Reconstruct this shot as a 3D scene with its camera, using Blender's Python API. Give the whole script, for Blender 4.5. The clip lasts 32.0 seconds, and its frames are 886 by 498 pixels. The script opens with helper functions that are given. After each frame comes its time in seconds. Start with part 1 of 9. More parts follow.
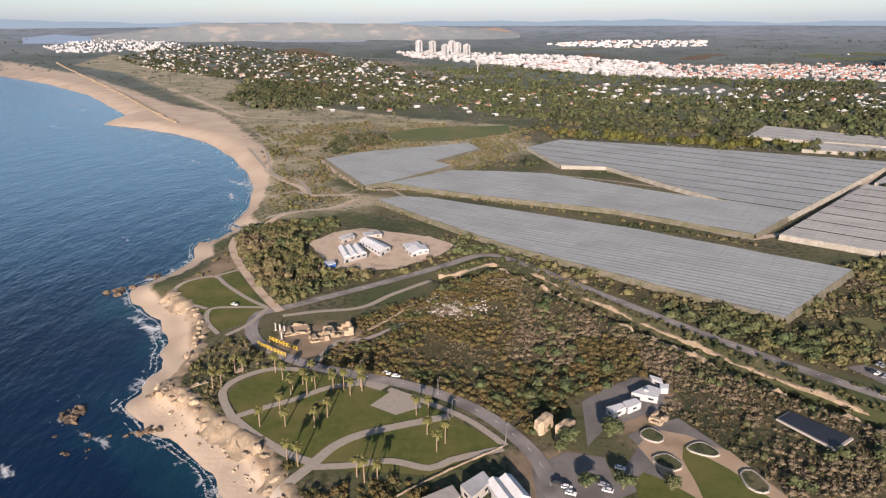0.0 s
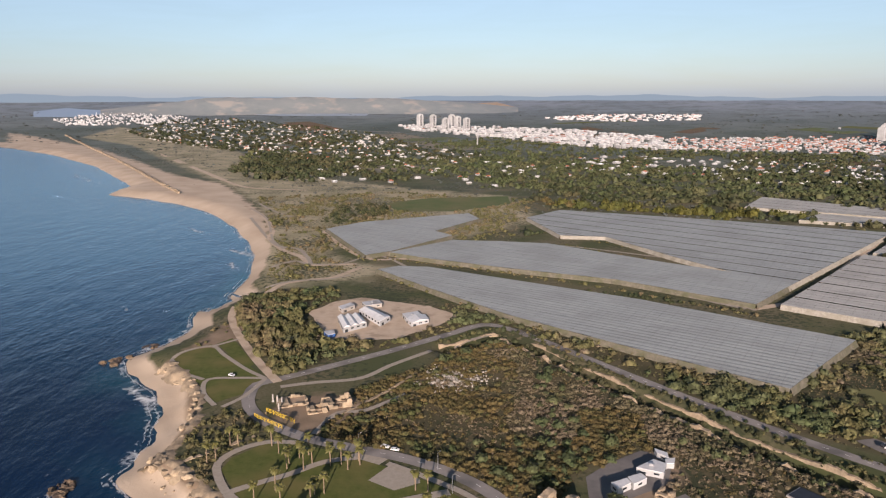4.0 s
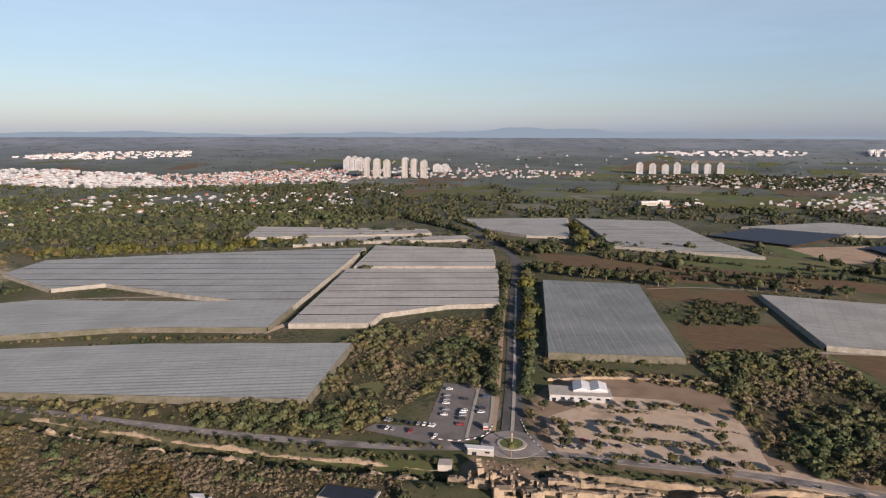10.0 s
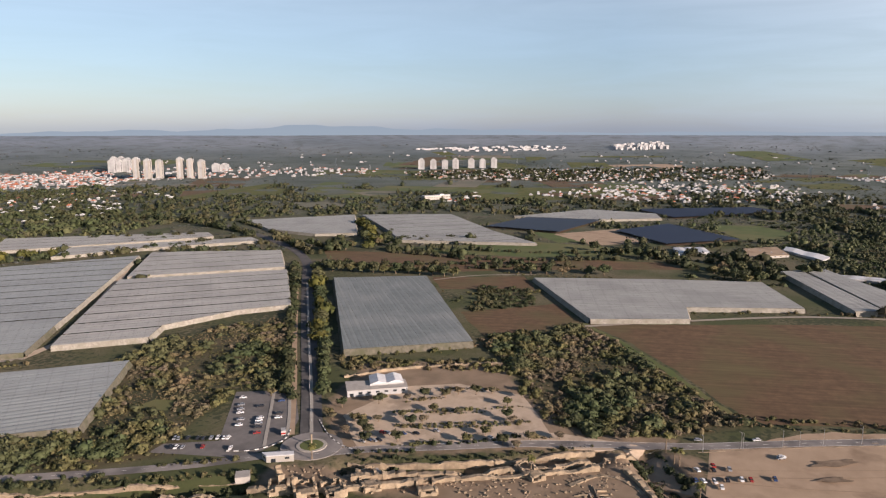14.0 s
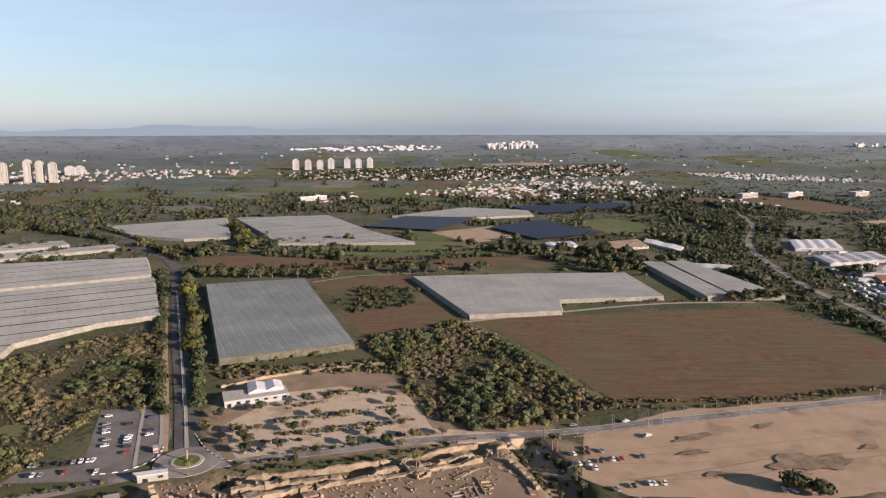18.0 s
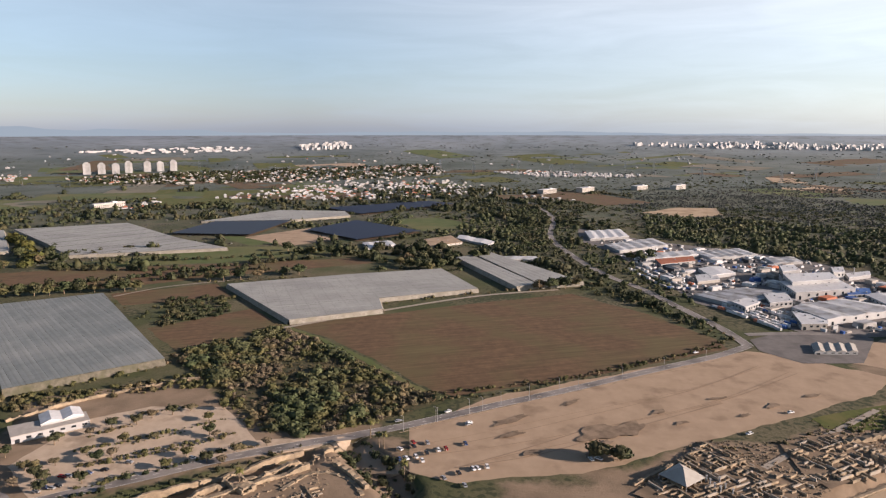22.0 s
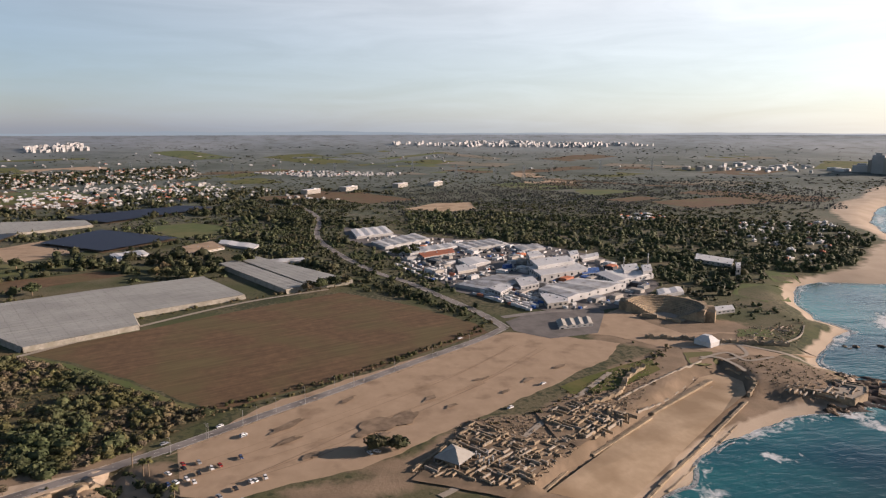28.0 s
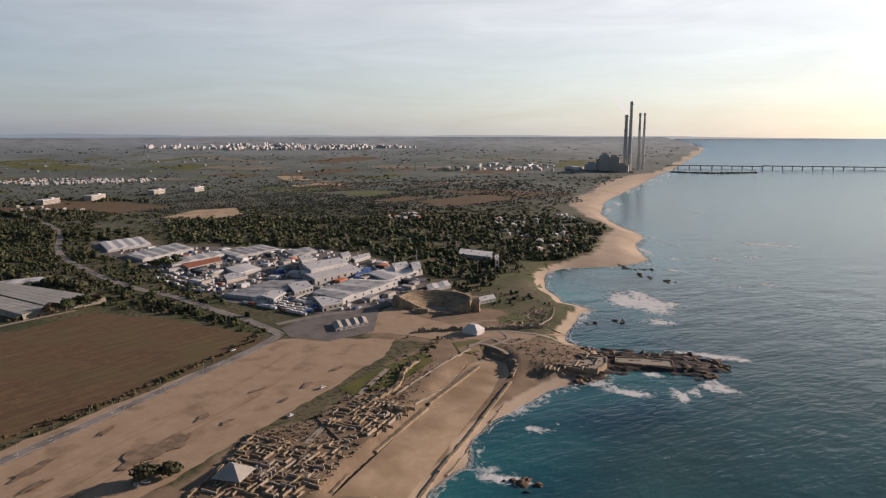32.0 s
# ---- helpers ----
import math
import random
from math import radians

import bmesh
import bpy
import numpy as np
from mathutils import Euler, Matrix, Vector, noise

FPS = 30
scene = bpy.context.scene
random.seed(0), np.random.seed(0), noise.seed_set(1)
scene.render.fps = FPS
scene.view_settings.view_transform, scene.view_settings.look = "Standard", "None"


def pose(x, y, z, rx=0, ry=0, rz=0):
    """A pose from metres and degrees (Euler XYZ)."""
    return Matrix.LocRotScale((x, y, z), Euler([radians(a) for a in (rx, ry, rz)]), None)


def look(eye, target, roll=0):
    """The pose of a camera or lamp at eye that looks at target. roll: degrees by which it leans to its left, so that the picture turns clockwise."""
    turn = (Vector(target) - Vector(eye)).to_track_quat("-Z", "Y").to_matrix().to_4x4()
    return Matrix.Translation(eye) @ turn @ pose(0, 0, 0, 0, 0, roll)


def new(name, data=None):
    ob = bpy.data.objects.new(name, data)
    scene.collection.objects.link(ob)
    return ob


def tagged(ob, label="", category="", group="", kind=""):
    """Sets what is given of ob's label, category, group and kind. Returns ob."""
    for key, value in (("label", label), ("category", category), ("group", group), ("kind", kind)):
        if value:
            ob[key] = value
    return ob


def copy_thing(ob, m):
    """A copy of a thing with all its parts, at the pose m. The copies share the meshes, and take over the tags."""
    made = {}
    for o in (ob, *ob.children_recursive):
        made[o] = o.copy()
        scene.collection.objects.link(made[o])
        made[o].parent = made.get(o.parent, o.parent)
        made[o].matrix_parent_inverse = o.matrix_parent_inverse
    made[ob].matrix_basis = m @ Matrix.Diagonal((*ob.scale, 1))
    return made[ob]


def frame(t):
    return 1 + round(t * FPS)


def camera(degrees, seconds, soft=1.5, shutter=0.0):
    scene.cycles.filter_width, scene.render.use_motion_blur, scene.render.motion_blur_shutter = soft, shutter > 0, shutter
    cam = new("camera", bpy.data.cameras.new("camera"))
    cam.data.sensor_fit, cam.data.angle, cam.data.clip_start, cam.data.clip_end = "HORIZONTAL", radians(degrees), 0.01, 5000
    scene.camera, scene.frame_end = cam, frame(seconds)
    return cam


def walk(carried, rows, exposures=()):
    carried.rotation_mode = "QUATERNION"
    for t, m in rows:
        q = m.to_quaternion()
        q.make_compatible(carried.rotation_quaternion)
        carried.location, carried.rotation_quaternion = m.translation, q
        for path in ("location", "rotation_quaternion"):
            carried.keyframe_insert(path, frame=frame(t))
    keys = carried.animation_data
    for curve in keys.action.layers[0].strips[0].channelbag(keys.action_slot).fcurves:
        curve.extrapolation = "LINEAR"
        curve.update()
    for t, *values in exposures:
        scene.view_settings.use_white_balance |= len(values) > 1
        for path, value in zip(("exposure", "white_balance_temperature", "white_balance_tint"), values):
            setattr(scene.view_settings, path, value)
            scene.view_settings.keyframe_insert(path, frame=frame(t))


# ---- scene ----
cam = camera(65.3, 32.0, soft=1.22)
walk(cam, [
    (0, pose(0, 0, 172, 71.63, 0.18, -0.96)),
    (0.5, pose(0, 0, 172, 72.36, 0.15, -0.95)),
    (1, pose(0, 0, 172, 73.10, 0.10, -0.94)),
    (1.5, pose(0, 0, 172, 73.84, 0.10, -0.94)),
    (2, pose(0, 0, 172, 74.57, 0.13, -0.95)),
    (2.5, pose(0, 0, 172, 75.29, 0.10, -0.93)),
    (3, pose(0, 0, 172, 76.01, 0.10, -0.93)),
    (3.5, pose(0, 0, 172, 76.73, 0.11, -0.92)),
    (5.5, pose(0, 0, 172, 79.41, 0.11, -0.97)),
    (6, pose(0, 0, 172, 80.05, 0.05, -3.12)),
    (6.5, pose(0, 0, 172, 80.37, -0.04, -10.08)),
    (7, pose(0, 0, 172, 80.39, -0.04, -15.65)),
    (7.5, pose(0, 0, 172, 80.40, -0.19, -20.75)),
    (8, pose(0, 0, 172, 80.39, -0.23, -25.84)),
    (8.5, pose(0, 0, 172, 80.38, -0.20, -30.93)),
    (9, pose(0, 0, 172, 80.37, -0.21, -35.12)),
    (9.5, pose(0, 0, 172, 80.36, -0.18, -38.23)),
    (10, pose(0, 0, 172, 80.34, -0.16, -40.89)),
    (10.5, pose(0, 0, 172, 80.32, -0.15, -43.53)),
    (11, pose(0, 0, 172, 80.31, -0.10, -46.13)),
    (11.5, pose(0, 0, 172, 80.28, -0.11, -48.69)),
    (12, pose(0, 0, 172, 80.26, -0.07, -51.25)),
    (12.5, pose(0, 0, 172, 80.24, -0.05, -53.80)),
    (13, pose(0, 0, 172, 80.21, 0.01, -56.06)),
    (13.5, pose(0, 0, 172, 80.19, -0.00, -57.47)),
    (14, pose(0, 0, 172, 80.15, 0.02, -58.48)),
    (14.5, pose(0, 0, 172, 80.15, 0.00, -59.35)),
    (16.5, pose(0, 0, 172, 80.12, 0.06, -63.74)),
    (17, pose(0, 0, 172, 80.11, 0.08, -65.32)),
    (17.5, pose(0, 0, 172, 80.12, 0.04, -66.92)),
    (18, pose(0, 0, 172, 80.13, 0.05, -68.66)),
    (18.5, pose(0, 0, 172, 80.14, 0.05, -70.70)),
    (19, pose(0, 0, 172, 80.15, 0.03, -72.59)),
    (19.5, pose(0, 0, 172, 80.15, 0.01, -74.48)),
    (20, pose(0, 0, 172, 80.15, 0.02, -76.37)),
    (20.5, pose(0, 0, 172, 80.16, 0.04, -78.25)),
    (21, pose(0, 0, 172, 80.17, 0.06, -80.13)),
    (21.5, pose(0, 0, 172, 80.18, 0.04, -81.99)),
    (22, pose(0, 0, 172, 80.17, 0.02, -83.85)),
    (22.5, pose(0, 0, 172, 80.16, 0.06, -85.54)),
    (23, pose(0, 0, 172, 80.16, 0.07, -86.82)),
    (23.5, pose(0, 0, 172, 80.15, 0.06, -87.91)),
    (24, pose(0, 0, 172, 80.15, 0.07, -89.20)),
    (24.5, pose(0, 0, 172, 80.15, 0.07, -91.04)),
    (25, pose(0, 0, 172, 80.15, 0.12, -92.60)),
    (25.5, pose(0, 0, 172, 80.15, 0.15, -93.85)),
    (27.5, pose(0, 0, 172, 80.13, 0.07, -100.97)),
    (28, pose(0, 0, 172, 80.13, 0.06, -103.24)),
    (28.5, pose(0, 0, 172, 80.14, 0.00, -105.49)),
    (29, pose(0, 0, 172, 80.15, -0.01, -107.82)),
    (29.5, pose(0, 0, 172, 80.18, -0.02, -110.29)),
    (30, pose(0, 0, 172, 80.22, -0.04, -112.77)),
    (30.5, pose(0, 0, 172, 80.25, -0.09, -115.24)),
    (31, pose(0, 0, 172, 80.29, -0.04, -117.73)),
    (31.5, pose(0, 0, 172, 80.31, -0.06, -120.17)),
    (32, pose(0, 0, 172, 80.33, -0.03, -122.23)),
], [(0, 1.08, 6300, 15.5), (3.5, 0.84, 6300, 16), (5.5, 0.62, 6300, 17), (8, 0.66, 6320, 17), (14, 0.83, 6400, 16.5), (20, 0.94, 6500, 17), (25.5, 0.82, 6600, 17), (28, 0.7, 6700, 17), (32, 0.32, 6750, 18)])

# ---- light ----
SUN_AZ, SUN_EL = 186.0, 16.0    # degrees clockwise from +y, and above the horizon
world = bpy.data.worlds.new("sky")
scene.world = world
world.use_nodes = True
wn = world.node_tree
sky = wn.nodes.new("ShaderNodeTexSky")
sky.sky_type, sky.sun_disc = "NISHITA", False
sky.sun_elevation, sky.sun_rotation = radians(SUN_EL), radians(SUN_AZ)
sky.air_density, sky.dust_density, sky.ozone_density = 1.0, 0.5, 1.6
wn.links.new(sky.outputs[0], wn.nodes["Background"].inputs[0])
wn.nodes["Background"].inputs[1].default_value = 0.05
sun = new("sun", bpy.data.lights.new("sun", "SUN"))
sun.data.energy, sun.data.angle, sun.data.color = 5.0, radians(0.6), (1.0, 0.828, 0.695)
az, el = radians(SUN_AZ), radians(SUN_EL)
sun.matrix_world = look((math.sin(az) * math.cos(el) * 100, math.cos(az) * math.cos(el) * 100, math.sin(el) * 100), (0, 0, 0))

# ---- materials ----
def surf(name, c1, c2, scale=0.5, rough=0.9, bump=0.25, c3=None, scale2=0.03, rand=0.0, metal=0.0, island=0.0, cover=(0.45, 0.65), dist=0.3):
    """Two mottled tones at one scale, a third in larger patches, with fine relief."""
    m = bpy.data.materials.new(name)
    m.use_nodes = True
    n, l = m.node_tree.nodes, m.node_tree.links
    b = n["Principled BSDF"]
    b.inputs["Roughness"].default_value, b.inputs["Metallic"].default_value = rough, metal
    b.inputs["Specular IOR Level"].default_value = 0.3
    g = n.new("ShaderNodeNewGeometry")
    t1 = n.new("ShaderNodeTexNoise")
    t1.inputs["Scale"].default_value, t1.inputs["Detail"].default_value, t1.inputs["Roughness"].default_value = scale, 6, 0.65
    l.new(g.outputs["Position"], t1.inputs["Vector"])
    r1 = n.new("ShaderNodeMapRange")
    r1.inputs[1].default_value, r1.inputs[2].default_value = 0.35, 0.65
    l.new(t1.outputs[0], r1.inputs[0])
    mx = n.new("ShaderNodeMix")
    mx.data_type = "RGBA"
    mx.inputs[6].default_value, mx.inputs[7].default_value = (*c1, 1), (*c2, 1)
    l.new(r1.outputs[0], mx.inputs[0])
    out = mx.outputs[2]
    if c3:
        t2 = n.new("ShaderNodeTexNoise")
        t2.inputs["Scale"].default_value, t2.inputs["Detail"].default_value = scale2, 7
        l.new(g.outputs["Position"], t2.inputs["Vector"])
        r2 = n.new("ShaderNodeMapRange")
        r2.inputs[1].default_value, r2.inputs[2].default_value = cover
        l.new(t2.outputs[0], r2.inputs[0])
        m2 = n.new("ShaderNodeMix")
        m2.data_type = "RGBA"
        m2.inputs[7].default_value = (*c3, 1)
        l.new(r2.outputs[0], m2.inputs[0])
        l.new(out, m2.inputs[6])
        out = m2.outputs[2]
    for amount, src in ((rand, "object"), (island, "island")):
        if amount:
            if src == "object":
                v = n.new("ShaderNodeObjectInfo").outputs["Random"]
            else:
                v = g.outputs["Random Per Island"]
            mr = n.new("ShaderNodeMapRange")
            mr.inputs[3].default_value, mr.inputs[4].default_value = 1 - amount, 1 + amount
            l.new(v, mr.inputs[0])
            h = n.new("ShaderNodeHueSaturation")
            l.new(mr.outputs[0], h.inputs["Value"])
            l.new(out, h.inputs["Color"])
            out = h.outputs[0]
    l.new(out, b.inputs["Base Color"])
    if bump:
        bp = n.new("ShaderNodeBump")
        bp.inputs["Strength"].default_value, bp.inputs["Distance"].default_value = bump, dist
        l.new(t1.outputs[0], bp.inputs["Height"])
        l.new(bp.outputs[0], b.inputs["Normal"])
    return m


def attr_mix(m, attr, colour_a, colour_b, scale, lo, hi, wobble=0.5, rough=None):
    """Adds a fourth tone where a vertex attribute is high, its edge broken up by noise."""
    n, l = m.node_tree.nodes, m.node_tree.links
    b = n["Principled BSDF"]
    old = b.inputs["Base Color"].links[0].from_socket
    a = n.new("ShaderNodeAttribute")
    a.attribute_name = attr
    t = n.new("ShaderNodeTexNoise")
    t.inputs["Scale"].default_value, t.inputs["Detail"].default_value = scale, 6
    g = n.new("ShaderNodeNewGeometry")
    l.new(g.outputs["Position"], t.inputs["Vector"])
    ad = n.new("ShaderNodeMath")
    ad.operation = "MULTIPLY_ADD"
    ad.inputs[1].default_value = wobble
    l.new(t.outputs[0], ad.inputs[0])
    l.new(a.outputs["Fac"], ad.inputs[2])
    r = n.new("ShaderNodeMapRange")
    r.inputs[1].default_value, r.inputs[2].default_value = lo + wobble / 2, hi + wobble / 2
    l.new(ad.outputs[0], r.inputs[0])
    t3 = n.new("ShaderNodeTexNoise")
    t3.inputs["Scale"].default_value, t3.inputs["Detail"].default_value = scale * 0.4, 8
    l.new(g.outputs["Position"], t3.inputs["Vector"])
    r3 = n.new("ShaderNodeMapRange")
    r3.inputs[1].default_value, r3.inputs[2].default_value = 0.35, 0.65
    l.new(t3.outputs[0], r3.inputs[0])
    s = n.new("ShaderNodeMix")
    s.data_type = "RGBA"
    s.inputs[6].default_value, s.inputs[7].default_value = (*colour_a, 1), (*colour_b, 1)
    l.new(r3.outputs[0], s.inputs[0])
    x = n.new("ShaderNodeMix")
    x.data_type = "RGBA"
    l.new(r.outputs[0], x.inputs[0])
    l.new(old, x.inputs[6])
    l.new(s.outputs[2], x.inputs[7])
    l.new(x.outputs[2], b.inputs["Base Color"])
    return m


def speckle(m, colour, scale, patch):
    """Low dark bushes too small and far to build: sharp spots, thick in some places and thin in others."""
    n, l = m.node_tree.nodes, m.node_tree.links
    b = n["Principled BSDF"]
    old = b.inputs["Base Color"].links[0].from_socket
    g = n.new("ShaderNodeNewGeometry")
    fine, wide = n.new("ShaderNodeTexNoise"), n.new("ShaderNodeTexNoise")
    fine.inputs["Scale"].default_value, fine.inputs["Detail"].default_value = scale, 5
    wide.inputs["Scale"].default_value, wide.inputs["Detail"].default_value = patch, 6
    l.new(g.outputs["Position"], fine.inputs["Vector"])
    l.new(g.outputs["Position"], wide.inputs["Vector"])
    ad = n.new("ShaderNodeMath")
    ad.operation = "MULTIPLY_ADD"
    ad.inputs[1].default_value = 0.9
    l.new(wide.outputs[0], ad.inputs[0])
    l.new(fine.outputs[0], ad.inputs[2])
    # Spot contrast drops with distance, as haze would thin it.
    a = n.new("ShaderNodeAttribute")
    a.attribute_name = "far"
    top = n.new("ShaderNodeMapRange")
    top.inputs[3].default_value, top.inputs[4].default_value = 0.85, 0.45
    l.new(a.outputs["Fac"], top.inputs[0])
    r = n.new("ShaderNodeMapRange")
    r.inputs[1].default_value, r.inputs[2].default_value = 0.985, 1.06
    l.new(ad.outputs[0], r.inputs[0])
    l.new(top.outputs[0], r.inputs[4])
    x = n.new("ShaderNodeMix")
    x.data_type = "RGBA"
    x.inputs[7].default_value = (*colour, 1)
    l.new(r.outputs[0], x.inputs[0])
    l.new(old, x.inputs[6])
    l.new(x.outputs[2], b.inputs["Base Color"])


def striped(name, c1, c2, angle, period, rough=0.6, c3=None, rand=0.025, contrast=(0.3, 0.7), seams=None):
    """A mottled surface crossed by fine stripes that run along an angle in plan."""
    m = surf(name, c1, c2, 0.12, rough, 0.0, c3, 0.02, rand)
    n, l = m.node_tree.nodes, m.node_tree.links
    b = n["Principled BSDF"]
    old = b.inputs["Base Color"].links[0].from_socket
    g = n.new("ShaderNodeNewGeometry")
    turned = n.new("ShaderNodeMapping")
    turned.inputs["Rotation"].default_value = (0, 0, -angle)
    l.new(g.outputs["Position"], turned.inputs[0])
    mp = n.new("ShaderNodeMapping")
    mp.inputs["Scale"].default_value = (0.02, 1 / period, 0)
    l.new(turned.outputs[0], mp.inputs[0])
    w = n.new("ShaderNodeTexNoise")
    w.inputs["Scale"].default_value, w.inputs["Detail"].default_value = 1.0, 3
    l.new(mp.outputs[0], w.inputs["Vector"])
    r = n.new("ShaderNodeMapRange")
    r.inputs[1].default_value, r.inputs[2].default_value = contrast
    r.inputs[3].default_value, r.inputs[4].default_value = 0.72, 1.2
    l.new(w.outputs[0], r.inputs[0])
    value = r.outputs[0]
    if seams:
        sep = n.new("ShaderNodeSeparateXYZ")
        l.new(turned.outputs[0], sep.inputs[0])
        for k, (axis, gap, edge, depth) in enumerate(((1, seams[0], 0.22, 0.86), (0, seams[1], 0.12, 0.88))):
            dv, fr = n.new("ShaderNodeMath"), n.new("ShaderNodeMath")
            dv.operation, fr.operation = "DIVIDE", "FRACT"
            dv.inputs[1].default_value = gap
            l.new(sep.outputs[axis], dv.inputs[0])
            l.new(dv.outputs[0], fr.inputs[0])
            mr = n.new("ShaderNodeMapRange")
            mr.inputs[1].default_value, mr.inputs[2].default_value, mr.inputs[3].default_value, mr.inputs[4].default_value = 0.0, edge, depth, 1.06
            l.new(fr.outputs[0], mr.inputs[0])
            mu = n.new("ShaderNodeMath")
            mu.operation = "MULTIPLY"
            l.new(value, mu.inputs[0])
            l.new(mr.outputs[0], mu.inputs[1])
            value = mu.outputs[0]
    h = n.new("ShaderNodeHueSaturation")
    l.new(value, h.inputs["Value"])
    l.new(old, h.inputs["Color"])
    l.new(h.outputs[0], b.inputs["Base Color"])
    return m


M = {}
M["land"] = surf("scrub_soil", (0.085, 0.080, 0.038), (0.150, 0.126, 0.078), 0.5, 0.95, 0.8, (0.062, 0.072, 0.027), 0.016, cover=(0.42, 0.60))
# Haze painted into the soil colour: greyer at "far", pale blue-grey at "rim".
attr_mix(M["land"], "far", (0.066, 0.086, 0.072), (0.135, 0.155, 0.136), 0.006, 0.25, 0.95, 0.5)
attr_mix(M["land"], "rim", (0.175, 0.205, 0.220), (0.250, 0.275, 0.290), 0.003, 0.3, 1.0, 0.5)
attr_mix(M["land"], "heath", (0.225, 0.205, 0.120), (0.37, 0.32, 0.215), 0.05, 0.3, 0.7, 0.8)
attr_mix(M["land"], "thick", (0.056, 0.052, 0.024), (0.105, 0.085, 0.045), 0.12, 0.3, 0.7, 0.6)
speckle(M["land"], (0.034, 0.042, 0.018), 0.24, 0.012)
attr_mix(M["land"], "bare", (0.27, 0.20, 0.135), (0.19, 0.14, 0.092), 0.15, 0.3, 0.7, 0.8)
attr_mix(M["land"], "sand", (0.50, 0.405, 0.305), (0.40, 0.315, 0.23), 0.05, 0.35, 0.6, 0.8)
M["sand"] = surf("sand", (0.47, 0.355, 0.238), (0.40, 0.30, 0.195), 0.15, 0.95, 0.3, (0.30, 0.215, 0.132), 0.03)
M["dirt"] = surf("packed_dirt", (0.395, 0.292, 0.200), (0.330, 0.242, 0.162), 0.08, 0.95, 0.25, (0.225, 0.160, 0.105), 0.05, cover=(0.54, 0.74))
M["pale_dirt"] = surf("dusty_gravel", (0.50, 0.40, 0.30), (0.42, 0.33, 0.24), 0.12, 0.95, 0.25, (0.30, 0.235, 0.17), 0.06, cover=(0.55, 0.7))
M["dig_floor"] = surf("excavated_earth", (0.25, 0.185, 0.125), (0.19, 0.138, 0.09), 0.2, 0.95, 0.3, (0.14, 0.105, 0.07), 0.08)
M["stone"] = surf("sandstone", (0.360, 0.288, 0.200), (0.272, 0.208, 0.136), 0.6, 0.95, 0.8, (0.200, 0.160, 0.112), 0.15, rand=0.15)
M["rock"] = surf("wet_rock", (0.10, 0.075, 0.05), (0.20, 0.14, 0.085), 0.5, 0.8, 0.9, (0.05, 0.04, 0.035), 0.1, rand=0.2)
M["asphalt"] = surf("asphalt", (0.225, 0.205, 0.190), (0.265, 0.243, 0.224), 0.4, 0.9, 0.1, (0.12, 0.112, 0.106), 0.05)
M["dark_asphalt"] = surf("worn_dark_asphalt", (0.085, 0.08, 0.078), (0.12, 0.112, 0.106), 0.3, 0.9, 0.1, (0.07, 0.066, 0.064), 0.05)
M["lot"] = surf("lot_asphalt", (0.15, 0.14, 0.132), (0.185, 0.17, 0.158), 0.3, 0.9, 0.1, (0.12, 0.112, 0.105), 0.06)
M["path"] = surf("pale_paving", (0.35, 0.31, 0.255), (0.30, 0.26, 0.21), 0.5, 0.9, 0.1)
M["kerb"] = surf("kerb_stone", (0.375, 0.345, 0.300), (0.300, 0.277, 0.240), 1.0, 0.9, 0.1)
M["white_line"] = surf("road_paint", (0.7, 0.69, 0.65), (0.6, 0.59, 0.55), 1.0, 0.7, 0)
M["lawn"] = surf("lawn", (0.062, 0.080, 0.014), (0.096, 0.106, 0.024), 0.25, 0.95, 0.3, (0.128, 0.115, 0.036), 0.04)
M["grass_field"] = surf("grass_field", (0.070, 0.10, 0.028), (0.10, 0.12, 0.042), 0.05, 0.95, 0.2, (0.13, 0.125, 0.05), 0.012)
M["leaf"] = surf("scrub_leaf", (0.056, 0.062, 0.021), (0.114, 0.103, 0.041), 0.12, 0.8, 0, (0.137, 0.103, 0.058), 0.025, island=0.35, cover=(0.48, 0.66))
M["leaf_dry"] = surf("dry_scrub_leaf", (0.113, 0.089, 0.057), (0.159, 0.126, 0.083), 0.12, 0.85, 0, (0.080, 0.077, 0.034), 0.03, island=0.35)
M["leaf_rust"] = surf("rust_scrub_leaf", (0.057, 0.064, 0.021), (0.141, 0.073, 0.030), 0.05, 0.85, 0, (0.043, 0.056, 0.019), 0.05, island=0.35)
M["leaf_dark"] = surf("tree_leaf", (0.021, 0.031, 0.012), (0.045, 0.052, 0.020), 0.1, 0.75, 0, (0.064, 0.058, 0.026), 0.02, island=0.35)
M["leaf_wood"] = surf("wood_leaf", (0.037, 0.052, 0.020), (0.064, 0.076, 0.030), 0.05, 0.8, 0, (0.083, 0.083, 0.037), 0.012, island=0.4)
# Distant trees: leaf tone greyed and lightened to paint in the haze.
M["leaf_haze"] = surf("hazed_leaf", (0.052, 0.063, 0.057), (0.078, 0.089, 0.078), 0.02, 0.85, 0, (0.107, 0.107, 0.093), 0.004, island=0.2)
M["leaf_yellow"] = surf("yellowing_leaf", (0.081, 0.074, 0.014), (0.048, 0.057, 0.014), 0.03, 0.8, 0, island=0.3)
M["frond"] = surf("palm_frond", (0.083, 0.086, 0.022), (0.128, 0.116, 0.038), 0.5, 0.6, 0, island=0.3)
M["bark"] = surf("bark", (0.16, 0.12, 0.08), (0.24, 0.18, 0.12), 2.0, 0.95, 0.4)
M["white_wall"] = surf("white_render", (0.40, 0.40, 0.395), (0.29, 0.29, 0.285), 0.05, 0.85, 0, rand=0.15, island=0.2)
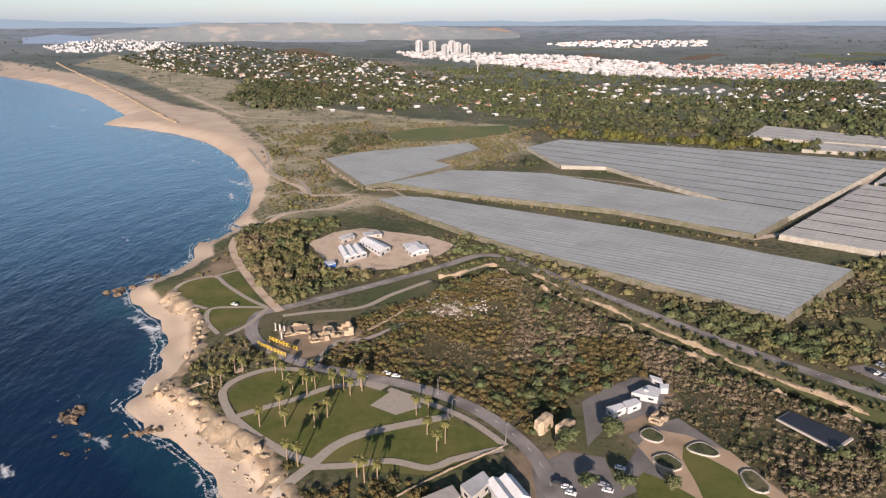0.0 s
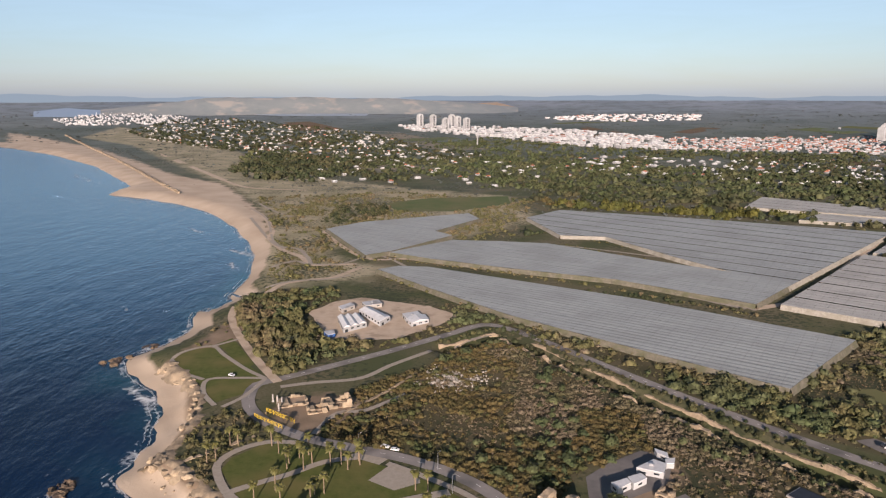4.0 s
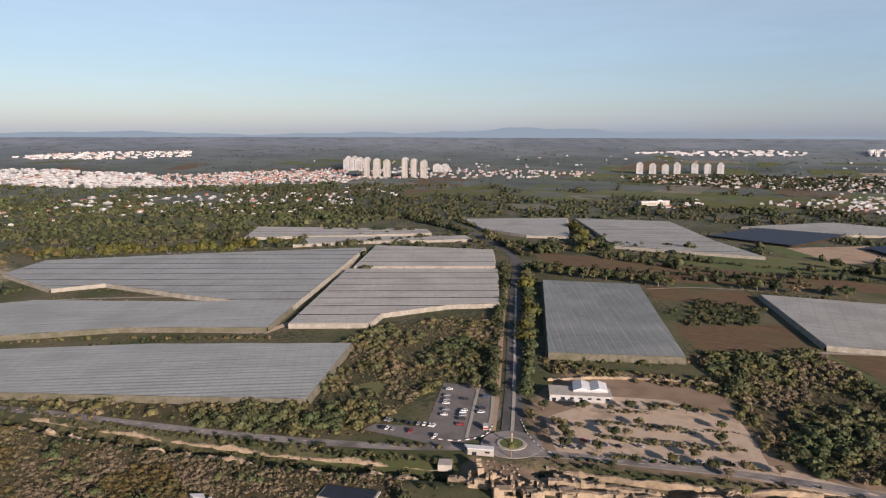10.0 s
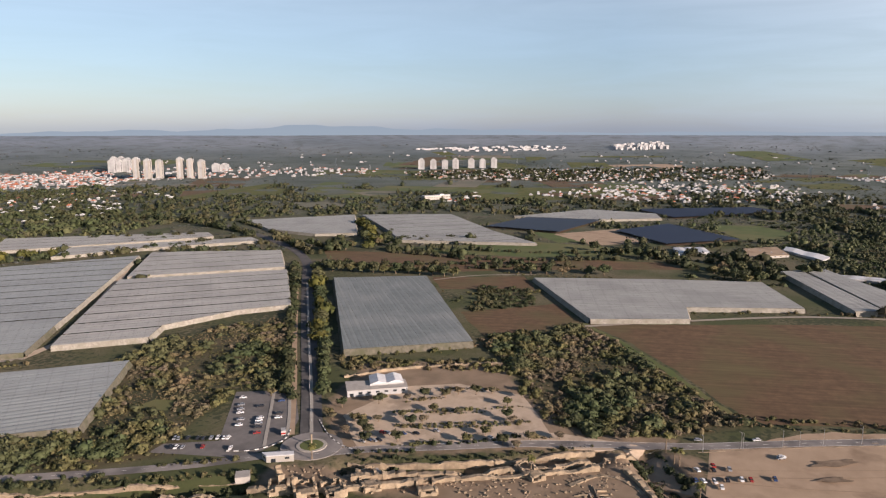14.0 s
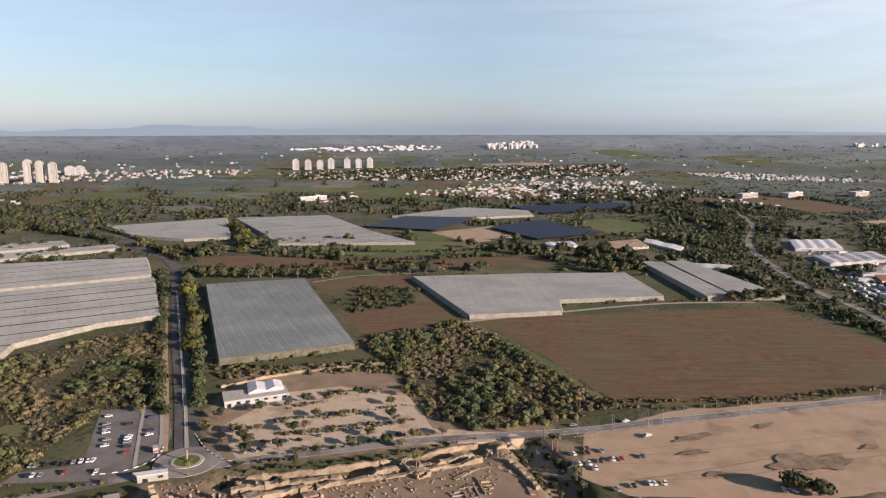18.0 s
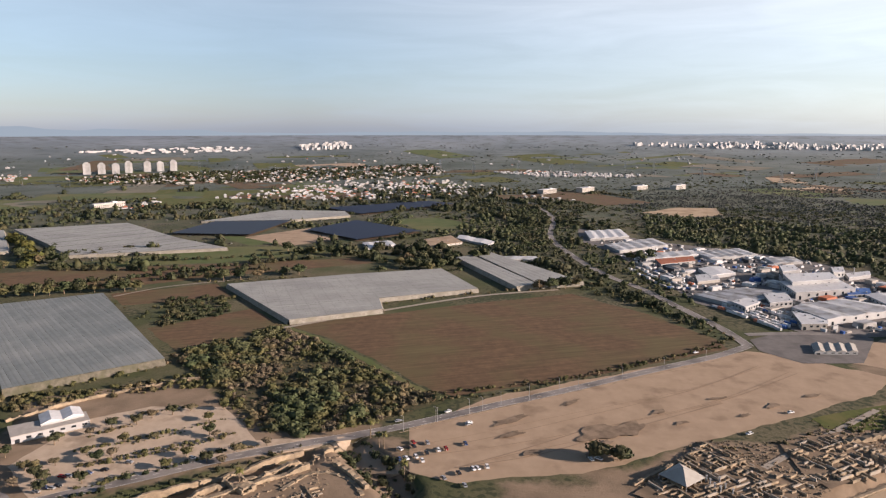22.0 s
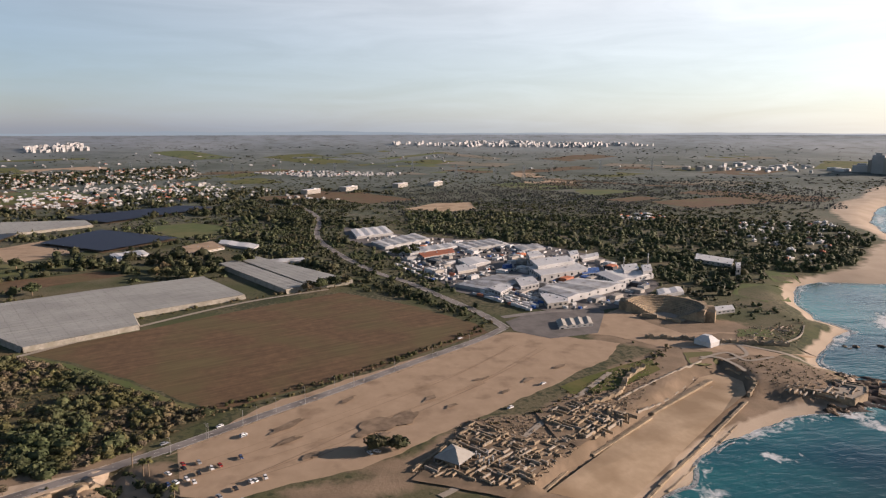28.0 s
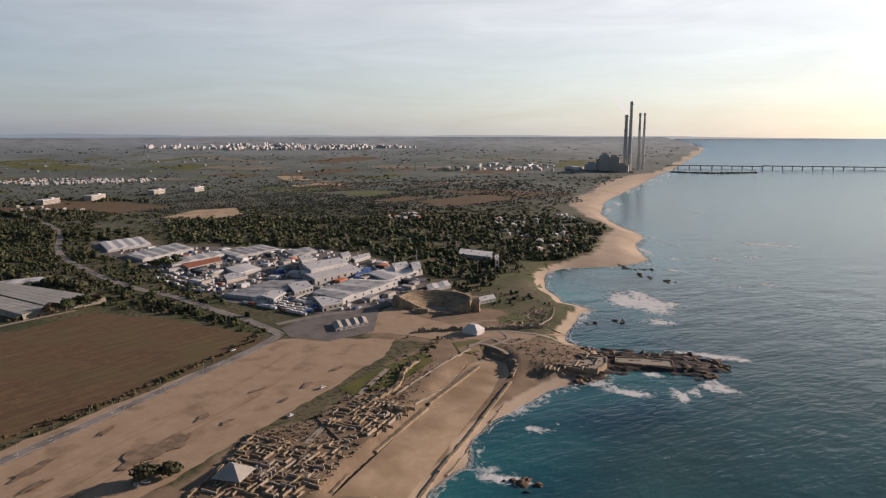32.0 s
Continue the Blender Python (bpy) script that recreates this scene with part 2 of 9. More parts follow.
M["cream_wall"] = surf("cream_render", (0.39, 0.37, 0.335), (0.33, 0.31, 0.275), 0.2, 0.85, 0, rand=0.1)
M["white_roof"] = surf("white_sheet_roof", (0.62, 0.62, 0.615), (0.50, 0.50, 0.495), 0.3, 0.5, 0, rand=0.08)
M["grey_roof"] = surf("grey_sheet_roof", (0.42, 0.43, 0.44), (0.52, 0.52, 0.52), 0.2, 0.5, 0, (0.25, 0.24, 0.22), 0.1, rand=0.2)
M["red_roof"] = surf("clay_tile_roof", (0.42, 0.15, 0.08), (0.34, 0.13, 0.075), 0.4, 0.8, 0, rand=0.2)
M["dark_glass"] = surf("window_glass", (0.02, 0.025, 0.03), (0.03, 0.035, 0.04), 1, 0.15, 0)
# Far walls: render lightened to offset their backlit side and suggest haze.
M["pale_wall"] = surf("far_haze_render", (0.52, 0.51, 0.50), (0.42, 0.415, 0.405), 0.02, 0.85, 0, rand=0.1, island=0.15)
M["concrete"] = surf("concrete", (0.40, 0.37, 0.33), (0.32, 0.30, 0.27), 0.3, 0.9, 0.1, rand=0.12)
M["metal"] = surf("galvanised_metal", (0.5, 0.5, 0.5), (0.42, 0.42, 0.42), 2, 0.4, 0, metal=0.6)
M["foam"] = surf("sea_foam", (0.765, 0.774, 0.774), (0.648, 0.684, 0.702), 0.5, 0.9, 0)
M["tarp"] = surf("dark_sheet", (0.018, 0.02, 0.026), (0.03, 0.032, 0.04), 0.3, 0.45, 0)
M["solar"] = surf("solar_panel", (0.011, 0.013, 0.026), (0.016, 0.018, 0.034), 0.2, 0.45, 0)
M["yellow"] = surf("yellow_paint", (0.72, 0.50, 0.03), (0.6, 0.42, 0.03), 1, 0.6, 0)
M["net_skirt"] = surf("net_skirt", (0.15, 0.135, 0.105), (0.085, 0.08, 0.056), 0.35, 0.9, 0, (0.085, 0.085, 0.05), 0.1)
M["net_skirt_pale"] = surf("pale_net_skirt", (0.31, 0.29, 0.25), (0.20, 0.185, 0.15), 0.6, 0.9, 0, (0.20, 0.185, 0.145), 0.12)
M["blue_paint"] = surf("blue_paint", (0.05, 0.13, 0.36), (0.04, 0.10, 0.28), 1, 0.5, 0)

# ---- plan ----
SEA = -7.0
COAST = [(-3225, 3317), (-1462, 2435), (-1161, 2150), (-854, 1779), (-665, 1486), (-607, 1394), (-598, 1269), (-506, 1218), (-411, 1140), (-340, 1057), (-274, 941), (-223, 831), (-198, 743), (-185, 661), (-185, 597), (-195, 549), (-174, 611), (-199, 561), (-189, 517), (-198, 480)] + \
    [(-213, 452), (-191, 417), (-168, 389), (-156, 366), (-151, 339), (-152, 315), (-154, 301), (-135, 282), (-108, 256), (-91, 240), (-83, 229)] + [(-72, 206), (-64, 170), (-30, 100), (30, 30), (130, -40)] + \
    [(276, -167), (284, -183), (288, -198), (307, -211), (315, -220), (324, -238), (332, -261), (340, -280), (348, -300), (350, -321), (347, -342), (350, -362), (362, -378), (385, -398), (405, -403), (420, -396), (440, -406), (459, -426), (482, -463), (497, -493), (503, -493), (532, -488), (586, -511), (635, -547), (659, -571), (674, -617), (656, -660), (642, -704), (660, -763), (714, -800), (765, -850), (806, -920), (886, -962), (969, -1009), (1100, -1106), (1274, -1293), (1403, -1479), (1623, -1803), (1896, -2201), (2022, -2425), (2329, -2929), (2684, -3546)]
HIPPO = [(274, -152), (360, -266), (384, -301), (410, -319), (433, -314), (427, -291), (394, -252), (340, -181), (295, -118)]

HEATH = [(-221, 799), (-208, 922), (-348, 1253), (-1052, 2457), (-1403, 2826), (-1473, 3349), (-739, 2440), (-239, 1458), (-46, 1294), (131, 1186), (154, 953), (24, 823), (-85, 827), (-126, 738), (-72, 686), (-150, 624)]
MEADOW = [(-255, 1064), (-250, 1271), (-68, 1318), (-21, 1066), (-99, 975), (-138, 881), (-130, 766), (-73, 698), (-37, 681), (-67, 638), (-108, 623), (-149, 596), (-182, 740), (-192, 830)]
MOAT_A = [(7, 453), (25, 462), (48, 479), (68, 457), (92, 418), (126, 366), (149, 331), (173, 300), (197, 271), (217, 247)]
MOAT_B = [(256, 216), (268, 194), (290, 161), (314, 133), (337, 109)]
TRENCH = [(351, 88), (326, 69), (307, 54)]


BANK = [(319, 5), (320, -14), (319, -36), (328, -57), (350, -79), (378, -101), (368, -105), (332, -81), (303, -56), (302, 4)]
DUNES = [[(-1763, 2957), (-1525, 2767), (-1155, 2390), (-750, 1802), (-565, 1523), (-418, 1374), (-335, 1204), (-249, 1008), (-211, 884), (-208, 814), (-213, 792), (-262, 885), (-330, 1001), (-474, 1139), (-562, 1193), (-822, 1684), (-1347, 2240)],
    [(628, -540), (686, -627), (704, -696), (753, -758), (813, -823), (874, -915), (946, -962), (1028, -997), (1210, -1118), (1352, -1260), (1451, -1426), (1661, -1661), (1864, -1976), (1953, -2166), (1968, -2353), (1527, -1696), (1203, -1225), (1056, -1064), (928, -974), (774, -886), (722, -806), (636, -738), (615, -674), (645, -590)]]
BARE = [[(334, -24), (340, -63), (377, -102), (377, -147), (446, -234), (475, -297), (457, -355), (400, -387), (353, -359), (350, -297), (247.4, -161.0)], [(566, -268), (600, -335), (548, -376), (518, -402), (457, -355), (473, -285), (507, -245)], [(220, 244), (238, 251), (259, 215), (282, 176), (323, 133), (358, 90), (364, 59), (300, 48)],
    [(-92, 358), (-82, 373), (-63, 381), (-42, 372), (-40, 354), (-62, 330), (-82, 341)], [(-9, 401), (13, 424), (30, 405), (21, 379), (1, 375)], [(84.2, 250.5), (102.7, 262.9), (121.6, 241.7), (134.9, 216.6), (110.9, 210.7), (95.6, 227.5)], [(31.1, 247.6), (57.1, 247.0), (72.6, 224.5), (56.7, 202.7), (36.5, 203.2)],
    [(314, 280), (394, 308), (443, 224), (385, 166), (362, 135), (381, 80), (370, 77), (264, 230)], [(79, 292), (119, 314), (114, 281), (80.5, 254.7)],
    [(-178, 429), (-165, 484), (-154, 538), (-132, 483), (-159, 449)]]


OLD_CITY = [(-62, 330), (-44, 389), (-2, 425), (35, 473), (75, 438), (123, 377), (156, 319), (187, 270), (196, 257), (170.3, 215.2), (134.6, 215.9), (110.7, 271.8), (75, 298), (38.7, 251.5), (8.8, 294.0)]
belt = [(-74, 521), (16, 557), (60, 518), (98, 484), (161, 421), (208, 371), (241, 358), (247, 337), (224, 300), (178, 335), (122, 412), (76, 475), (37, 502), (-11, 468), (-77, 426), (-89, 408), (-140, 483), (-165, 554), (-151, 605), (-84, 603)]
THICK = [OLD_CITY, belt, [(228, 452), (309, 471), (344, 484), (448, 457), (419, 401), (329, 319), (300, 345), (224, 320), (157, 395), (170, 426), (212, 385), (286, 445)], [(490, 267), (541, 236), (575, 202), (534, 154), (489, 110), (431, 57), (421, 44), (381, 80), (358, 123), (367, 155), (383, 169), (451, 223)]]


def bowl(r):
    """The land and the sea climb towards the rim of the scene, so that the horizon stands at its true height."""
    return 2.4e-5 * np.maximum(r - 2600.0, 0.0) ** 2


def inside(poly, x, y):
    x, y = np.asarray(x, float), np.asarray(y, float)
    hit = np.zeros(x.shape, bool)
    for (x1, y1), (x2, y2) in zip(poly, poly[1:] + poly[:1]):
        if y1 != y2:
            hit ^= ((y1 > y) != (y2 > y)) & (x < (x2 - x1) * (y - y1) / (y2 - y1) + x1)
    return hit


def line_dist(line, x, y):
    x, y = np.asarray(x, float), np.asarray(y, float)
    best = np.full(x.shape, 1e12)
    for (x1, y1), (x2, y2) in zip(line, line[1:]):
        dx, dy = x2 - x1, y2 - y1
        f = np.clip(((x - x1) * dx + (y - y1) * dy) / max(dx * dx + dy * dy, 1e-9), 0, 1)
        best = np.minimum(best, (x - x1 - f * dx) ** 2 + (y - y1 - f * dy) ** 2)
    return np.sqrt(best)


def wave_field(x, y, seed, size):
    """A cheap smooth noise made of sines, for wobbling heights and edges over many points at once."""
    rng = np.random.default_rng(seed)
    out = np.zeros(np.shape(x))
    for k in range(6):
        a, p, f = rng.uniform(0, 6.28), rng.uniform(0, 6.28), (1.0 + 0.7 * k) / size
        out += np.sin((x * math.cos(a) + y * math.sin(a)) * f + p) / (1 + 0.5 * k)
    return out / 2.5


def smooth(line, step=6.0, closed=False):
    """A Catmull-Rom curve through the points."""
    p = [Vector((*q[:2], 0)) for q in line]
    n = len(p)
    out = []
    for i in range(n if closed else n - 1):
        a, b, c, d = (p[(i - 1) % n], p[i], p[(i + 1) % n], p[(i + 2) % n]) if closed else (p[max(i - 1, 0)], p[i], p[i + 1], p[min(i + 2, n - 1)])
        k = max(2, int((c - b).length / step))
        for j in range(k):
            t = j / k
            v = 0.5 * (2 * b + (c - a) * t + (2 * a - 5 * b + 4 * c - d) * t * t + (3 * b - a - 3 * c + d) * t ** 3)
            out.append((v.x, v.y))
    if not closed:
        out.append((p[-1].x, p[-1].y))
    return out


LAND = COAST + [(5200, -4800), (5200, 5200), (-5200, 5200), (-5200, 3300)]


def ground_z(x, y):
    x, y = np.asarray(x, float), np.asarray(y, float)
    d = line_dist(COAST, x, y)
    d = np.where(inside(LAND, x, y), d, -d) + 3.0 * wave_field(x, y, 5, 14.0)
    z = np.interp(d, [-60, -6, 0, 10, 17, 30], [-14, -8.4, -7.2, -5.2, -2.0, 0.0])
    cliff = d + 3.5 * wave_field(x, y, 9, 4.5)
    z = np.where((y > 90) & (np.hypot(x, y) < 470), np.interp(cliff, [-60, -6, 0, 12, 16, 18.5, 21, 27], [-14, -8.4, -7.2, -5.2, -4.2, -1.2, -0.2, 0.0]), z)
    h = np.where(inside(HIPPO, x, y), -1, 1) * line_dist(HIPPO + HIPPO[:1], x, y)
    e = line_dist([(268, -159), (300, -204), (356, -272), (384, -305)], x, y)
    z = np.where((e < 22) & (d < 32) & (y < -100), np.minimum(z, np.interp(d, [-60, -6, 0, 10, 32], [-14, -8.4, -7.2, -5.5, -4.3])), z)
    z = np.where(h < 5, np.minimum(z, np.interp(h, [-1, 5], [-5.3, 0])), z)
    for line, half in ((MOAT_A, 6.0), (MOAT_B, 5.0), (TRENCH, 9.0)):
        m = line_dist(line, x, y)
        z = np.where(m < half + 3, np.minimum(z, np.interp(m, [half - 3, half + 3], [-5.0, 0])), z)
    return z + bowl(np.hypot(x, y)), d


def sand_width(x, y):
    r = np.hypot(x, y)
    return np.where(np.asarray(y) > 150, np.interp(r, [250, 420, 520, 700, 1000, 1500, 2600], [16.5, 17, 13, 15, 28, 66, 64]), np.interp(r, [250, 500, 800, 1200, 2500], [13, 9, 11, 24, 30]))


def gz(x, y):
    return float(ground_z([x], [y])[0][0])


# ---- building helpers ----
class Build:
    """Collects vertices and faces of one mesh."""
    def __init__(self):
        self.v, self.f = [], []

    def face(self, pts):
        i = len(self.v)
        self.v += [tuple(p) for p in pts]
        self.f.append(tuple(range(i, i + len(pts))))
        return self

    def prism(self, poly, z0, z1, inset=0.0, cap=True):
        n, i = len(poly), len(self.v)
        cx, cy = sum(p[0] for p in poly) / n, sum(p[1] for p in poly) / n
        area = sum(poly[k][0] * poly[(k + 1) % n][1] - poly[(k + 1) % n][0] * poly[k][1] for k in range(n))
        if area < 0:
            poly = list(reversed(poly))
        self.v += [(p[0], p[1], z0) for p in poly]
        self.v += [(p[0] + (cx - p[0]) * inset, p[1] + (cy - p[1]) * inset, z1) for p in poly]
        self.f += [(i + k, i + (k + 1) % n, i + n + (k + 1) % n, i + n + k) for k in range(n)]
        if cap:
            self.f += [tuple(range(i + n, i + 2 * n)), tuple(range(i + n - 1, i - 1, -1))]
        return self

    def box(self, x, y, z, sx, sy, sz, turn=0.0, inset=0.0):
        c, s = math.cos(turn), math.sin(turn)
        q = [(x + c * a * sx / 2 - s * b * sy / 2, y + s * a * sx / 2 + c * b * sy / 2) for a, b in ((-1, -1), (1, -1), (1, 1), (-1, 1))]
        return self.prism(q, z, z + sz, inset)

    def cyl(self, x, y, z, r0, r1, h, n=8):
        i = len(self.v)
        for k in range(n):
            a = 2 * math.pi * k / n
            self.v.append((x + r0 * math.cos(a), y + r0 * math.sin(a), z))
        for k in range(n):
            a = 2 * math.pi * k / n
            self.v.append((x + r1 * math.cos(a), y + r1 * math.sin(a), z + h))
        self.f += [(i + k, i + (k + 1) % n, i + n + (k + 1) % n, i + n + k) for k in range(n)]
        self.f += [tuple(range(i + n, i + 2 * n))]
        return self

    def ridge(self, sx, sy, z, h, over=0.4, hip=0.0, x=0.0, y=0.0):
        """A pitched roof along x; hip pulls the ridge's ends in."""
        a, b = sx / 2 + over, sy / 2 + over
        i = len(self.v)
        self.v += [(x - a, y - b, z), (x + a, y - b, z), (x + a, y + b, z), (x - a, y + b, z), (x - a + hip, y, z + h), (x + a - hip, y, z + h)]
        self.f += [(i, i + 1, i + 5, i + 4), (i + 2, i + 3, i + 4, i + 5), (i + 1, i + 2, i + 5), (i + 3, i, i + 4), (i + 3, i + 2, i + 1, i)]
        return self

    def mesh(self, name):
        me = bpy.data.meshes.new(name)
        me.from_pydata(self.v, [], self.f)
        me.update()
        return me


def part(name, b, material, parent=None, label=""):
    me = b.mesh(name) if isinstance(b, Build) else b
    if not me.materials:
        me.materials.append(M[material])
    ob = new(name, me)
    ob.parent = parent
    if label:
        tagged(ob, label)
    return ob


def thing(name, m, label, category, group="", kind=""):
    ob = new(name)
    ob.matrix_basis = m
    return tagged(ob, label, category, group, kind)


def at(x, y, turn=0.0, dz=0.0):
    return pose(x, y, gz(x, y) + dz, 0, 0, math.degrees(turn))


def fast_mesh(name, v, f, material, smooth_shade=False):
    """One mesh from arrays of vertices and of equal faces."""
    v, f = np.asarray(v, np.float32), np.asarray(f, np.int32)
    me = bpy.data.meshes.new(name)
    me.vertices.add(len(v))
    me.vertices.foreach_set("co", v.ravel())
    me.loops.add(f.size)
    me.loops.foreach_set("vertex_index", f.ravel())
    me.polygons.add(len(f))
    me.polygons.foreach_set("loop_start", np.arange(len(f), dtype=np.int32) * f.shape[1])
    me.update(calc_edges=True)
    if smooth_shade:
        me.polygons.foreach_set("use_smooth", np.ones(len(f), bool))
    me.materials.append(M[material])
    return me


# ---- what is already taken on the ground, so that nothing grows there ----
CELL, GX, GY, GN = 2.5, -900.0, -1100.0, 1100
taken = np.zeros((GN, GN), bool)
cell_x, cell_y = np.meshgrid(GX + CELL * (np.arange(GN) + 0.5), GY + CELL * (np.arange(GN) + 0.5))


def take(poly, grow=0.0):
    x0, x1 = min(p[0] for p in poly) - grow, max(p[0] for p in poly) + grow
    y0, y1 = min(p[1] for p in poly) - grow, max(p[1] for p in poly) + grow
    i0, i1 = max(int((x0 - GX) / CELL), 0), min(int((x1 - GX) / CELL) + 2, GN)
    j0, j1 = max(int((y0 - GY) / CELL), 0), min(int((y1 - GY) / CELL) + 2, GN)
    if i1 <= i0 or j1 <= j0:
        return
    cx, cy = cell_x[j0:j1, i0:i1], cell_y[j0:j1, i0:i1]
    hit = inside(poly, cx, cy)
    if grow:
        hit |= line_dist(poly + poly[:1], cx, cy) < grow
    taken[j0:j1, i0:i1] |= hit


def take_line(line, width):
    x0, x1 = min(p[0] for p in line) - width, max(p[0] for p in line) + width
    y0, y1 = min(p[1] for p in line) - width, max(p[1] for p in line) + width
    i0, i1 = max(int((x0 - GX) / CELL), 0), min(int((x1 - GX) / CELL) + 2, GN)
    j0, j1 = max(int((y0 - GY) / CELL), 0), min(int((y1 - GY) / CELL) + 2, GN)
    if i1 > i0 and j1 > j0:
        taken[j0:j1, i0:i1] |= line_dist(line, cell_x[j0:j1, i0:i1], cell_y[j0:j1, i0:i1]) < width / 2


def is_free(x, y):
    i, j = ((np.asarray(x) - GX) / CELL).astype(int), ((np.asarray(y) - GY) / CELL).astype(int)
    ok = (i >= 0) & (j >= 0) & (i < GN) & (j < GN)
    out = np.ones(len(x), bool)
    out[ok] = ~taken[j[ok], i[ok]]
    return out


sheets = []


def patch(name, poly, material, dz=0.08, label="", category="", step=14.0, curve=False, wobble=0.0):
    """A thin sheet that lies on the ground inside a polygon; each sheet a little above the one before."""
    sheets.append(name)
    dz = 0.03 + 0.004 * len(sheets)
    line = smooth(poly, step, True) if curve else poly
    if wobble:
        dense = []
        for (x1, y1), (x2, y2) in zip(line, line[1:] + line[:1]):
            k = max(1, int(math.hypot(x2 - x1, y2 - y1) / 5))
            dense += [(x1 + (x2 - x1) * j / k, y1 + (y2 - y1) * j / k) for j in range(k)]
        a = np.array(dense)
        line = list(zip(a[:, 0] + wobble * wave_field(a[:, 0], a[:, 1], 11, 9.0), a[:, 1] + wobble * wave_field(a[:, 0], a[:, 1], 12, 9.0)))
    z, _ = ground_z([p[0] for p in line], [p[1] for p in line])
    b = Build()
    i = len(line)
    area = sum(line[k][0] * line[(k + 1) % i][1] - line[(k + 1) % i][0] * line[k][1] for k in range(i))
    pts = [(p[0], p[1], zz + dz) for p, zz in zip(line, z)]
    b.face(pts if area > 0 else pts[::-1])
    ob = part(name, b, material)
    tagged(ob, label, category, kind="structure")
    take(line, 1.0)
    return ob


strips = []


def ribbon(name, line, width, material, dz=0.12, label="", category="", step=5.0, curve=True, keep=True, parent=None):
    """A strip of even width along a curve, laid on the ground; each a little above the one before."""
    if keep:
        strips.append(name)
        dz = 0.24 + 0.003 * len(strips)
    p = smooth(line, step) if curve else line
    n = len(p)
    z, _ = ground_z([q[0] for q in p], [q[1] for q in p])
    v = []
    for i in range(n):
        a, c = p[max(i - 1, 0)], p[min(i + 1, n - 1)]
        dx, dy = c[0] - a[0], c[1] - a[1]
        L = math.hypot(dx, dy) or 1
        ox, oy = -dy / L * width / 2, dx / L * width / 2
        v += [(p[i][0] - ox, p[i][1] - oy, z[i] + dz), (p[i][0] + ox, p[i][1] + oy, z[i] + dz)]
    f = [(2 * i, 2 * i + 2, 2 * i + 3, 2 * i + 1) for i in range(n - 1)]
    ob = new(name, fast_mesh(name, v, f, material))
    ob.parent = parent
    if label:
        tagged(ob, label, category, kind="" if parent else "structure")
    if keep:
        take_line(p, width + 2)
    return ob


def offset_line(line, d):
    out = []
    n = len(line)
    for i in range(n):
        a, c = line[max(i - 1, 0)], line[min(i + 1, n - 1)]
        dx, dy = c[0] - a[0], c[1] - a[1]
        L = math.hypot(dx, dy) or 1
        out.append((line[i][0] - dy / L * d, line[i][1] + dx / L * d))
    return out


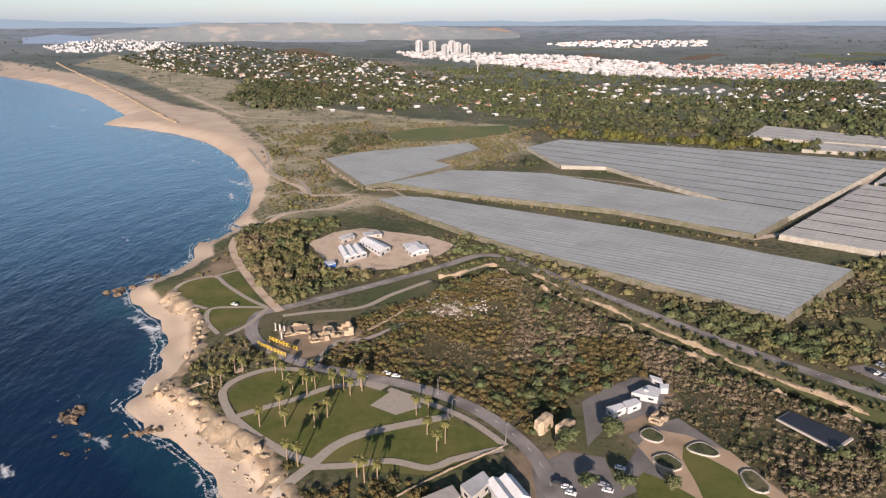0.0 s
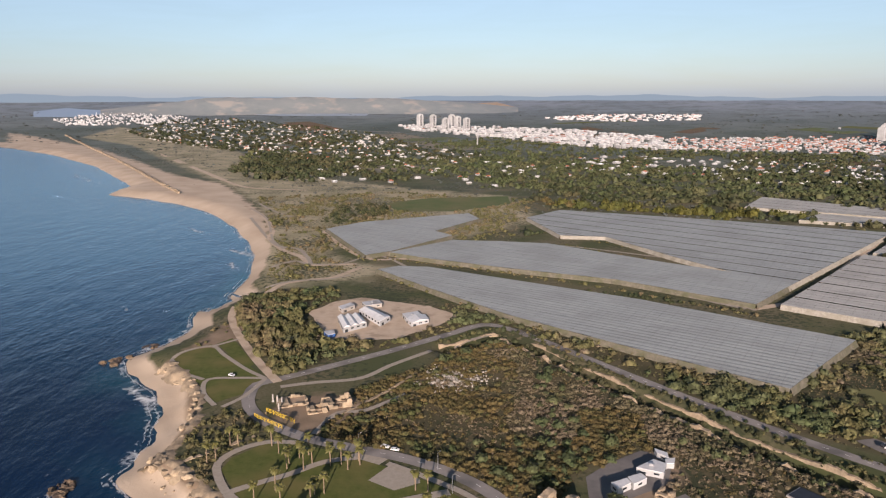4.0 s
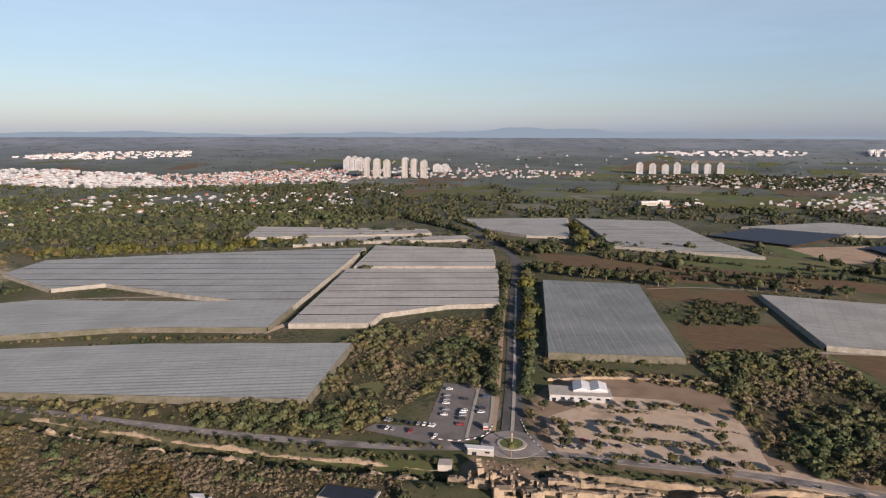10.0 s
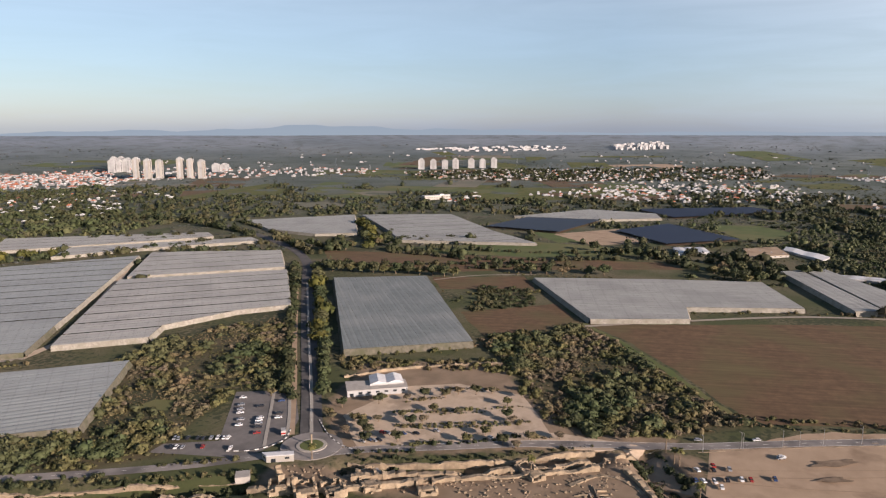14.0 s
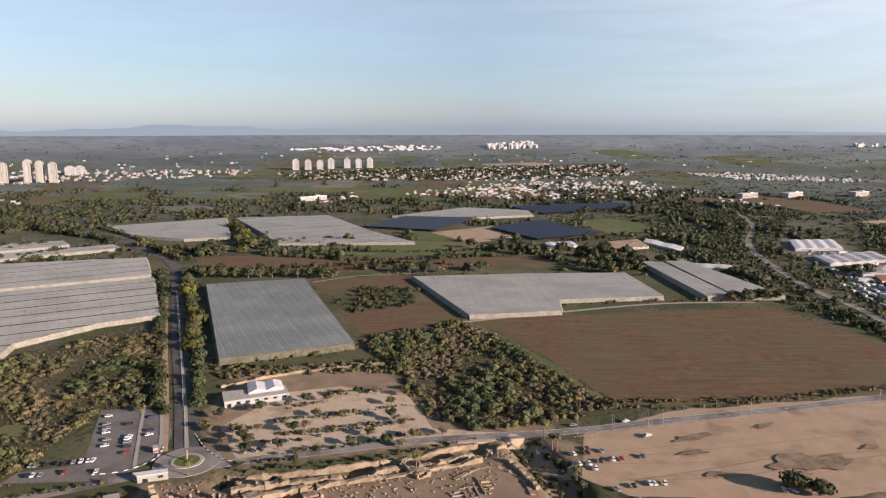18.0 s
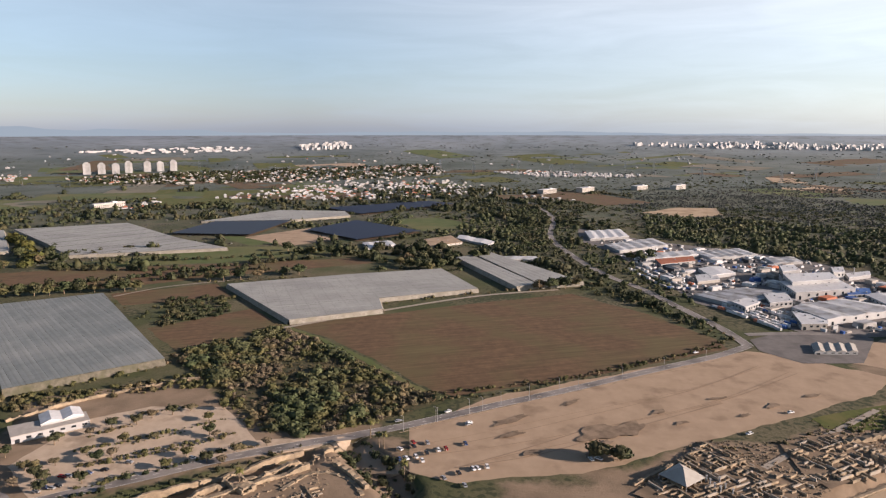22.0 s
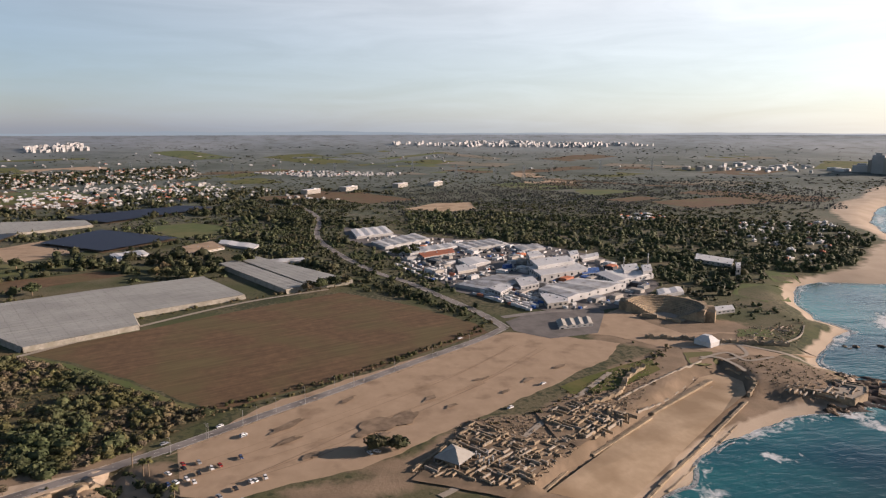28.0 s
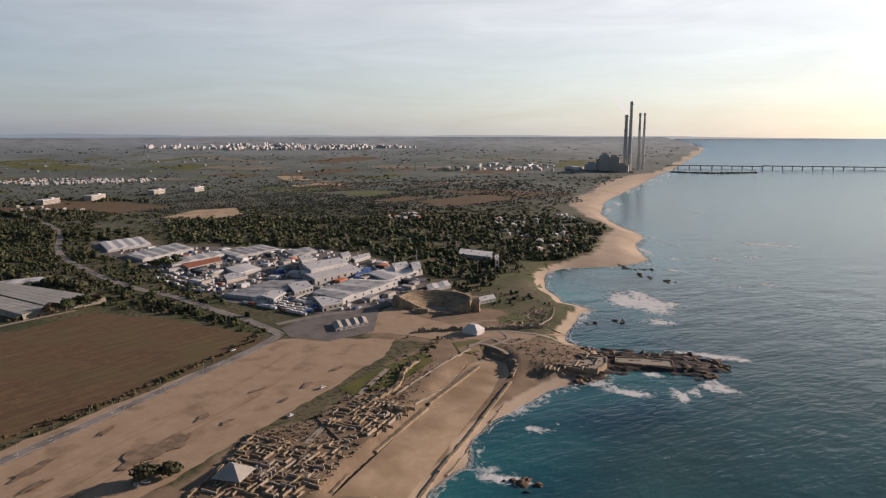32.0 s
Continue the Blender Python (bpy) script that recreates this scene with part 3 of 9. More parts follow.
# ---- ground and sea ----
def make_ground():
    na, nr = 560, 220
    rr = np.concatenate([[0.01, 20.0, 40.0], 60.0 * (4980.0 / 60.0) ** (np.arange(nr - 3) / (nr - 4.0))])
    aa = np.arange(na) * 2 * math.pi / na
    R, A = np.meshgrid(rr, aa, indexing="ij")
    x, y = np.append((R * np.cos(A)).ravel(), 0.0), np.append((R * np.sin(A)).ravel(), 0.0)
    z, d = ground_z(x, y)
    land = d > 20
    z = z + np.where(land, np.interp(np.hypot(x, y), [1500, 2500], [0, 1.5]) * wave_field(x, y, 3, 60.0), 0)
    i, j = np.meshgrid(np.arange(nr - 1), np.arange(na), indexing="ij")
    k = (j + 1) % na
    f = np.stack([i * na + j, (i + 1) * na + j, (i + 1) * na + k, i * na + k], -1).reshape(-1, 4)
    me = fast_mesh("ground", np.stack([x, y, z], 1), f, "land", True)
    r = np.hypot(x, y)
    sand = np.clip(1.5 - d / sand_width(x, y), 0, 1)
    for poly in DUNES:
        e = np.where(inside(poly, x, y), 1, -1) * line_dist(poly + poly[:1], x, y)
        sand = np.maximum(sand, np.clip(0.5 + e / np.maximum(20, r / 30), 0, 1))
    bare = np.zeros(len(x))
    for poly in BARE + [BANK]:
        e = np.where(inside(poly, x, y), 1, -1) * line_dist(poly + poly[:1], x, y)
        bare = np.maximum(bare, np.clip(0.5 + e / 16, 0, 1))
    bare = np.maximum(bare, np.where((y > 90) & (r < 470), np.clip(1.3 - np.abs(d - 19) / 5, 0, 1), 0))
    thick = np.zeros(len(x))
    for poly in THICK:
        e = np.where(inside(poly, x, y), 1, -1) * line_dist(poly + poly[:1], x, y)
        thick = np.maximum(thick, np.clip(0.5 + e / 14, 0, 1))
    # "far" and "rim" weigh the painted haze by distance.
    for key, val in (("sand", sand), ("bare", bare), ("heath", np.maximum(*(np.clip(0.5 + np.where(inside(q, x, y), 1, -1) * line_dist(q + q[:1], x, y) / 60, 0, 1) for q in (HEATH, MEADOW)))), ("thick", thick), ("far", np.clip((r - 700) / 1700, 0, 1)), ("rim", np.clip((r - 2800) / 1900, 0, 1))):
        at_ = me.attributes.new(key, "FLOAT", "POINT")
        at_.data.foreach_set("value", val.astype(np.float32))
    nrm = np.empty(len(x) * 3, np.float32)
    me.vertices.foreach_get("normal", nrm)
    nrm = nrm.reshape(-1, 3)
    nrm[r > 2600] = (0, 0, 1)    # the plain itself is level
    me.normals_split_custom_set_from_vertices(nrm.tolist())
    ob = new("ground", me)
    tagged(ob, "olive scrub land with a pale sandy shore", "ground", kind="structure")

    sr = np.concatenate([[0.01, 20.0, 40.0], 60.0 * (4980.0 / 60.0) ** (np.arange(157) / 156.0)])
    R, A = np.meshgrid(sr, np.arange(480) * 2 * math.pi / 480, indexing="ij")
    x, y = np.append((R * np.cos(A)).ravel(), 0.0), np.append((R * np.sin(A)).ravel(), 0.0)
    i, j = np.meshgrid(np.arange(159), np.arange(480), indexing="ij")
    k = (j + 1) % 480
    f = np.stack([i * 480 + j, (i + 1) * 480 + j, (i + 1) * 480 + k, i * 480 + k], -1).reshape(-1, 4)
    under = inside(LAND, x, y) & (line_dist(COAST, x, y) > 60)
    f = f[~under[f].all(1)]
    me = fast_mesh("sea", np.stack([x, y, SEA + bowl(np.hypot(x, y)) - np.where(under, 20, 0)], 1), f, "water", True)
    d = line_dist(COAST, x, y)
    at_ = me.attributes.new("shallow", "FLOAT", "POINT")
    teal = np.where(y > 0, 0.45 * np.clip(1 - d / 90, 0, 1), np.maximum(np.clip(1 - d / 150, 0, 1), 0.5 * np.clip(1.4 - np.hypot(x, y) / 700, 0, 1)))
    at_.data.foreach_set("value", teal.astype(np.float32))
    surf_ = np.zeros(len(x))
    for (ax, ay), (bx, by), wide, dens in BREAKERS:
        e = line_dist([(ax, ay), (bx, by)], x, y)
        surf_ = np.maximum(surf_, min(1.1 if ay < 0 else 0.8, (0.68 if ay < 0 else 0.45) + 0.22 * dens) * np.exp(-(e / (wide * (1.3 if ay < 0 else 0.7) + 1.5)) ** 2))
    near = -ground_z(x, y)[1]
    surf_ = np.maximum(surf_, np.where(y < 0, 0.92, 0.88) * np.exp(-((near - 2) / np.where(y < 0, 9.0, 6.0)) ** 2) * (0.75 + 0.4 * wave_field(x, y, 33, 30.0)))
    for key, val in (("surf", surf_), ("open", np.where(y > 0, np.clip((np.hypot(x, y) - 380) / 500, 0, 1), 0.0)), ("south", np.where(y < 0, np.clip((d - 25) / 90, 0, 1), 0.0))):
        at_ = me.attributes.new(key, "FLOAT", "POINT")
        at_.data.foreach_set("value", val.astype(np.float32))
    tagged(new("sea", me), "deep blue sea with teal shallows and small waves", "sea", kind="structure")


def water_material():
    m = surf("sea_water", (0.0015, 0.009, 0.030), (0.003, 0.018, 0.052), 0.004, 0.16, 0)
    # "open" tints distant northern water bluer, painting in the reflected sky.
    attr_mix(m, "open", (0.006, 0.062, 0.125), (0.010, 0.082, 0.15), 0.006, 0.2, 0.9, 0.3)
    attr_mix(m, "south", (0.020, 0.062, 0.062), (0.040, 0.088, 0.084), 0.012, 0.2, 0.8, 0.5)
    attr_mix(m, "shallow", (0.03, 0.20, 0.20), (0.010, 0.075, 0.105), 0.02, 0.3, 1.0, 0.5)
    n, l = m.node_tree.nodes, m.node_tree.links
    b = n["Principled BSDF"]
    b.inputs["IOR"].default_value, b.inputs["Specular IOR Level"].default_value = 1.33, 0.6
    g = n.new("ShaderNodeNewGeometry")
    last = None
    for scale, strength, dist in ((0.05, 0.8, 1.4), (0.24, 0.9, 0.55), (0.9, 0.7, 0.16)):
        t = n.new("ShaderNodeTexNoise")
        t.inputs["Scale"].default_value, t.inputs["Detail"].default_value = scale, 4
        mp = n.new("ShaderNodeMapping")
        mp.inputs["Rotation"].default_value, mp.inputs["Scale"].default_value = (0, 0, 0.5), (1.0, 0.45, 1)
        l.new(g.outputs["Position"], mp.inputs[0])
        l.new(mp.outputs[0], t.inputs["Vector"])
        bp = n.new("ShaderNodeBump")
        bp.inputs["Strength"].default_value, bp.inputs["Distance"].default_value = strength, dist
        l.new(t.outputs[0], bp.inputs["Height"])
        if last:
            l.new(last, bp.inputs["Normal"])
        last = bp.outputs[0]
    l.new(last, b.inputs["Normal"])
    old = b.inputs["Base Color"].links[0].from_socket
    a = n.new("ShaderNodeAttribute")
    a.attribute_name = "surf"
    t = n.new("ShaderNodeTexNoise")
    t.inputs["Scale"].default_value, t.inputs["Detail"].default_value, t.inputs["Roughness"].default_value, t.inputs["Distortion"].default_value = 0.16, 9, 0.68, 0.6
    l.new(g.outputs["Position"], t.inputs["Vector"])
    ad = n.new("ShaderNodeMath")
    ad.operation = "MULTIPLY_ADD"
    ad.inputs[1].default_value = 0.5
    l.new(a.outputs["Fac"], ad.inputs[0])
    l.new(t.outputs[0], ad.inputs[2])
    r = n.new("ShaderNodeMapRange")
    r.inputs[1].default_value, r.inputs[2].default_value, r.inputs[4].default_value = 0.79, 0.95, 0.9
    l.new(ad.outputs[0], r.inputs[0])
    x = n.new("ShaderNodeMix")
    x.data_type = "RGBA"
    x.inputs[7].default_value = (0.72, 0.74, 0.74, 1)
    l.new(r.outputs[0], x.inputs[0])
    l.new(old, x.inputs[6])
    l.new(x.outputs[2], b.inputs["Base Color"])
    ro = n.new("ShaderNodeMapRange")
    ro.inputs[3].default_value, ro.inputs[4].default_value = 0.16, 0.9
    l.new(r.outputs[0], ro.inputs[0])
    l.new(ro.outputs[0], b.inputs["Roughness"])
    return m


M["reef_rock"] = surf("reef_rock", (0.038, 0.030, 0.026), (0.075, 0.058, 0.048), 0.3, 0.75, 0.5, (0.022, 0.022, 0.024), 0.08)
BREAKERS = [(*[(-268, 566), (-258, 579)], 1.6, 5), (*[(-243, 551), (-227, 571)], 1.5, 2), (*[(-837, 1618), (-727, 1479)], 14, 3), (*[(-710, 1280), (-566, 1158)], 9, 0.7), (*[(-332, 943), (-302, 896)], 9, 3),
    (*[(-240, 806), (-216, 776)], 10, 3), (*[(-225, 744), (-208, 704)], 8, 4), (*[(-324, 592), (-305, 585)], 3, 1.5), (*[(-340, 549), (-315, 552)], 3, 0.8), (*[(-192, 408), (-160, 371)], 5, 1.6), (*[(-164, 310), (-149, 330)], 4, 1.6),
    (*[(-186, 302), (-177, 307)], 4, 1.8), (*[(-181, 289), (-173, 285)], 4, 1.5), (*[(-183, 251), (-175, 244)], 4, 2.5), (*[(-159, 275), (-145, 266)], 6, 0.9), (*[(-246, 409), (-236, 423)], 2, 0.9), (*[(-666, 1244), (-496, 1192)], 6, 0.3),
    ((515, -546), (467, -576), 12, 1.6), ((496, -534), (454, -546), 10, 1.2), ((441, -490), (419, -520), 5, 1.4), ((362, -446), (319, -486), 5, 1.6), ((345, -343), (315, -355), 6, 2.0), ((314, -357), (300, -380), 4, 2.0),
    ((289, -370), (299, -419), 4, 1.8), ((294, -412), (270, -416), 4, 1.8), ((307, -258), (301, -273), 4, 1.5), ((277, -201), (261, -210), 6, 1.6), ((334, -392), (328, -406), 4, 1.6), ((534, -566), (471, -549), 12, 1.6),
    ((534, -592), (450, -553), 10, 1.4), ((441, -515), (421, -527), 6, 1.5), ((567, -732), (527, -750), 6, 1.6), ((525, -765), (468, -794), 6, 1.3), ((491, -706), (457, -770), 5, 1.2), ((644, -780), (588, -913), 6, 1.2),
    ((683, -1003), (616, -1036), 8, 1.2), ((766, -1140), (721, -1157), 6, 1.2), ((628, -727), (582, -728), 6, 1.6), ((1050, -1051), (1235, -1303), 12, 1.2), ((1399, -1486), (1934, -2347), 14, 1.0), ((1011, -1310), (943, -1378), 8, 0.9),
    ((756, -833), (688, -796), 8, 1.4), ((866, -953), (700, -872), 7, 0.8)]
M["water"] = water_material()
make_ground()

# ---- fields, yards and lawns ----
def heading(seg):
    return math.atan2(seg[1][1] - seg[0][1], seg[1][0] - seg[0][0])


M["far_stubble"] = surf("stubble", (0.17, 0.15, 0.11), (0.22, 0.19, 0.14), 0.02, 0.95, 0, (0.14, 0.14, 0.10), 0.006)
M["soil"] = striped("ploughed_soil", (0.100, 0.062, 0.034), (0.148, 0.092, 0.049), heading([(511, 172), (618, -102)]), 3.5, 0.98, (0.116, 0.090, 0.042), 0, contrast=(0.25, 0.75))
def field(poly, material, label, name="field", category="field", wobble=1.5, dz=0.35):
    return patch(name, poly, material, dz, label, category, wobble=wobble)


field([(577, 200), (662, 58), (725, -58), (648, -124), (576, -166), (547, -167), (470, -46), (426, 39), (435, 54), (494, 106), (540, 151)], "soil", "large brown ploughed field beside the coast road")
field([(554, 320), (630, 254), (574, 204), (520, 246), (497, 266)], "soil", "brown ploughed strip beside a net house")
field([(672, 426), (732, 337), (671, 290), (627, 388)], "soil", "small brown ploughed field behind a net house")
field([(745, 656), (779, 575), (902, 222), (872, 184), (771, 347), (702, 433), (666, 580)], "soil", "long brown ploughed strip between hedgerows")
field([(811, 588), (974, 428), (987, 313), (951, 259), (852, 384), (815, 501)], "grass_field", "narrow strip of green crops")
field([(1299, 242), (1350, 163), (1279, 93), (1190, 95), (1157, 158)], "grass_field", "bright green sports lawn by the woods")
field([(1058, 476), (1113, 457), (1010, 367), (984, 395)], "grass_field", "small green plot beside seedling beds")
field([(1063, 437), (1179, 364), (1071, 268), (989, 341)], "dirt", "pale tilled bed with thin irrigation rows")
field([(-76, 1113), (-4, 1165), (131, 1186), (127, 1099), (30, 1027), (-54, 1030)], "grass_field", "bright green meadow by the villas")
field([(247, 380), (264, 381), (269, 364), (255, 357)], "grass_field", "patch of bright grass in the scrub")
field([(689, 594), (773, 602), (750, 556), (686, 544)], "soil", "small brown plot by the avenue")
field([(350, 94), (436, 4), (545, -181), (535, -208), (493, -265), (455, -231), (412, -165), (379, -109), (331, -35), (316, 26), (330, 83)], "dirt", "wide bare dirt ground used for parking", "dirt_lot", "parking ground", 2.5)
field([(307, 260), (366, 255), (390, 227), (394, 180), (351, 143), (361, 91), (353, 92), (327, 146), (290, 204), (279, 227)], "pale_dirt", "dusty overflow car park with tree strips", "dirt_car_park", "parking ground", 1)
patch("parking_lot", [(214, 318), (225, 320), (244, 297), (300, 345), (323, 314), (289, 279), (265, 265), (242, 268), (236, 270), (228, 288)], "lot", 0.3, "grey asphalt car park beside the roundabout", "car park")
patch("parking_lot", [(69.3, 224.6), (86.6, 250.4), (84.1, 258.9), (110.7, 271.8), (123.2, 245.6), (70.6, 217.2), (60.0, 217.5)], "lot", 0.3, "asphalt forecourt at the harbour entrance", "car park")
patch("parking_lot", [(39.0, 235.9), (54.7, 247.1), (70.3, 242.8), (70.4, 224.6), (58.7, 202.7), (38.5, 203.1)], "lot", 0.34, "asphalt bay shaded by trees", "car park")
patch("yard", [(70.0, 286.4), (83, 298), (102, 310), (116, 302), (105.3, 279.1), (75.3, 263.5), (65.0, 250.9)], "lot", 0.3, "grey asphalt yard round the huts", "yard")
patch("yard", [(-101, 537), (-84, 565), (-62, 577), (-3, 553), (18, 523), (2, 499), (-27, 471), (-72, 470)], "pale_dirt", 0.3, "pale dirt yard of a work camp", "yard", wobble=2.5)
patch("lawn", [(-100, 296), (-98, 307), (-84, 322), (-60, 317), (-36, 306), (3.1, 279.9), (29.1, 251.7), (-2.0, 232.4), (-38.4, 236.8), (-54.5, 237.9), (-86.4, 273.8)], "lawn", 0.3, "mown park lawn with long palm shadows", "lawn")
patch("lawn", [(-173, 437), (-155, 458), (-106, 403), (-127, 367), (-139, 391)], "lawn", 0.3, "small mown lawn above the beach", "lawn", curve=True)
patch("lawn", [(-153, 465), (-145, 477), (-117, 427), (-120, 420)], "lawn", 0.3, "narrow mown lawn beside a path", "lawn")
patch("yard", [(98.9, 263.0), (109.8, 258.4), (123.2, 245.6), (134.6, 215.9), (124.7, 204.3), (95.2, 207.9), (91.2, 227.6), (86.6, 250.4)], "dirt", 0.3, "sandy paths between the kerbed beds", "yard", wobble=1)
patch("lawn", [(84.0, 232.8), (92.3, 226.2), (99.0, 216.6), (88.0, 205.1), (76.1, 214.5), (77.1, 226.5)], "lawn", 0.36, "worn lawn under the trees", "lawn", wobble=1)
patch("lawn", [(105.7, 250.0), (118.6, 233.9), (124.4, 223.5), (128.0, 213.5), (110.9, 210.7), (101.6, 216.6), (102.5, 241.0)], "lawn", 0.36, "worn lawn with kerbed planting beds", "lawn", wobble=1)
patch("plaza", [(-30.0, 285.5), (-21.4, 297.8), (-7.6, 294.3), (-6.1, 283.0), (-17.6, 277.0)], "path", 0.42, "pale paved plaza in the park", "plaza")
patch("plaza", [(-42, 308), (-34, 313), (-22, 304), (-26, 299)], "path", 0.44, "pale paved viewing terrace", "plaza")
patch("lawn", [(413, -177), (444, -237), (456, -269), (428, -263), (402, -215), (400, -180)], "lawn", 0.3, "green bank above the old stadium", "lawn", wobble=2)
patch("yard", [(566, -268), (596, -320), (547, -317), (506, -329), (499, -374), (445, -409), (434, -361), (480, -289), (512, -269), (525, -248)], "dirt", 0.28, "trodden dirt round the old theatre", "yard", wobble=2)
patch("yard", [(698, -179), (608, -240), (587, -254), (600, -335), (681, -411), (850, -421), (958, -381), (1100, -202), (1226, -106), (1078, -99), (979, -136), (817, -165), (729, -175)], "lot", 0.28, "grey yard of the factory estate", "yard", wobble=1)
patch("sand_flat", [(1475, -263), (1575, -352), (1574, -439), (1438, -412), (1398, -334)], "sand", 0.3, "bare sandy clearing in the scrub", "sand", wobble=4)
patch("sand_flat", [(2608, -886), (2634, -964), (2050, -939), (1973, -810), (2102, -768)], "sand", 0.3, "bare sandy clearing in the scrub", "sand", wobble=4)
patch("sand_flat", [(3011, 1119), (3243, 802), (3100, 332), (2956, 630)], "dirt", 0.5, "reddish earthworks behind the villas", "earthworks", wobble=6)
patch("sand_flat", [(165, 4698), (442, 4809), (556, 4469), (290, 4299)], "dirt", 0.5, "ochre quarry clearing far inland", "quarry", wobble=8)

field([(578, 203), (538, 155), (492, 109), (432, 56), (429, 60), (489, 114), (535, 160), (575, 208)], "grass_field", "strip of fresh grass along the ploughed field")
field([(1381, 1300), (1594, 1424), (1574, 1230), (1518, 1074), (1421, 1021), (1345, 1129)], 'grass_field', "open fairway among the trees inland", wobble=6)
field([(1203, 1163), (1260, 1101), (1239, 1013), (1163, 1004), (1144, 1081)], 'far_stubble', "open fairway among the trees inland", wobble=6)
field([(1674, 1631), (1795, 1560), (1748, 1404), (1627, 1435)], 'grass_field', "open fairway among the trees inland", wobble=6)
field([(1489, 1198), (1655, 1169), (1574, 1096), (1428, 1102)], 'far_stubble', "open fairway among the trees inland", wobble=6)
patch("lawn", [(662, -501), (647, -547), (599, -512), (582, -470), (621, -459)], "grass_field", 0.3, "green lawn between the ruins and the bay", "lawn", wobble=2)
patch("lawn", [(727, -576), (704, -603), (670, -588), (666, -545)], "grass_field", 0.3, "green lawn between the ruins and the bay", "lawn", wobble=2)
patch("lawn", [(458, -299), (458, -324), (435, -316), (434, -289)], "grass_field", 0.3, "green lawn between the ruins and the bay", "lawn", wobble=2)
patch("lawn", [(507, -383), (497, -407), (476, -399), (489, -369)], "grass_field", 0.3, "green lawn between the ruins and the bay", "lawn", wobble=2)
patch("yard", [(575, -194), (600, -226), (608, -270), (590, -297), (524, -259), (518, -214), (546, -191)], "lot", 0.3, "worn asphalt forecourt by the road bend", "yard", wobble=1)
plots = random.Random(77)
for _ in range(120):
    r, a = plots.uniform(1750, 3900), radians(plots.uniform(-14, 138))
    x, y = math.sin(a) * r, math.cos(a) * r
    if line_dist(COAST, [x], [y])[0] < 250 or inside(HEATH, [x], [y])[0]:
        continue
    w, d, t = plots.uniform(60, 260), plots.uniform(25, 110), 0.5 + plots.choice([0, 1.57]) + plots.gauss(0, 0.15)
    c, s_ = math.cos(t), math.sin(t)
    quad = [(x + c * u * w - s_ * v * d, y + s_ * u * w + c * v * d) for u, v in ((-1, -1), (0, -1), (1, -1), (1, 1), (0, 1), (-1, 1))]
    field(quad, plots.choice(["grass_field", "soil", "soil", "far_stubble", "lawn", "lawn"]), "far farm plot on the plain")

# damp stains and wheel tracks on the dirt ground
M["damp"] = surf("damp_dirt", (0.135, 0.098, 0.066), (0.225, 0.165, 0.112), 0.35, 0.9, 0.2, (0.27, 0.20, 0.137), 0.12)
stain = random.Random(31)
for (x, y), rx, ry in zip([(392, 2), (372, 1), (382, -54), (352, -11), (423, -37)] + [(387, -69), (414, -90), (415, -140), (441, -132), (399, -100), (432, -162), (357, -46), (452, -193)], (13, 9, 20, 6, 8, 12, 6, 5, 7, 5, 6, 14, 8), (4, 3, 9, 3, 2, 6, 3, 2, 2, 2, 3, 4, 2)):
    t = -0.9 + stain.gauss(0, 0.2)
    ring_ = []
    for k in range(14):
        a, q = k * 0.449, stain.uniform(0.6, 1.25)
        u, v = math.cos(a) * rx * q, math.sin(a) * ry * q
        ring_.append((x + math.cos(t) * u - math.sin(t) * v, y + math.sin(t) * u + math.cos(t) * v))
    patch("damp_stain", ring_, "damp", 0.1, "dark damp stain in the packed dirt", "stain", curve=True, step=2.0, wobble=1.2)
M["track"] = surf("wheel_track", (0.25, 0.184, 0.124), (0.29, 0.215, 0.147), 0.1, 0.95, 0.2)
tracks = random.Random(12)
lot_a, lot_b = [(346, 76), (367, 34), (406, -30), (458, -114), (511, -175)], [(324, 10), (345, -30), (377, -80), (418, -143), (487, -213)]
for _ in range(7):
    f0, dr = tracks.uniform(0.05, 0.95), tracks.uniform(-0.15, 0.15)
    line = []
    for k, (p0, p1) in enumerate(zip(lot_a, lot_b)):
        f = min(0.97, max(0.03, f0 + dr * (k - 2) + tracks.gauss(0, 0.04)))
        line.append((p0[0] + (p1[0] - p0[0]) * f, p0[1] + (p1[1] - p0[1]) * f))
    a, b = sorted((tracks.randint(0, 2), tracks.randint(3, 5)))
    ribbon("wheel_track", line[a:b] if b - a > 2 else line, tracks.uniform(0.35, 0.8), "track", 0.2, "faint wheel tracks in packed dirt", "track")

# ---- roads and paths ----
ROAD_N = [(46.1, 212.0), (43.9, 235.1), (38.7, 251.5), (26.1, 272.7), (8.7, 290.3), (-13, 304), (-37, 314), (-61, 324), (-80, 336), (-96, 351), (-105, 366), (-108, 380), (-107, 394), (-95, 402), (-62, 425), (-26, 451), (10, 480)] + [(38, 502), (57, 492), (77, 468), (122, 404), (168, 342), (212, 291), (239, 266), (252, 255)]
ROAD_S = [(259, 240), (278, 220), (303, 185), (330, 148), (348, 117), (362, 91), (379, 62), (412, 15)] + [(444, -33), (492, -101), (530, -156), (558, -187)]
ROAD_E = [(558, -187), (608, -179), (682, -158), (757, -136), (829, -106), (956, -76), (1118, -55), (1375, -69), (1630, -29), (1810, 38)]
AVENUE = [(278, 259), (320, 297), (361, 335), (412, 383), (480, 446), (573, 532), (662, 614), (723, 693), (782, 805), (828, 920), (883, 1059)]
RING = [(266, 248)][0]
ribbon("road", ROAD_N, 7.5, "asphalt", 0.66, "grey asphalt road bending through the scrub", "road")
ribbon("road", ROAD_S, 8.0, "asphalt", 0.68, "grey asphalt road along the ploughed field", "road")
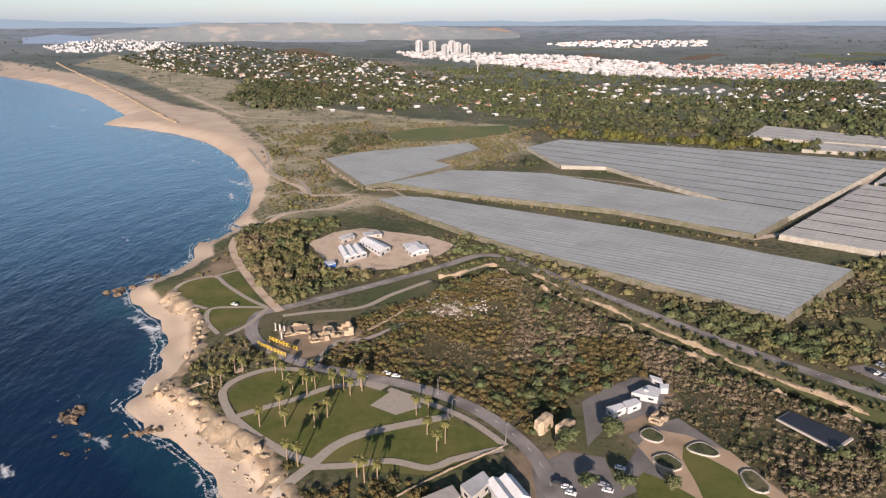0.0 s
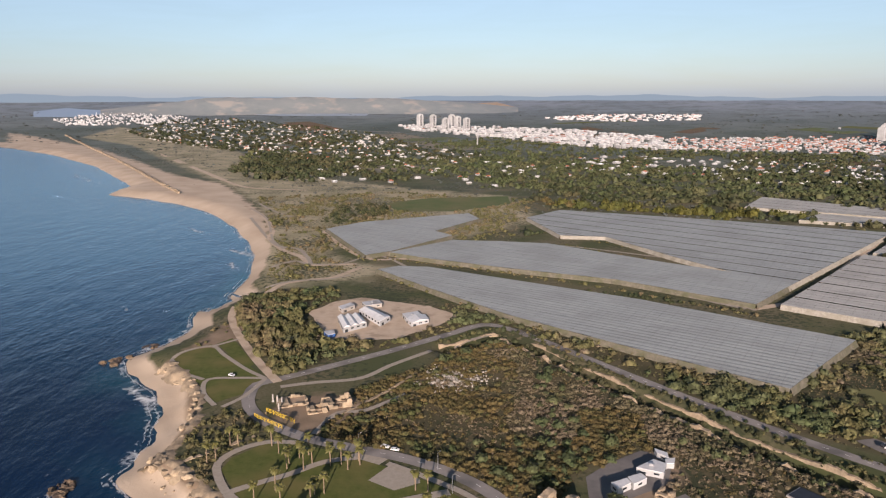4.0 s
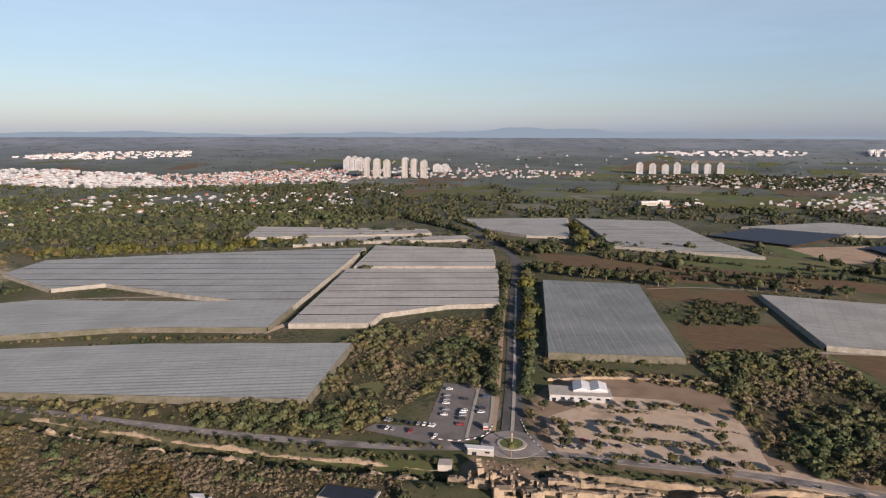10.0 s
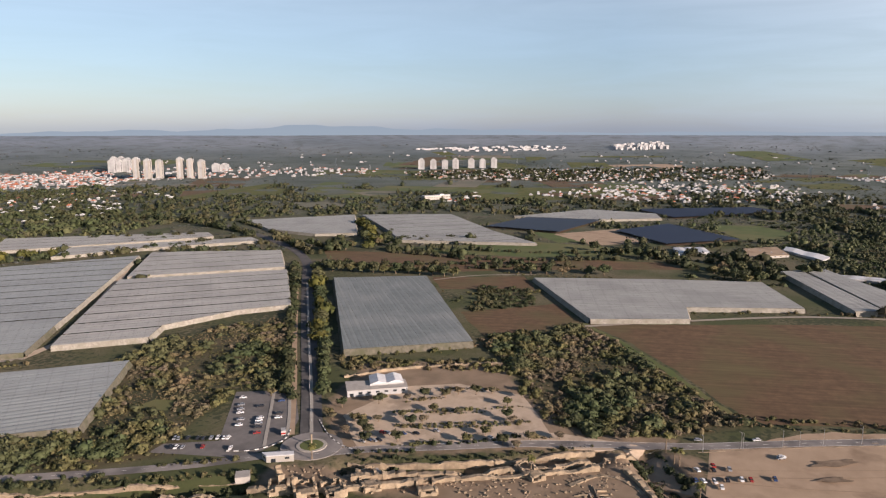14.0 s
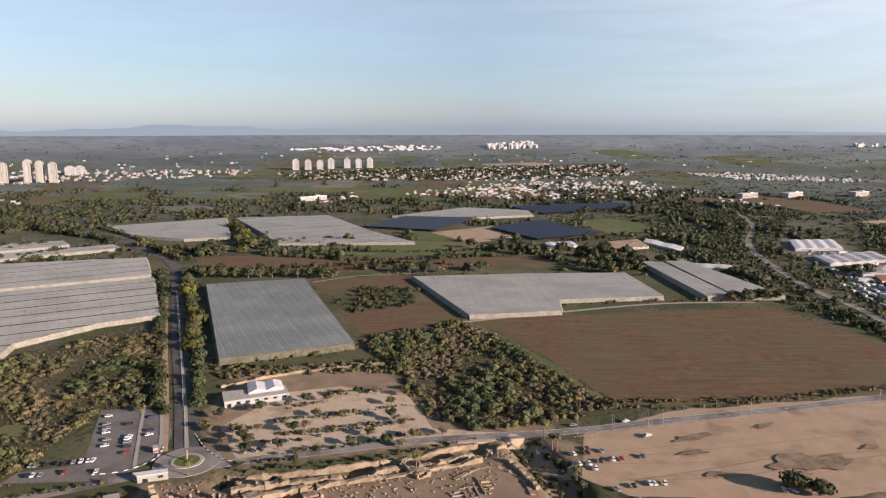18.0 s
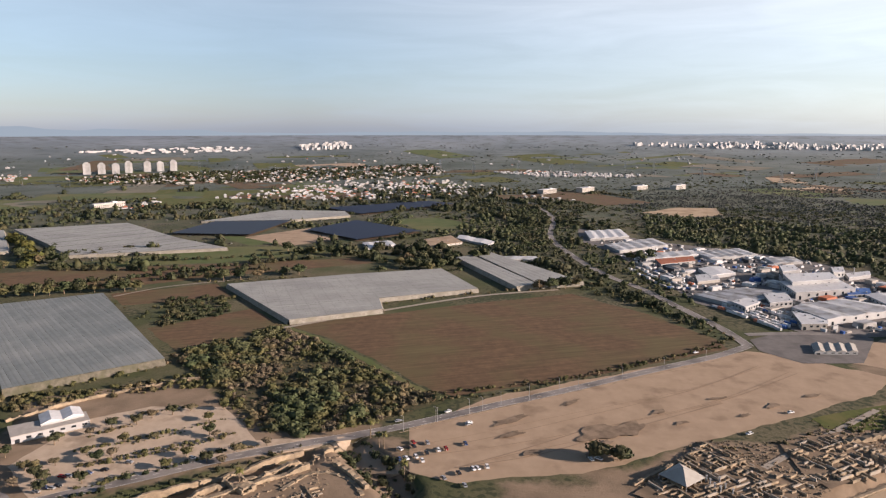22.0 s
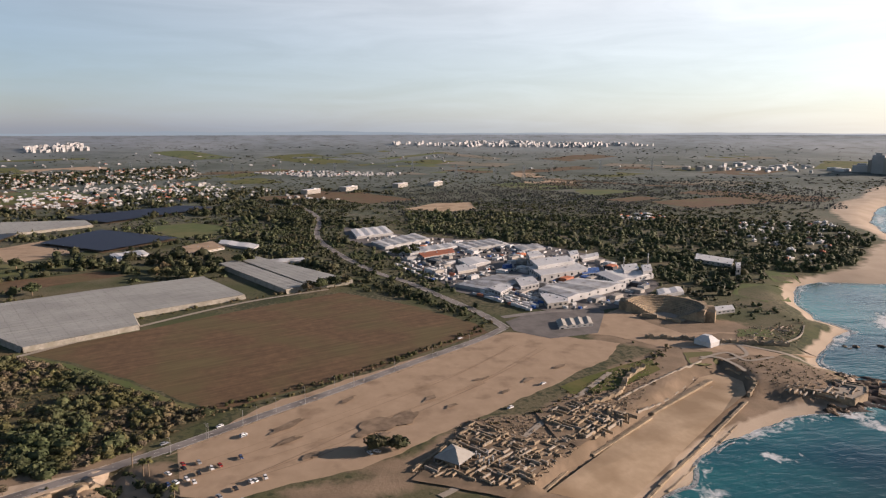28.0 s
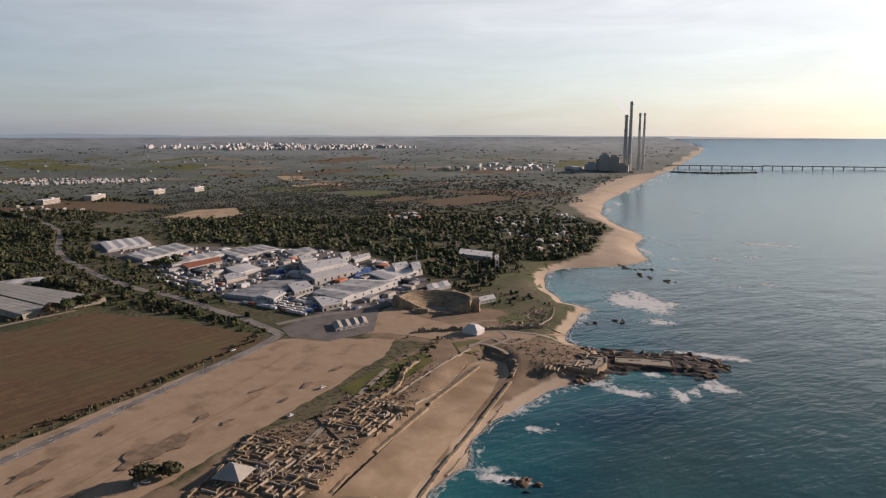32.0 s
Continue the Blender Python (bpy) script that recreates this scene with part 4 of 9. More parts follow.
ribbon("road", ROAD_E, 9.0, "asphalt", 0.66, "grey road curving away past the factory", "road")
ribbon("road", AVENUE, 13.0, "dark_asphalt", 0.64, "straight avenue with two carriageways", "road")
ribbon("road", [(590, -195), (598, -236), (600, -272), (611, -296)], 8.0, "asphalt", 0.62, "access road of the factory estate", "road")
for line, w in ((ROAD_N, 7.5), (ROAD_S, 8.0), (ROAD_E, 9.0)):
    fine = smooth(line, 5.0)
    dash = Build()
    for i in range(0, len(fine) - 1, 2):
        (x1, y1), (x2, y2) = fine[i], fine[i + 1]
        L = math.hypot(x2 - x1, y2 - y1) or 1
        dash.box((x1 + x2) / 2, (y1 + y2) / 2, gz(x1, y1) + 0.41, 3.0, 0.16, 0.03, math.atan2(y2 - y1, x2 - x1))
    tagged(part("road_dashes", dash, "white_line"), "white painted centre dashes", "road marking", kind="stuff")
    if line is ROAD_N:
        continue
    ribbon("road_line", offset_line(fine, w / 2 - 0.35), 0.22, "white_line", 0.41, "white painted edge line", "road marking", curve=False, keep=False)
    ribbon("road_line", offset_line(fine, 0.35 - w / 2), 0.22, "white_line", 0.41, "white painted edge line", "road marking", curve=False, keep=False)
ribbon("median", [AVENUE[0], AVENUE[1], AVENUE[2], AVENUE[3], AVENUE[4], AVENUE[5]], 2.2, "kerb", 0.5, "raised planted median of the avenue", "median", keep=False)
ribbon("pavement", offset_line(smooth(AVENUE[:6], 8), 11.5), 4.0, "dirt", 0.62, "sandy pavement beside the avenue", "pavement", curve=False)

for line in [[(316, 326), (284, 298), (252, 270)], [(322, 318), (287, 285), (266, 267)]]:
    ribbon("kerb_island", line, 2.0, "kerb", 0.5, "pale kerbed island between parking bays", "kerb")
PATHS = [
    ([(-297, 1092), (-240, 980), (-208, 884), (-198, 830), (-169, 767), (-144, 736), (-125, 697), (-102, 697), (-79, 698)], 7.0),
    ([(-148, 590), (-139, 622), (-118, 637), (-95, 647), (-72, 686)], 6.0),
    ([(-141, 881), (-109, 795), (-69, 723), (-27, 719), (20, 696)], 6.0),
    ([(-944, 2329), (-690, 1874), (-528, 1598), (-424, 1419), (-341, 1306), (-230, 1270)], 9.0),
    ([(-755, 2010), (-565, 1672), (-423, 1428)], 6.0),
    ([(-280, 1114), (-240, 1037), (-196, 978)], 4.5),
    ([(-36, 306), (-52, 302), (-66.8, 291.4), (-78.7, 284.6), (-91.7, 276.2)], 4.0), ([(-91.7, 276.2), (-99, 289), (-103, 302), (-97, 314), (-84, 322), (-69, 321)], 4.0),
    ([(-91.7, 276.2), (-78.6, 262.4), (-60.9, 247.5), (-48.1, 240.7)], 4.5), ([(6.9, 275.0), (-12.2, 268.9), (-31.7, 261.4), (-42.8, 252.4), (-50.2, 239.6), (-62.1, 220.6)], 5.0),
    ([(-50.0, 238.5), (-34.2, 239.3), (-18.3, 242.0), (-2.0, 236.8), (7.2, 242.2), (28.9, 249.6)], 4.0), ([(-22, 300), (-2.1, 286.4), (15.8, 271.5), (30.3, 251.6)], 3.5),
    ([(-95, 397), (-116, 432), (-142, 483), (-159, 524), (-164, 554)], 6.0), ([(-104, 403), (-120, 404), (-139, 402), (-136, 383), (-124, 365)], 3.0),
    ([(-104, 403), (-120, 418), (-141, 443), (-154, 460), (-168, 453), (-174, 437), (-159, 414), (-142, 402)], 3.0), ([(-154, 460), (-140, 474)], 3.0), ([(-104, 403), (-110, 378), (-119, 363)], 3.0),
    ([(-62, 330), (-53, 354), (-38, 357), (-16, 378)], 3.5), ([(-92, 390), (-72, 396), (-45, 402), (-25, 425), (14, 462), (44, 485)], 4.0),
    ([(-153, 614), (-131, 633), (-100, 639), (-80, 653)], 4.0), ([(-164, 689), (-146, 713), (-127, 700), (-150, 767), (-180, 791), (-213, 865), (-260, 980)], 4.5), ([(-127, 700), (-96, 699), (-71, 736)], 3.0),
    ([(-281, 1064), (-233, 966), (-195, 830), (-170, 773)], 3.0),
    ([(470, -305), (470, -335), (470, -352), (450, -368), (423, -389)], 4.0), ([(443, -304), (452, -333), (432, -336), (434, -361)], 3.0), ([(468, -354), (444, -345), (437, -322)], 3.0), ([(414, -322), (442, -320), (447, -307)], 3.5),
    ([(295, -68), (307, -85), (362, -145), (382, -168), (432, -224)], 4.0),
    ([(299, 551), (398, 649), (572, 844)], 9.0), ([(260, 536), (299, 551)], 8.0), ([(234, 570), (252, 555), (262, 533)], 4.0),
    ([(-75, 754), (-12, 731), (88, 692), (153, 643), (256, 537)], 5.0), ([(-89, 769), (-48, 725), (-11, 652)], 4.0), ([(478, 729), (557, 684), (622, 612)], 5.0),
    ([(106, 788), (158, 778), (246, 721)], 4.0), ([(661, 417), (710, 384), (747, 328)], 3.0), ([(566, 204), (630, 132), (701, 42), (741, -46)], 5.0),
]
ribbon("road", [(-379, 3236), (-78, 3080), (213, 2811), (462, 2462), (685, 2197), (1001, 2065), (1216, 2002), (1552, 1948)], 22.0, "path", 0.6, "pale far highway below the town", "road")
for line, w in PATHS:
    wide = w >= 5.5
    ribbon("path", line, w, "pale_dirt" if wide else "path", 0.62, "sandy track" if wide else "pale paved footpath", "path", 4.0)

# painted kerbs round the junction, white and dark in turn
for line in [[(237, 283), (246, 271), (262, 266), (276, 273)], [(294, 267), (282, 250), (275, 234), (275, 220)]]:
    kerbs = smooth(line, 2.2)
    for tone in (0, 1):
        b = Build()
        for k in range(tone, len(kerbs) - 1, 2):
            (x1, y1), (x2, y2) = kerbs[k], kerbs[k + 1]
            b.box((x1 + x2) / 2, (y1 + y2) / 2, gz(x1, y1) + 0.2, math.dist(kerbs[k], kerbs[k + 1]) * 0.96, 0.6, 0.4, math.atan2(y2 - y1, x2 - x1))
        tagged(part("painted_kerb", b, "dark_asphalt" if tone else "white_line"), "kerb stones painted white and dark in turn", "kerb", kind="stuff")

# ---- roundabout ----
ring = thing("roundabout", at(*RING), "planted roundabout island with a pale kerb and a small column", "roundabout", kind="structure")
b = Build().cyl(0, 0, 0.05, 17, 17, 0.38, 40)
part("carriageway", b, "asphalt", ring)
kerb_ring = part("kerb_ring", Build().cyl(0, 0, 0.4, 8.5, 8.3, 0.35, 36), "kerb", ring)
part("planted_bed", Build().cyl(0, 0, 0.7, 6.6, 6.4, 0.15, 36), "grass_field", kerb_ring)
part("column", Build().cyl(0, 0, 0.9, 0.5, 0.4, 6.0, 8).box(0, 0, 0.9, 1.6, 1.6, 0.6), "stone", ring)
take([(RING[0] + 17 * math.cos(a), RING[1] + 17 * math.sin(a)) for a in np.arange(0, 6.28, 0.4)])


# ---- net houses ----
def clip(poly, nx, ny, d):
    """The part of a polygon where nx * x + ny * y >= d."""
    out = []
    for (x1, y1), (x2, y2) in zip(poly, poly[1:] + poly[:1]):
        a, c = nx * x1 + ny * y1 - d, nx * x2 + ny * y2 - d
        if a >= 0:
            out.append((x1, y1))
        if (a >= 0) != (c >= 0):
            t = a / (a - c)
            out.append((x1 + t * (x2 - x1), y1 + t * (y2 - y1)))
    return out


def net_house(poly, along, bay, material, label, height=4.2, gap=0.0, every=0, ridge=0.2, skirt=2.4):
    """A plantation under netting: roof panels in bays along one direction, sloping side nets and posts."""
    area = sum(poly[k][0] * poly[(k + 1) % len(poly)][1] - poly[(k + 1) % len(poly)][0] * poly[k][1] for k in range(len(poly)))
    if area < 0:
        poly = poly[::-1]
    cx, cy = sum(p[0] for p in poly) / len(poly), sum(p[1] for p in poly) / len(poly)
    house = thing("net_house", pose(cx, cy, gz(cx, cy)), label, "greenhouse", "plantation net houses")
    loc = [(p[0] - cx, p[1] - cy) for p in poly]
    (ax, ay), (bx, by) = along
    L = math.hypot(bx - ax, by - ay)
    nx, ny = -(by - ay) / L, (bx - ax) / L
    ds = [nx * p[0] + ny * p[1] for p in loc]
    d, k = min(ds), 0
    rng = random.Random(int(cx) * 7 + int(cy))
    while d < max(ds):
        w = bay
        cut = gap if every and k % every == every - 1 else 0.12
        piece = Build()
        lift = rng.uniform(-0.04, 0.04)
        for lo, hi, side in ((d, d + w / 2, 0), (d + w / 2, d + w - cut, 1)):
            q = clip(clip(loc, nx, ny, lo), -nx, -ny, -hi)
            if len(q) >= 3:
                pts = []
                for x, y in q:
                    s = (nx * x + ny * y - d) / w
                    pts.append((x, y, height + lift + ridge * (1 - abs(2 * s - 1))))
                piece.face(pts)
        if piece.f:
            part("net_panel", piece, material, house)
        d += w
        k += 1
    n = len(loc)
    for i in range(n):
        (x1, y1), (x2, y2) = loc[i], loc[(i + 1) % n]
        e = math.hypot(x2 - x1, y2 - y1)
        if e < 1:
            continue
        ox, oy = (y2 - y1) / e * skirt, -(x2 - x1) / e * skirt
        m = max(1, int(e / 9))
        strip = Build()
        for j in range(m):
            t0, t1 = j / m, (j + 1) / m
            p0, p1 = (x1 + (x2 - x1) * t0, y1 + (y2 - y1) * t0), (x1 + (x2 - x1) * t1, y1 + (y2 - y1) * t1)
            r0 = rng.uniform(0.7, 1.15)
            mid = ((p0[0] + p1[0]) / 2, (p0[1] + p1[1]) / 2)
            top0, top1, low = (*p0, height), (*p1, height), -0.4
            strip.face([(p0[0] + ox, p0[1] + oy, low), (mid[0] + ox * r0, mid[1] + oy * r0, low), (*mid, height - 0.1), top0])
            strip.face([(mid[0] + ox * r0, mid[1] + oy * r0, low), (p1[0] + ox, p1[1] + oy, low), top1, (*mid, height - 0.1)])
        part("side_net", strip, "net_skirt_pale" if material in ("net_pale", "net_light") or "wide" in label else "net_skirt", house)
        for j in range(0, m, 3):
            t = j / m
            part("post", Build().box(x1 + (x2 - x1) * t + ox * 0.5, y1 + (y2 - y1) * t + oy * 0.5, -0.3, 0.2, 0.2, height * 0.62), "bark", house)
    floor = Build().face([(x, y, 0.6) for x, y in loc])
    part("crop_floor", floor, "leaf_dark", house, "dark green crop under the net")
    take(poly, 4.0)


ROW_A = [(-36, 665), (272, 453)]
ROW_B = [(447, 705), (594, 584)]
ROW_C = [(575, 489), (420, 329)]
ROW_D = [(695, 279), (790, 74)]
ROW_E = [(888, 70), (738, -12)]
M["net_grey"] = striped("grey_shade_net", (0.280, 0.300, 0.292), (0.315, 0.332, 0.320), heading(ROW_A), 1.6, 0.7, (0.262, 0.276, 0.266), contrast=(0.1, 0.9), seams=(3.0, 9.0))
M["net_pale"] = striped("pale_shade_net", (0.345, 0.340, 0.312), (0.39, 0.382, 0.350), heading(ROW_B), 1.8, 0.7, (0.31, 0.305, 0.28), contrast=(0.1, 0.9), seams=(8.0, 9.0))
M["net_green"] = striped("weathered_shade_net", (0.160, 0.180, 0.176), (0.195, 0.214, 0.208), heading(ROW_C), 1.8, 0.7, (0.23, 0.245, 0.235), contrast=(0.05, 0.95), seams=(7.0, 10.0))
M["net_light"] = striped("light_shade_net", (0.29, 0.295, 0.275), (0.335, 0.337, 0.312), heading(ROW_D), 2.0, 0.7, (0.26, 0.262, 0.245), contrast=(0.1, 0.9), seams=(8.0, 12.0))
net_house([(-54, 661), (-34, 674), (-3, 669), (173, 553), (295, 452), (208, 372), (145, 431), (59, 514), (-3, 592)], ROW_A, 6.0, "net_grey", "plantation under grey shade net on posts")
net_house([(-47, 736), (23, 799), (76, 791), (133, 777), (238, 681), (334, 606), (264, 537), (170, 617), (75, 662), (-3, 705)], ROW_A, 6.0, "net_grey", "plantation under grey shade net on posts")
net_house([(-136, 874), (-94, 920), (53, 987), (65, 941), (4, 855), (24, 826), (-46, 741), (-72, 723)], ROW_A, 6.0, "net_grey", "plantation under grey shade net on posts")
net_house([(132, 949), (190, 1012), (373, 929), (567, 828), (316, 588), (256, 704), (209, 813), (156, 823)], ROW_B, 8.0, "net_grey", "wide plantation under grey shade net", gap=3.0, every=4)
net_house([(593, 836), (698, 696), (613, 606), (475, 719)], ROW_B, 8.0, "net_pale", "plantation under pale shade net", gap=3.0, every=4)
net_house([(461, 712), (602, 592), (479, 467), (437, 495), (367, 511), (339, 491), (284, 536)], ROW_B, 8.0, "net_pale", "plantation under pale shade net with dark seams", gap=3.2, every=4)
net_house([(550, 1135), (761, 922), (736, 879), (636, 935), (476, 1034)], ROW_B, 8.0, "net_pale", "far plantation under pale shade net", gap=2.6, every=4)
net_house([(556, 969), (761, 821), (743, 786), (598, 880), (499, 919)], ROW_B, 8.0, "net_pale", "far plantation under pale shade net", gap=2.6, every=4)
net_house([(905, 986), (1073, 864), (882, 706), (839, 759), (840, 864)], ROW_B, 8.0, "net_light", "far plantation under pale shade net")
net_house([(1081, 851), (1180, 704), (1019, 526), (941, 413), (859, 603), (946, 694)], ROW_B, 9.0, "net_light", "far plantation under pale shade net", gap=2.6, every=5)
net_house([(592, 509), (656, 425), (465, 257), (395, 332)], ROW_C, 7.0, "net_green", "tall orchard under weathered green-grey net", 5.2, ridge=0.12)
net_house([(714, 316), (778, 198), (825, 91), (721, 40), (668, 137), (627, 125), (580, 201)], ROW_D, 8.0, "net_light", "plantation under pale grey net by the ploughed field")
net_house([(897, 79), (916, 59), (746, -24), (731, -1)], ROW_E, 8.0, "net_light", "long pale net house", 5.0)
net_house([(921, 56), (940, 36), (765, -75), (747, -27)], ROW_E, 8.0, "net_light", "long pale net house", 5.0)


def solar_field(poly, along, label, material="solar"):
    cx, cy = sum(p[0] for p in poly) / len(poly), sum(p[1] for p in poly) / len(poly)
    h = thing("solar_field", pose(cx, cy, gz(cx, cy)), label, "solar field", "roofed solar plots")
    loc = [(p[0] - cx, p[1] - cy) for p in poly]
    (ax, ay), (bx, by) = along
    L = math.hypot(bx - ax, by - ay)
    nx, ny = -(by - ay) / L, (bx - ax) / L
    ds = [nx * p[0] + ny * p[1] for p in loc]
    d, k = min(ds), 0
    while d < max(ds):
        q = clip(clip(loc, nx, ny, d), -nx, -ny, -(d + 7.0))
        if len(q) >= 3:
            part("panel_row", Build().face([(x, y, 3.6 + 0.10 * (nx * x + ny * y - d)) for x, y in q]), material, h)
            q = clip(clip(loc, nx, ny, d + 7.0), -nx, -ny, -(d + 8.4))
            if k % 5 == 4 and len(q) >= 3:
                part("pale_gutter", Build().face([(x, y, 3.5) for x, y in q]), "white_roof", h)
        d += 8.4
        k += 1
    part("shaded_floor", Build().face([(x, y, 0.5) for x, y in loc]), "soil", h)
    take(poly, 3)


solar_field([(1137, 356), (1266, 301), (1141, 160), (1039, 246)], [(1137, 356), (1266, 301)], "dark blue solar panels over crops")
solar_field([(1465, 413), (1629, 211), (1574, 141), (1365, 313)], [(1465, 413), (1629, 211)], "dark blue solar panels over crops")
solar_field([(1071, 567), (1241, 557), (1284, 419), (1071, 430)], [(1071, 567), (1241, 557)], "dark shade sheets in square plots", "tarp")
net_house([(1215, 581), (1405, 497), (1403, 358), (1331, 328), (1255, 421)], [(1215, 581), (1405, 497)], 9.0, "net_light", "far plantation under pale net")

# ---- plants ----
def clump(seed, leaves, core=True, flat=0.75, size=0.2):
    """A unit bush: leaf quads on a lumpy ball round a small core; triangles as arrays."""
    rng = np.random.default_rng(seed)
    v, f = [], []
    lobes = rng.normal(size=(4, 3))
    lobes /= np.linalg.norm(lobes, axis=1)[:, None]

    def radius(d):
        return 0.58 + 0.48 * max(0.0, max(float(d @ q) for q in lobes)) ** 2 + rng.uniform(-0.1, 0.1)

    if core:
        bm = bmesh.new()
        bmesh.ops.create_icosphere(bm, subdivisions=1, radius=1)
        bm.verts.ensure_lookup_table()
        for w in bm.verts:
            d = np.array(w.co)
            v.append(d * radius(d) * 0.86 * np.array([1, 1, flat]))
        for t in bm.faces:
            if t.calc_center_median().z > -0.55:
                f.append([w.index for w in t.verts])
        bm.free()
    for _ in range(leaves):
        d = rng.normal(size=3)
        d[2] = abs(d[2]) - 0.25
        d /= np.linalg.norm(d)
        c = d * radius(d) * np.array([1, 1, flat])
        n = d + rng.normal(size=3) * 0.45
        n /= np.linalg.norm(n)
        u = np.cross(n, rng.normal(size=3))
        u /= np.linalg.norm(u)
        w = np.cross(n, u)
        s = size * rng.uniform(0.6, 1.3)
        i = len(v)
        v += [c - u * s - w * s * 0.5, c + u * s * 0.9 - w * s * 0.6, c + u * s * 0.3 + w * s]
        f.append([i, i + 1, i + 2])
    v = np.array(v)
    v[:, 2] += 0.45 * flat
    return v, np.array(f)


NEAR_CLUMPS = [clump(s, 52, size=0.23) for s in range(5)]
TUFTS = [clump(40 + s, 11, False, 0.6, 0.42) for s in range(4)]
BUSHLETS = [clump(50 + s, 14, False, 0.8, 0.55) for s in range(4)]
MID_CLUMPS = [clump(10 + s, 32, size=0.215, flat=0.62) for s in range(7)]
FAR_CLUMPS = [clump(20 + s, 8, size=0.36, flat=0.95) for s in range(5)]


def grow(name, pts, sizes, material, label, category="shrubs", templates=None, tall=(0.8, 1.25), seed=1):
    """Many bushes or tree crowns joined into one mesh."""
    templates = templates or NEAR_CLUMPS
    rng = np.random.default_rng(seed)
    if not len(pts):
        return None
    z, _ = ground_z(pts[:, 0], pts[:, 1])
    V, F, base = [], [], 0
    for k, (v, f) in enumerate(templates):
        sel = np.arange(len(pts)) % len(templates) == k
        if not sel.any():
            continue
        p, s = pts[sel], sizes[sel]
        n = len(p)
        a = rng.uniform(0, 6.28, n)
        c, sn = np.cos(a)[:, None], np.sin(a)[:, None]
        x = (v[None, :, 0] * c - v[None, :, 1] * sn) * s[:, None] * rng.uniform(0.8, 1.25, n)[:, None] + p[:, 0][:, None]
        y = (v[None, :, 0] * sn + v[None, :, 1] * c) * s[:, None] * rng.uniform(0.8, 1.25, n)[:, None] + p[:, 1][:, None]
        h = v[None, :, 2] * (s * rng.uniform(*tall, n))[:, None] + z[sel][:, None]
        V.append(np.stack([x, y, h], -1).reshape(-1, 3))
        F.append((f[None] + (base + np.arange(n) * len(v))[:, None, None]).reshape(-1, 3))
        base += n * len(v)
    ob = new(name, fast_mesh(name, np.concatenate(V), np.concatenate(F), material))
    return tagged(ob, label, category, kind="stuff")


def strew(poly, per_ha, seed, avoid=True, clumped=0.0):
    rng = np.random.default_rng(seed)
    x0, x1 = min(p[0] for p in poly), max(p[0] for p in poly)
    y0, y1 = min(p[1] for p in poly), max(p[1] for p in poly)
    n = int((x1 - x0) * (y1 - y0) / 1e4 * per_ha)
    x, y = rng.uniform(x0, x1, n), rng.uniform(y0, y1, n)
    ok = inside(poly, x, y)
    if clumped:
        ok &= wave_field(x, y, seed, 22.0) + rng.uniform(-1, 1, n) * (1 - clumped) > -0.1
    x, y = x[ok], y[ok]
    if avoid:
        ok = is_free(x, y)
        x, y = x[ok], y[ok]
    _, d = ground_z(x, y)
    return np.stack([x, y], 1)[d > 9 + 0.9 * sand_width(x, y)]


def along_line(line, spacing, spread, seed, avoid=False):
    rng = np.random.default_rng(seed)
    p = np.array(smooth(line, spacing) if len(line) > 2 else smooth([line[0], ((line[0][0] + line[1][0]) / 2, (line[0][1] + line[1][1]) / 2), line[1]], spacing))
    p = p + rng.normal(size=p.shape) * spread
    if avoid:
        p = p[is_free(p[:, 0], p[:, 1])]
    return p


def sizes(n, lo, hi, seed=0):
    return np.random.default_rng(seed).uniform(0, 1, n) ** 1.9 * (hi * 1.25 - lo * 0.7) + lo * 0.7

# ---- far buildings ----
def villa(kind, seed):
    rng = random.Random(seed)
    sx, sy, h = rng.uniform(7.5, 12), rng.uniform(6, 8), rng.choice([3.0, 3.2, 5.4])
    label = {"flat": "white flat-roofed villa among trees", "tiled": "white villa with a red tiled roof", "cream": "cream flat-roofed villa among trees"}[kind]
    h0 = thing("villa", pose(0, 0, -900), label, "house", "villas of the garden town")
    wall = "cream_wall" if kind == "cream" else "white_wall"
    part("wall", Build().box(0, 0, -0.5, sx, sy, h + 0.5), wall, h0)
    part("wing", Build().box(sx * 0.42, sy * 0.3, -0.5, sx * 0.5, sy * 0.8, 3.7), wall, h0)
    if kind == "tiled":
        part("roof", Build().ridge(sx, sy, h, 2.2, 0.5, 3.5), "red_roof", h0)
    else:
        b = Build().box(0, 0, h, sx + 0.4, sy + 0.4, 0.3)
        for x, y, a, c in ((0, sy / 2, sx, 0.3), (0, -sy / 2, sx, 0.3), (sx / 2, 0, 0.3, sy), (-sx / 2, 0, 0.3, sy)):
            b.box(x, y, h + 0.3, a, c, 0.5)
        part("roof", b, "white_roof", h0)
    for i in range(3):
        x = (i - 1) * sx * 0.3
        part("window", Build().box(x, -sy / 2 - 0.03, h - 2.2, 1.8, 0.1, 1.3), "dark_glass", h0)
    part("window", Build().box(-sx / 2 - 0.03, 0, h - 2.2, 0.1, 2.0, 1.3), "dark_glass", h0)
    return h0


